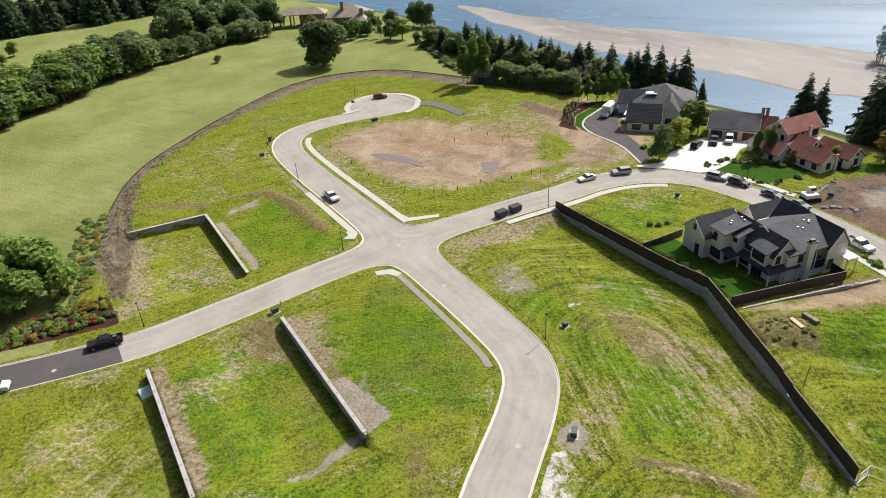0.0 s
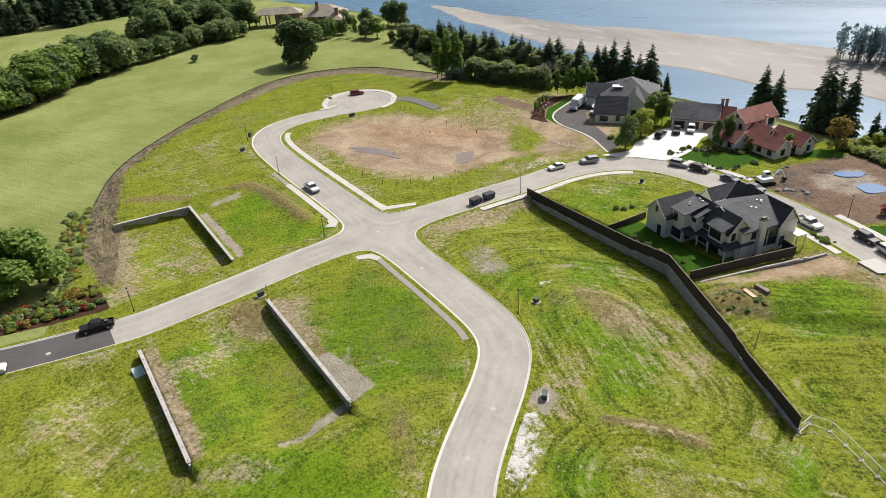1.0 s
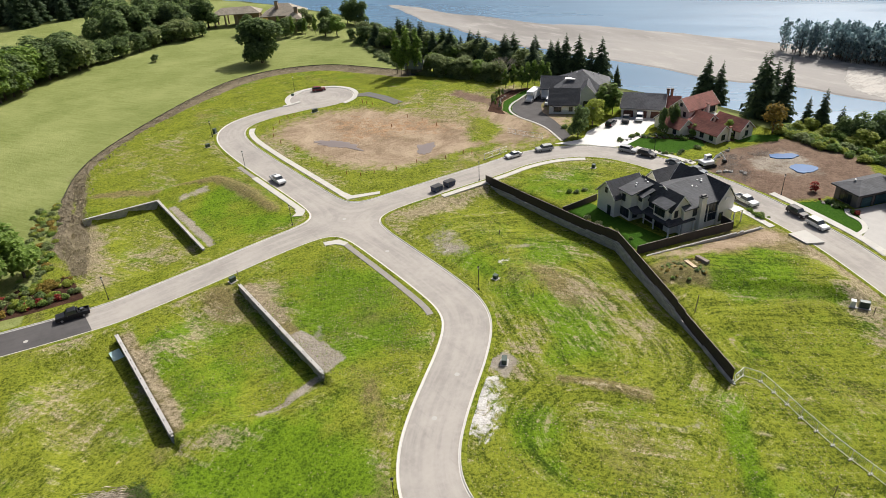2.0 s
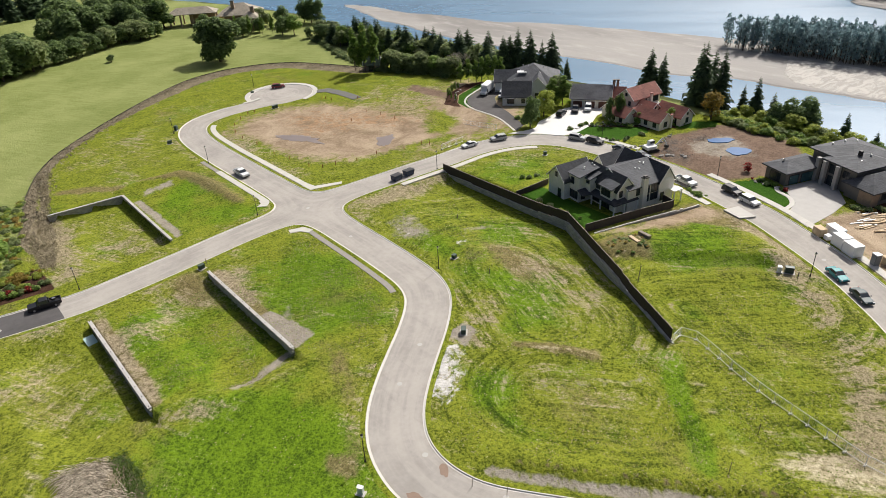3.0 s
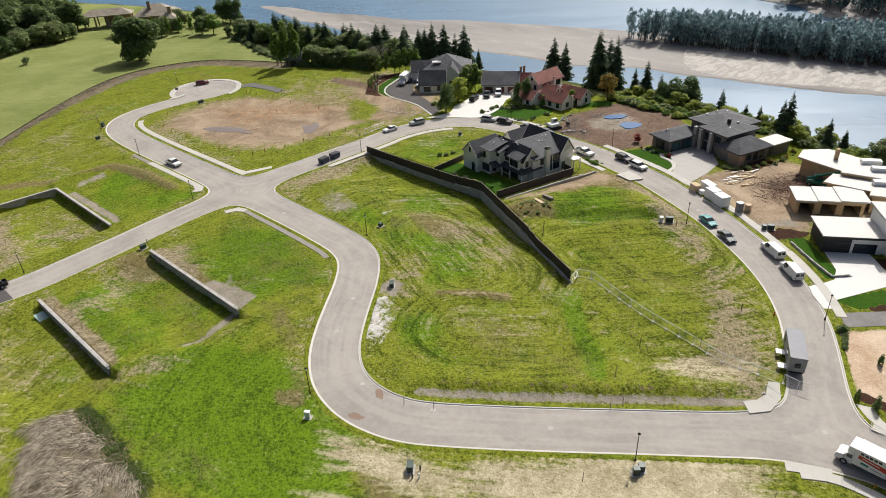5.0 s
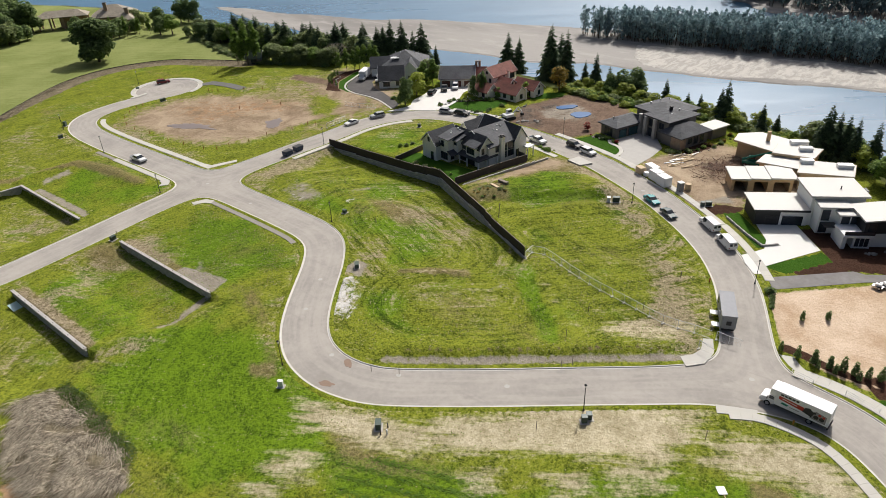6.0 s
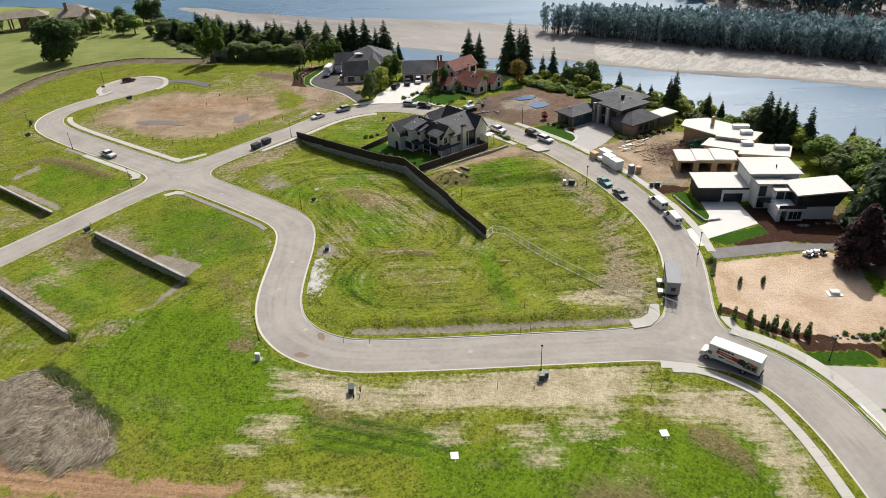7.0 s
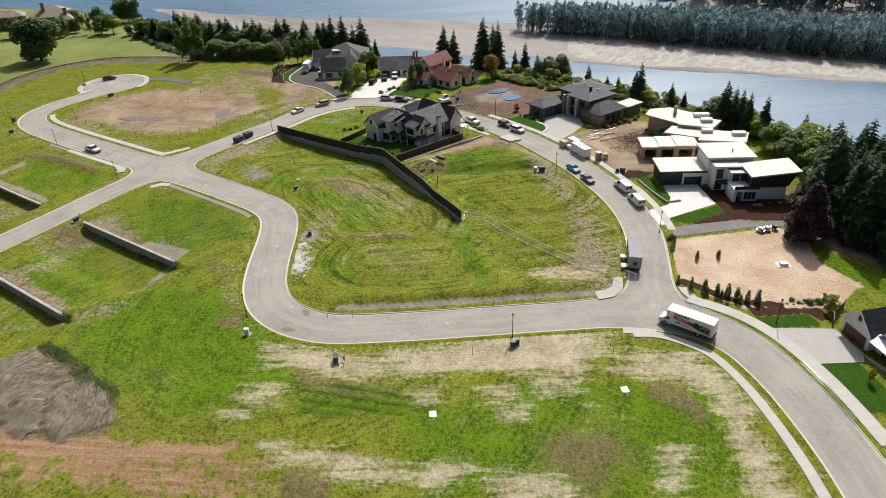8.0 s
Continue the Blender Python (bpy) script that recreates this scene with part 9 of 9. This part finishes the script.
for k in range(26):
    x, y = 133 + rng.uniform(-4, 7), 18.5 - 0.45 * (rng.uniform(-4, 8)) + rng.uniform(-1.4, 1.4)
    ln = rng.uniform(2.0, 4.5)
    bm = box_bm(-ln / 2, -0.14, 0, ln / 2, 0.14, 0.16)
    solid("timber_beam", bm, rng.choice((TIMBER, TIMBER, WHITE_PLASTIC)), "loose pale timber beam on the building site", "timber", "loose timber", m=pose(x, y, height_at(x, y) + rng.choice((0.0, 0.0, 0.17)), 0, 0, -28 + rng.uniform(-12, 12)))
for k in range(70):
    x, y = 134 + rng.gauss(0, 4.6), 7.5 + rng.gauss(0, 4.0)
    if x < 121 or y > 15 or y < -1:
        continue
    ln = rng.uniform(0.8, 3.0)
    bm = bmesh.new()
    bm_tube(bm, (-ln / 2, 0, 0.05), (ln / 2, rng.uniform(-0.3, 0.3), 0.1), 0.06, 0.03, 4)
    solid("branch", bm, MULCH, "brown broken branch on bare ground", "branch", "cut branches", m=pose(x, y, height_at(x, y) + 0.03, 0, 0, rng.uniform(0, 360)))

# white boards in the grass
for x, y, rz in ((16.4, -5.6, 40), (36.4, -27.8, 40)):
    s = thing("white_board", pose(x, y, height_at(x, y) + 0.04, 2, 3, rz), "flat white board lying in the grass", "board", "boards in the grass")
    part("board", box_bm(-0.65, -0.55, 0, 0.65, 0.55, 0.06), WHITE_PLASTIC, s)
    part("batten", box_bm(-1.2, -0.1, -0.03, -0.66, 0.02, 0.03), TIMBER, s)
sgn = thing("sign_board", pose(-1.2, 95.8, height_at(-1.2, 95.8) + 0.05, 18, 0, 5), "pale teal sign board leaning by a wall", "sign")
part("panel", box_bm(-0.9, -1.1, 0.3, 0.9, 1.1, 0.36), worn("pale_teal_print", (0.45, 0.62, 0.58), 0.5), sgn)
part("prop", box_bm(-0.8, -1.0, -0.4, -0.7, -0.9, 0.297), TIMBER, sgn)
part("prop", box_bm(0.7, -1.0, -0.4, 0.8, -0.9, 0.297), TIMBER, sgn)
for k, (x, y, rz) in enumerate(((90.2, 46.0, 148), (92.9, 45.4, 157))):
    s = solid("plank", box_bm(-1.4, -0.4, 0, 1.4, 0.4, 0.2 if k == 0 else 0.6, bevel=0.02), TIMBER if k == 0 else WOOD_GREY, "pale planks stacked on the grass" if k == 0 else "low dark bench of stacked planks", "timber", m=pose(x, y, height_at(x, y), 0, 0, rz - 75))
tarp = bmesh.new()
bm_prism(tarp, [(-0.8, -1.4), (0.9, -1.2), (0.7, 1.3), (-0.9, 1.2)], -0.05, 0.1)
bm_prism(tarp, [(-0.5, -0.9), (0.5, -0.8), (0.4, 0.7), (-0.5, 0.6)], 0.1, 0.6)
solid("tarpaulin", tarp, WHITE_PLASTIC, "crumpled white tarpaulin on the bare lot", "tarpaulin", m=pose(86.4, -40.7, height_at(86.4, -40.7), 0, 0, 30))


# ---- machines ----
def excavator(x, y, rz):
    root = thing("excavator", pose(x, y, height_at(x, y), 0, 0, rz), "white and dark tracked excavator in the mud", "excavator")
    for s in (-1, 1):
        bm = bmesh.new()
        bm_profile(bm, [(-1.9, 0.35), (-1.6, 0.0), (1.6, 0.0), (1.9, 0.35), (1.6, 0.75), (-1.6, 0.75)], 0.28)
        for v in bm.verts:
            v.co.y += s * 1.1
        part("track", bm, TYRE, root)
    part("house", box_bm(-1.9, -1.25, 0.9, 1.2, 1.25, 1.75, bevel=0.08), P_WHITE, root)
    part("slew_ring", box_bm(-0.7, -0.7, 0.4, 0.7, 0.7, 0.896), DARK_METAL, root)
    cab = part("cab", box_bm(-0.4, 0.2, 1.754, 1.2, 1.2, 2.85, bevel=0.06), P_WHITE, root)
    part("cab_glass", box_bm(-0.2, 0.18, 2.0, 1.24, 1.23, 2.65), GLASS, cab)
    bm = bmesh.new()
    bm_tube(bm, (1.1, -0.2, 1.4), (3.4, -0.2, 3.2), 0.24, 0.2, 6)
    part("boom", bm, P_WHITE, root)
    bm = bmesh.new()
    bm_tube(bm, (3.4, -0.2, 3.2), (4.9, -0.2, 1.2), 0.18, 0.14, 6)
    part("stick", bm, P_WHITE, root)
    part("bucket", box_bm(4.4, -0.7, 0.3, 5.3, 0.3, 1.1, bevel=0.12), DARK_METAL, root)


excavator(135.6, 73.0, -20)
tele = thing("boom_lift", pose(140.6, 2.2, height_at(140.6, 2.2), 0, 0, -75), "green telescopic handler beside the plywood house", "telehandler")
P_GREEN = paint("green_paint", (0.02, 0.17, 0.11))
part("chassis", box_bm(-2.2, -1.0, 0.6, 2.2, 1.0, 1.3, bevel=0.08), P_GREEN, tele)
part("cab", box_bm(-0.8, 0.1, 1.304, 0.8, 1.0, 2.5, bevel=0.06), P_GREEN, tele)
part("cab_glass", box_bm(-0.7, 0.05, 1.7, 0.84, 1.04, 2.3), GLASS, tele)
bm = bmesh.new()
bm_tube(bm, (-2.2, -0.3, 1.6), (4.6, -0.3, 4.4), 0.32, 0.22, 6)
part("boom", bm, P_GREEN, tele)
wheels(tele, (-1.5, 1.5), 1.05, True)
for k, (x, y) in enumerate(((99.0, -35.0), (100.2, -36.2), (97.8, -34.0))):
    c = thing("hand_cart", pose(x, y, height_at(x, y), 0, 0, 40 + 20 * k), "small grey cart loaded with site tools", "cart", "site carts")
    part("tray", box_bm(-0.9, -0.5, 0.4, 0.9, 0.5, 0.6), METAL, c)
    part("load", box_bm(-0.6, -0.35, 0.604, 0.5, 0.35, 1.1, bevel=0.1), WHITE_PLASTIC if k != 1 else DARK_METAL, c)
    wheels(c, (-0.4,), 0.45)


# ---- manhole covers, patches and stones ----
for x, y in ((52.4, 92), (39.6, 52.2), (31.2, 46.8), (28.0, 20.5), (36.2, 5.2), (53, 111), (-13, 108.6), (105.3, 10.4), (25, 33), (60, -24), (112, 18)):
    bm = bmesh.new()
    bm_tube(bm, (0, 0, -0.05), (0, 0, 0.006), 0.42, 0.42, 16)
    solid("manhole_cover", bm, CONCRETE_OLD, "round grey manhole cover in the road", "manhole", "manhole covers", m=pose(x, y, 0.016))


def rock_mesh(seed):
    rng2 = random.Random(seed)
    bm = bmesh.new()
    bmesh.ops.create_icosphere(bm, subdivisions=1, radius=0.5)
    for v in bm.verts:
        v.co *= rng2.uniform(0.75, 1.15)
        v.co.z *= 0.7
    return mesh_of("boulder", bm, ROCK)


ROCKS = [rock_mesh(s) for s in range(4)]
rng = random.Random(33)
for line, cnt, sz in (([(133.2, 98.8), (139.6, 98), (149.6, 86.8)], 26, 0.8), ([(72.6, -43.4), (76.4, -49.2), (80, -51)], 22, 0.8), ([(136.2, 46), (136.4, 41.5), (137, 38)], 14, 0.7), ([(129.6, 145), (133.6, 149.6), (139, 152)], 12, 0.8),
                      ([(134.5, 78), (141, 74.4), (150, 75.5)], 16, 1.0), ([(110, -30), (117, -38), (122, -40)], 16, 0.9), ([(136.2, 20.8), (139, 16.6), (148, 13.2)], 14, 0.5), ([(132, 71), (136, 68), (138, 64)], 12, 1.2)):
    line = resample(np.array(line, float), 0.3)
    for k in range(cnt):
        x, y = line[rng.randrange(len(line))] + np.array((rng.uniform(-0.7, 0.7), rng.uniform(-0.7, 0.7)))
        ob = new("boulder", rng.choice(ROCKS))
        s = sz * rng.uniform(0.5, 1.3)
        ob.matrix_basis = pose(x, y, height_at(x, y) + 0.1 * s, 0, 0, rng.uniform(0, 360)) @ Matrix.Diagonal((s, s * rng.uniform(0.7, 1.2), s, 1))
        tagged(ob, "rough grey-brown boulder edging a bed", "boulder", "boulders")


# ---- the wooded island and the far bank ----
def far_wood(name, places, seed, mat, label, lo, hi, slim=0.17, tris=70):
    """Far trees: ragged slim crowns on trunks, all in one mesh."""
    rng = np.random.RandomState(seed)
    n = len(places)
    h = rng.uniform(lo, hi, n)
    r = h * slim * rng.uniform(0.75, 1.3, n)
    v, f = [], []
    # crowns
    k = tris
    u = rng.uniform(0, 1, (n, k)) ** 0.8
    a = rng.uniform(0, 2 * np.pi, (n, k))
    rad = r[:, None] * (np.sin(np.pi * np.clip(u * 0.92 + 0.08, 0, 1)) ** 0.6) * rng.uniform(0.5, 1.15, (n, k))
    base = np.array(places)
    cx = base[:, 0][:, None] + np.cos(a) * rad
    cy = base[:, 1][:, None] + np.sin(a) * rad
    cz = base[:, 2][:, None] + h[:, None] * (0.14 + 0.86 * u)
    c = np.stack([cx, cy, cz], -1).reshape(-1, 3)
    s = (r[:, None] * rng.uniform(0.3, 0.62, (n, k))).reshape(-1, 1)
    e = rng.normal(0, 1, (len(c), 4, 3))
    e /= np.linalg.norm(e, axis=2)[:, :, None]
    e[:, :, 2] *= 1.25
    verts = (c[:, None, :] + e * s[:, None, :]).reshape(-1, 3)
    i = np.arange(len(c)) * 4
    faces = np.concatenate([np.stack([i, i + 1, i + 2], 1), np.stack([i, i + 2, i + 3], 1), np.stack([i, i + 3, i + 1], 1)])
    # trunks
    t0 = len(verts)
    tv = []
    for q, (p, hh) in enumerate(zip(base, h)):
        for da in (0, 2.09, 4.19):
            tv.append((p[0] + 0.35 * math.cos(da), p[1] + 0.35 * math.sin(da), p[2] - 1))
        tv.append((p[0], p[1], p[2] + hh * 0.8))
    j = t0 + np.arange(n) * 4
    tf = np.concatenate([np.stack([j, j + 1, j + 3], 1), np.stack([j + 1, j + 2, j + 3], 1), np.stack([j + 2, j, j + 3], 1)])
    me = bpy.data.meshes.new(name)
    me.from_pydata(np.vstack([verts, np.array(tv)]).tolist(), [], np.vstack([faces, tf]).tolist())
    me.materials.append(mat)
    me.materials.append(BARK)
    idx = np.zeros(len(faces) + len(tf), dtype=np.int32)
    idx[len(faces):] = 1
    me.polygons.foreach_set("material_index", idx)
    tagged(new(name, me), label, "forest", kind="stuff")


# bluish distance haze is mixed into both leaf colours
ISLAND_LEAF_HAZY = leaves("hazy_island_leaves", (0.20, 0.30, 0.325), (0.46, 0.59, 0.60), 0.08, 0.62)
FAR_LEAF_HAZY = leaves("hazy_bank_leaves", (0.12, 0.175, 0.18), (0.28, 0.34, 0.32), 0.05, 0.55)
rs = np.random.RandomState(4)
island = [(516, 256), (521, 215), (526, 160), (528, 110), (536, 66), (538, 24), (544, -38), (552, -110), (566, -200), (590, -300), (650, -300), (620, -120), (602, -20), (590, 60), (576, 130), (556, 200), (540, 244), (528, 264)]
pts = []
while len(pts) < 2600:
    q = rs.uniform((510, -300), (745, 265), (2000, 2))
    d = area_distance(q[:, 0], q[:, 1], island)
    # denser along the near edge
    keep = (d < -1) & (rs.uniform(0, 1, 2000) < np.where(d > -40, 1.0, 0.45))
    pts += [(x, y, WATER_Z + 0.6) for x, y in q[keep]]
far_wood("island_woodland", pts[:2600], 6, ISLAND_LEAF_HAZY, "dense green riverside woodland on the sand bar, paled by painted haze", 19, 26, 0.10, 48)
sheet("island_bank", island, WATER_Z + 1.2, 1.0, SAND, "sandy ground under the river woodland", "bank", 3.0, 8)
far_bank = [(752, 240), (740, 214), (728, 185), (710, 157), (700, 110), (695, 67), (692, 28), (692, -11), (706, -160), (800, -420), (1900, -700), (2600, 200), (1800, 700), (1040, 480), (820, 290)]
sheet("far_bank", far_bank, WATER_Z + 2.0, 1.5, SAND, "far river bank", "bank", 8.0, 9)
pts = []
while len(pts) < 1500:
    q = rs.uniform((688, -420), (1300, 420), (3000, 2))
    d = area_distance(q[:, 0], q[:, 1], far_bank)
    keep = (d < -3) & (rs.uniform(0, 1, 3000) < np.where(d > -60, 1.0, 0.3))
    pts += [(x, y, WATER_Z + 2 + max(0.0, -dd - 30) * 0.10) for (x, y), dd in zip(q[keep], d[keep])]
far_wood("far_bank_forest", pts[:1500], 7, FAR_LEAF_HAZY, "dark forest along the far river bank, haze in its leaf colour", 24, 36, 0.17, 46)


# ---- weeds, dead brush and silt fence ----
def tufts(name, places, seed, mat, label, size, blades=5):
    """Small clumps of blades, all in one mesh."""
    rng = np.random.RandomState(seed)
    v, f = [], []
    for x, y, z in places:
        s = size * rng.uniform(0.5, 1.5)
        for _ in range(blades):
            a, l = rng.uniform(0, 6.28), rng.uniform(0.3, 0.9)
            d = np.array((math.cos(a), math.sin(a)))
            w = np.array((-d[1], d[0])) * s * 0.28
            i = len(v)
            v += [(x - w[0], y - w[1], z - 0.05), (x + w[0], y + w[1], z - 0.05), (x + d[0] * s * l, y + d[1] * s * l, z + s * rng.uniform(0.05, 0.4))]
            f.append((i, i + 1, i + 2))
    me = bpy.data.meshes.new(name)
    me.from_pydata(v, [], f)
    me.materials.append(mat)
    tagged(new(name, me), label, "grass", kind="stuff")


def strands(name, places, seed, mat, label, length, width, heading, spread_, lift=0.35):
    """Long thin blades lying over one another in a common flow, all in one mesh."""
    rng = np.random.RandomState(seed)
    p = np.asarray(places, float)
    n = len(p)
    a = heading + spread_ * (np.sin(p[:, 0] * 0.35 + 1) * np.cos(p[:, 1] * 0.22)) + rng.normal(0, 0.42, n)
    d = np.stack([np.cos(a), np.sin(a), np.zeros(n)], 1)
    w = np.stack([-d[:, 1], d[:, 0], np.zeros(n)], 1) * (width * rng.uniform(0.5, 1.5, n))[:, None]
    l = (length * rng.uniform(0.5, 1.4, n))[:, None]
    up = np.array((0, 0, 1.0))
    mid = p + d * l * 0.5 + up * (lift * rng.uniform(0.3, 1.3, n))[:, None]
    tip = p + d * l + up * (lift * rng.uniform(-0.1, 0.7, n))[:, None]
    v = np.stack([p - up * 0.05, mid - w, mid + w, tip], 1).reshape(-1, 3)
    i = np.arange(n) * 4
    f = np.concatenate([np.stack([i, i + 1, i + 2], 1), np.stack([i + 1, i + 3, i + 2], 1)])
    me = bpy.data.meshes.new(name)
    me.from_pydata(v.tolist(), [], f.tolist())
    me.materials.append(mat)
    tagged(new(name, me), label, "grass", kind="stuff")


# heap of dead brush
BRUSH_HEAP = [(-11.0, 64.6), (-7.6, 62.6), (-7.7, 54.6), (-7.0, 47.2), (-7.2, 40.6), (-9.9, 34.8), (-13.6, 35.5), (-17.4, 38.2), (-18.9, 41.1), (-19.4, 46.5), (-18.4, 54.0), (-14.0, 64.0)]
rs = np.random.RandomState(15)
b = rs.uniform((-20, 32), (-4, 66), (80000, 2))
b = b[area_distance(b[:, 0], b[:, 1], BRUSH_HEAP) < rs.normal(-0.6, 0.6, len(b))]
b = b[np.sin(b[:, 0] * 0.9 + 2 * np.sin(b[:, 1] * 0.5)) + np.sin(b[:, 1] * 0.7 + 2 * np.sin(b[:, 0] * 0.6)) + rs.normal(0, 0.7, len(b)) > 0.1]
strands("dead_brush", np.column_stack([b, ground_height(b[:, 0], b[:, 1])]), 5, leaves("dead_straw", (0.09, 0.07, 0.045), (0.74, 0.65, 0.50), 0.55, 0.3), "matted heap of dead grey-brown brush", 2.0, 0.045, 3.2, 0.55, 0.34)
# rank weeds over the open lots, in clumps
def weeds(name, outline, count, seed, mat, label, size):
    rng = np.random.RandomState(seed)
    o = np.array(outline)
    p = rng.uniform(o.min(0), o.max(0), (count, 2))
    clump = np.sin(p[:, 0] * 0.5 + np.sin(p[:, 1] * 0.31) * 2) + np.sin(p[:, 1] * 0.43 + np.sin(p[:, 0] * 0.27) * 2) + rng.normal(0, 0.9, count)
    p = p[(area_distance(p[:, 0], p[:, 1], outline) < -0.5) & (road_distance(p[:, 0], p[:, 1]) > 2.2) & (clump > 0.2)]
    strands(name, np.column_stack([p, ground_height(p[:, 0], p[:, 1])]), seed, mat, label, size, size * 0.2, 0.6, 6.0, size * 0.22)


WEED = leaves("weed_blades", (0.085, 0.15, 0.012), (0.20, 0.30, 0.03), 0.3, 0.5)
WEED_DRY = leaves("dry_grass_blades", (0.16, 0.14, 0.06), (0.46, 0.40, 0.24), 0.3, 0.4)
LOT_MID = [(26, 44), (34, 55), (48, 66), (58, 98), (88, 100), (89.6, 72), (85, 55), (69, 22), (76, 26), (92, 42), (110, 40), (120, 36), (100, 6), (62, -16), (32, 16)]
LOT_SOUTH = [(-4, 62), (14, 58), (22, 46), (18, 30), (22, 18), (50, -20), (54, -32), (30, -50), (4, -20), (-16, 20)]
LOT_WEST = [(2, 98), (22, 98), (46, 100), (47, 70), (34, 56), (24, 64), (4, 64)]
for nm, lot, cnt, sd in (("weeds", LOT_MID, 60000, 31), ("weeds", LOT_SOUTH, 9000, 32), ("weeds", LOT_WEST, 22000, 33)):
    weeds(nm, lot, cnt // 2, sd, WEED, "tufts of rank green grass on an open lot", 0.3)
    weeds("dry_grass", lot, cnt // 2, sd + 10, WEED_DRY, "tufts of dry yellow grass on an open lot", 0.35)
# rows of longer grass in old ruts, and at the heap's edge
rows = rs.uniform((4, -8), (20, 18), (9000, 2))
rut = np.sin((rows[:, 0] * 0.93 + rows[:, 1] * 0.37) * 3.2)
rows = rows[(area_distance(rows[:, 0], rows[:, 1], [(9.7, 16.0), (15.8, 7.9), (18.7, -6.2), (11.3, 1.1), (5.8, 11.3)]) < 0) & (rut > 0.5)]
strands("rut_grass", np.column_stack([rows, ground_height(rows[:, 0], rows[:, 1])]), 12, leaves("rut_blades", (0.095, 0.19, 0.012), (0.20, 0.32, 0.025), 0.4, 0.55), "rows of longer green grass in old ruts", 0.9, 0.06, -1.19, 0.1, 0.07)
edge_pts = rs.uniform((-10, 36), (-2, 65), (9000, 2))
edge_pts = edge_pts[area_distance(edge_pts[:, 0], edge_pts[:, 1], [(-7.2, 62.5), (-8.4, 54.5), (-8.6, 46), (-8.2, 38), (-6.6, 40.6), (-5.4, 54.6), (-5.6, 63)]) < rs.normal(0, 0.5, len(edge_pts))]
strands("edge_weeds", np.column_stack([edge_pts, ground_height(edge_pts[:, 0], edge_pts[:, 1])]), 13, leaves("edge_blades", (0.05, 0.09, 0.015), (0.15, 0.21, 0.05), 0.5, 0.5), "dark green weeds beside the dead brush", 0.6, 0.06, 0.0, 6.0, 0.18)
# bark and torn roots on the building site, rubbish of the mud lot
db = np.column_stack([rs.normal(135, 3.6, 1500), rs.normal(6.5, 3.4, 1500)])
strands("bark_debris", np.column_stack([db, ground_height(db[:, 0], db[:, 1])]), 9, leaves("torn_bark", (0.075, 0.038, 0.022), (0.27, 0.15, 0.09), 0.6, 0.1), "heap of torn reddish bark and roots", 1.1, 0.07, 0.4, 6.0, 0.3)
db = np.vstack([np.column_stack([rs.normal(cx, 1.8, 260), rs.normal(cy, 1.5, 260)]) for cx, cy in ((139.5, 69.5), (144.5, 72), (137, 64.5), (152, 69))])
strands("mud_debris", np.column_stack([db, ground_height(db[:, 0], db[:, 1])]), 10, leaves("muddy_roots", (0.05, 0.035, 0.025), (0.25, 0.20, 0.15), 0.6, 0.1), "torn roots and rubbish in the mud", 0.9, 0.07, 0.2, 6.0, 0.14)
# rank dead weeds west of the sunken lot
wb = rs.uniform((-4, 124), (16, 186), (9000, 2))
wb = wb[area_distance(wb[:, 0], wb[:, 1], [(10, 185), (14, 184), (7.5, 158), (4.5, 140), (1.2, 125), (-2.6, 127), (-0.8, 142), (5, 160)]) < rs.normal(-0.3, 0.9, len(wb))]
strands("dead_weeds", np.column_stack([wb, ground_height(wb[:, 0], wb[:, 1])]), 8, leaves("weedy_straw", (0.16, 0.14, 0.07), (0.48, 0.41, 0.27), 0.5, 0.45), "rank brown weeds along a lot's edge", 1.2, 0.06, 0.4, 3.0, 0.45)
arc_pts = np.vstack([resample(np.array(ARC[10:]), 0.35) for _ in range(4)])
arc_pts = arc_pts + rs.normal(0, 2.6, arc_pts.shape)
inner = area_distance(arc_pts[:, 0], arc_pts[:, 1], [tuple(p) for p in ARC] + [(150, 190), (150, -80), (-60, -80), (-60, 100)]) < 0
arc_pts = arc_pts[inner]
tufts("bank_brush", np.column_stack([arc_pts, ground_height(arc_pts[:, 0], arc_pts[:, 1])]), 6, leaves("bank_straw", (0.16, 0.13, 0.085), (0.42, 0.36, 0.26), 0.8, 0.4), "dead brown brush along a curved bank", 0.8, 4)
silt = resample(np.array(ARC[4:]), 1.5)
strip("silt_fence", silt, [(0.02, -0.1), (0.02, 0.25), (-0.02, 0.25), (-0.02, -0.1)], False, PLASTIC_BLACK, "low black silt fence along the pasture", "fence", 0.1)
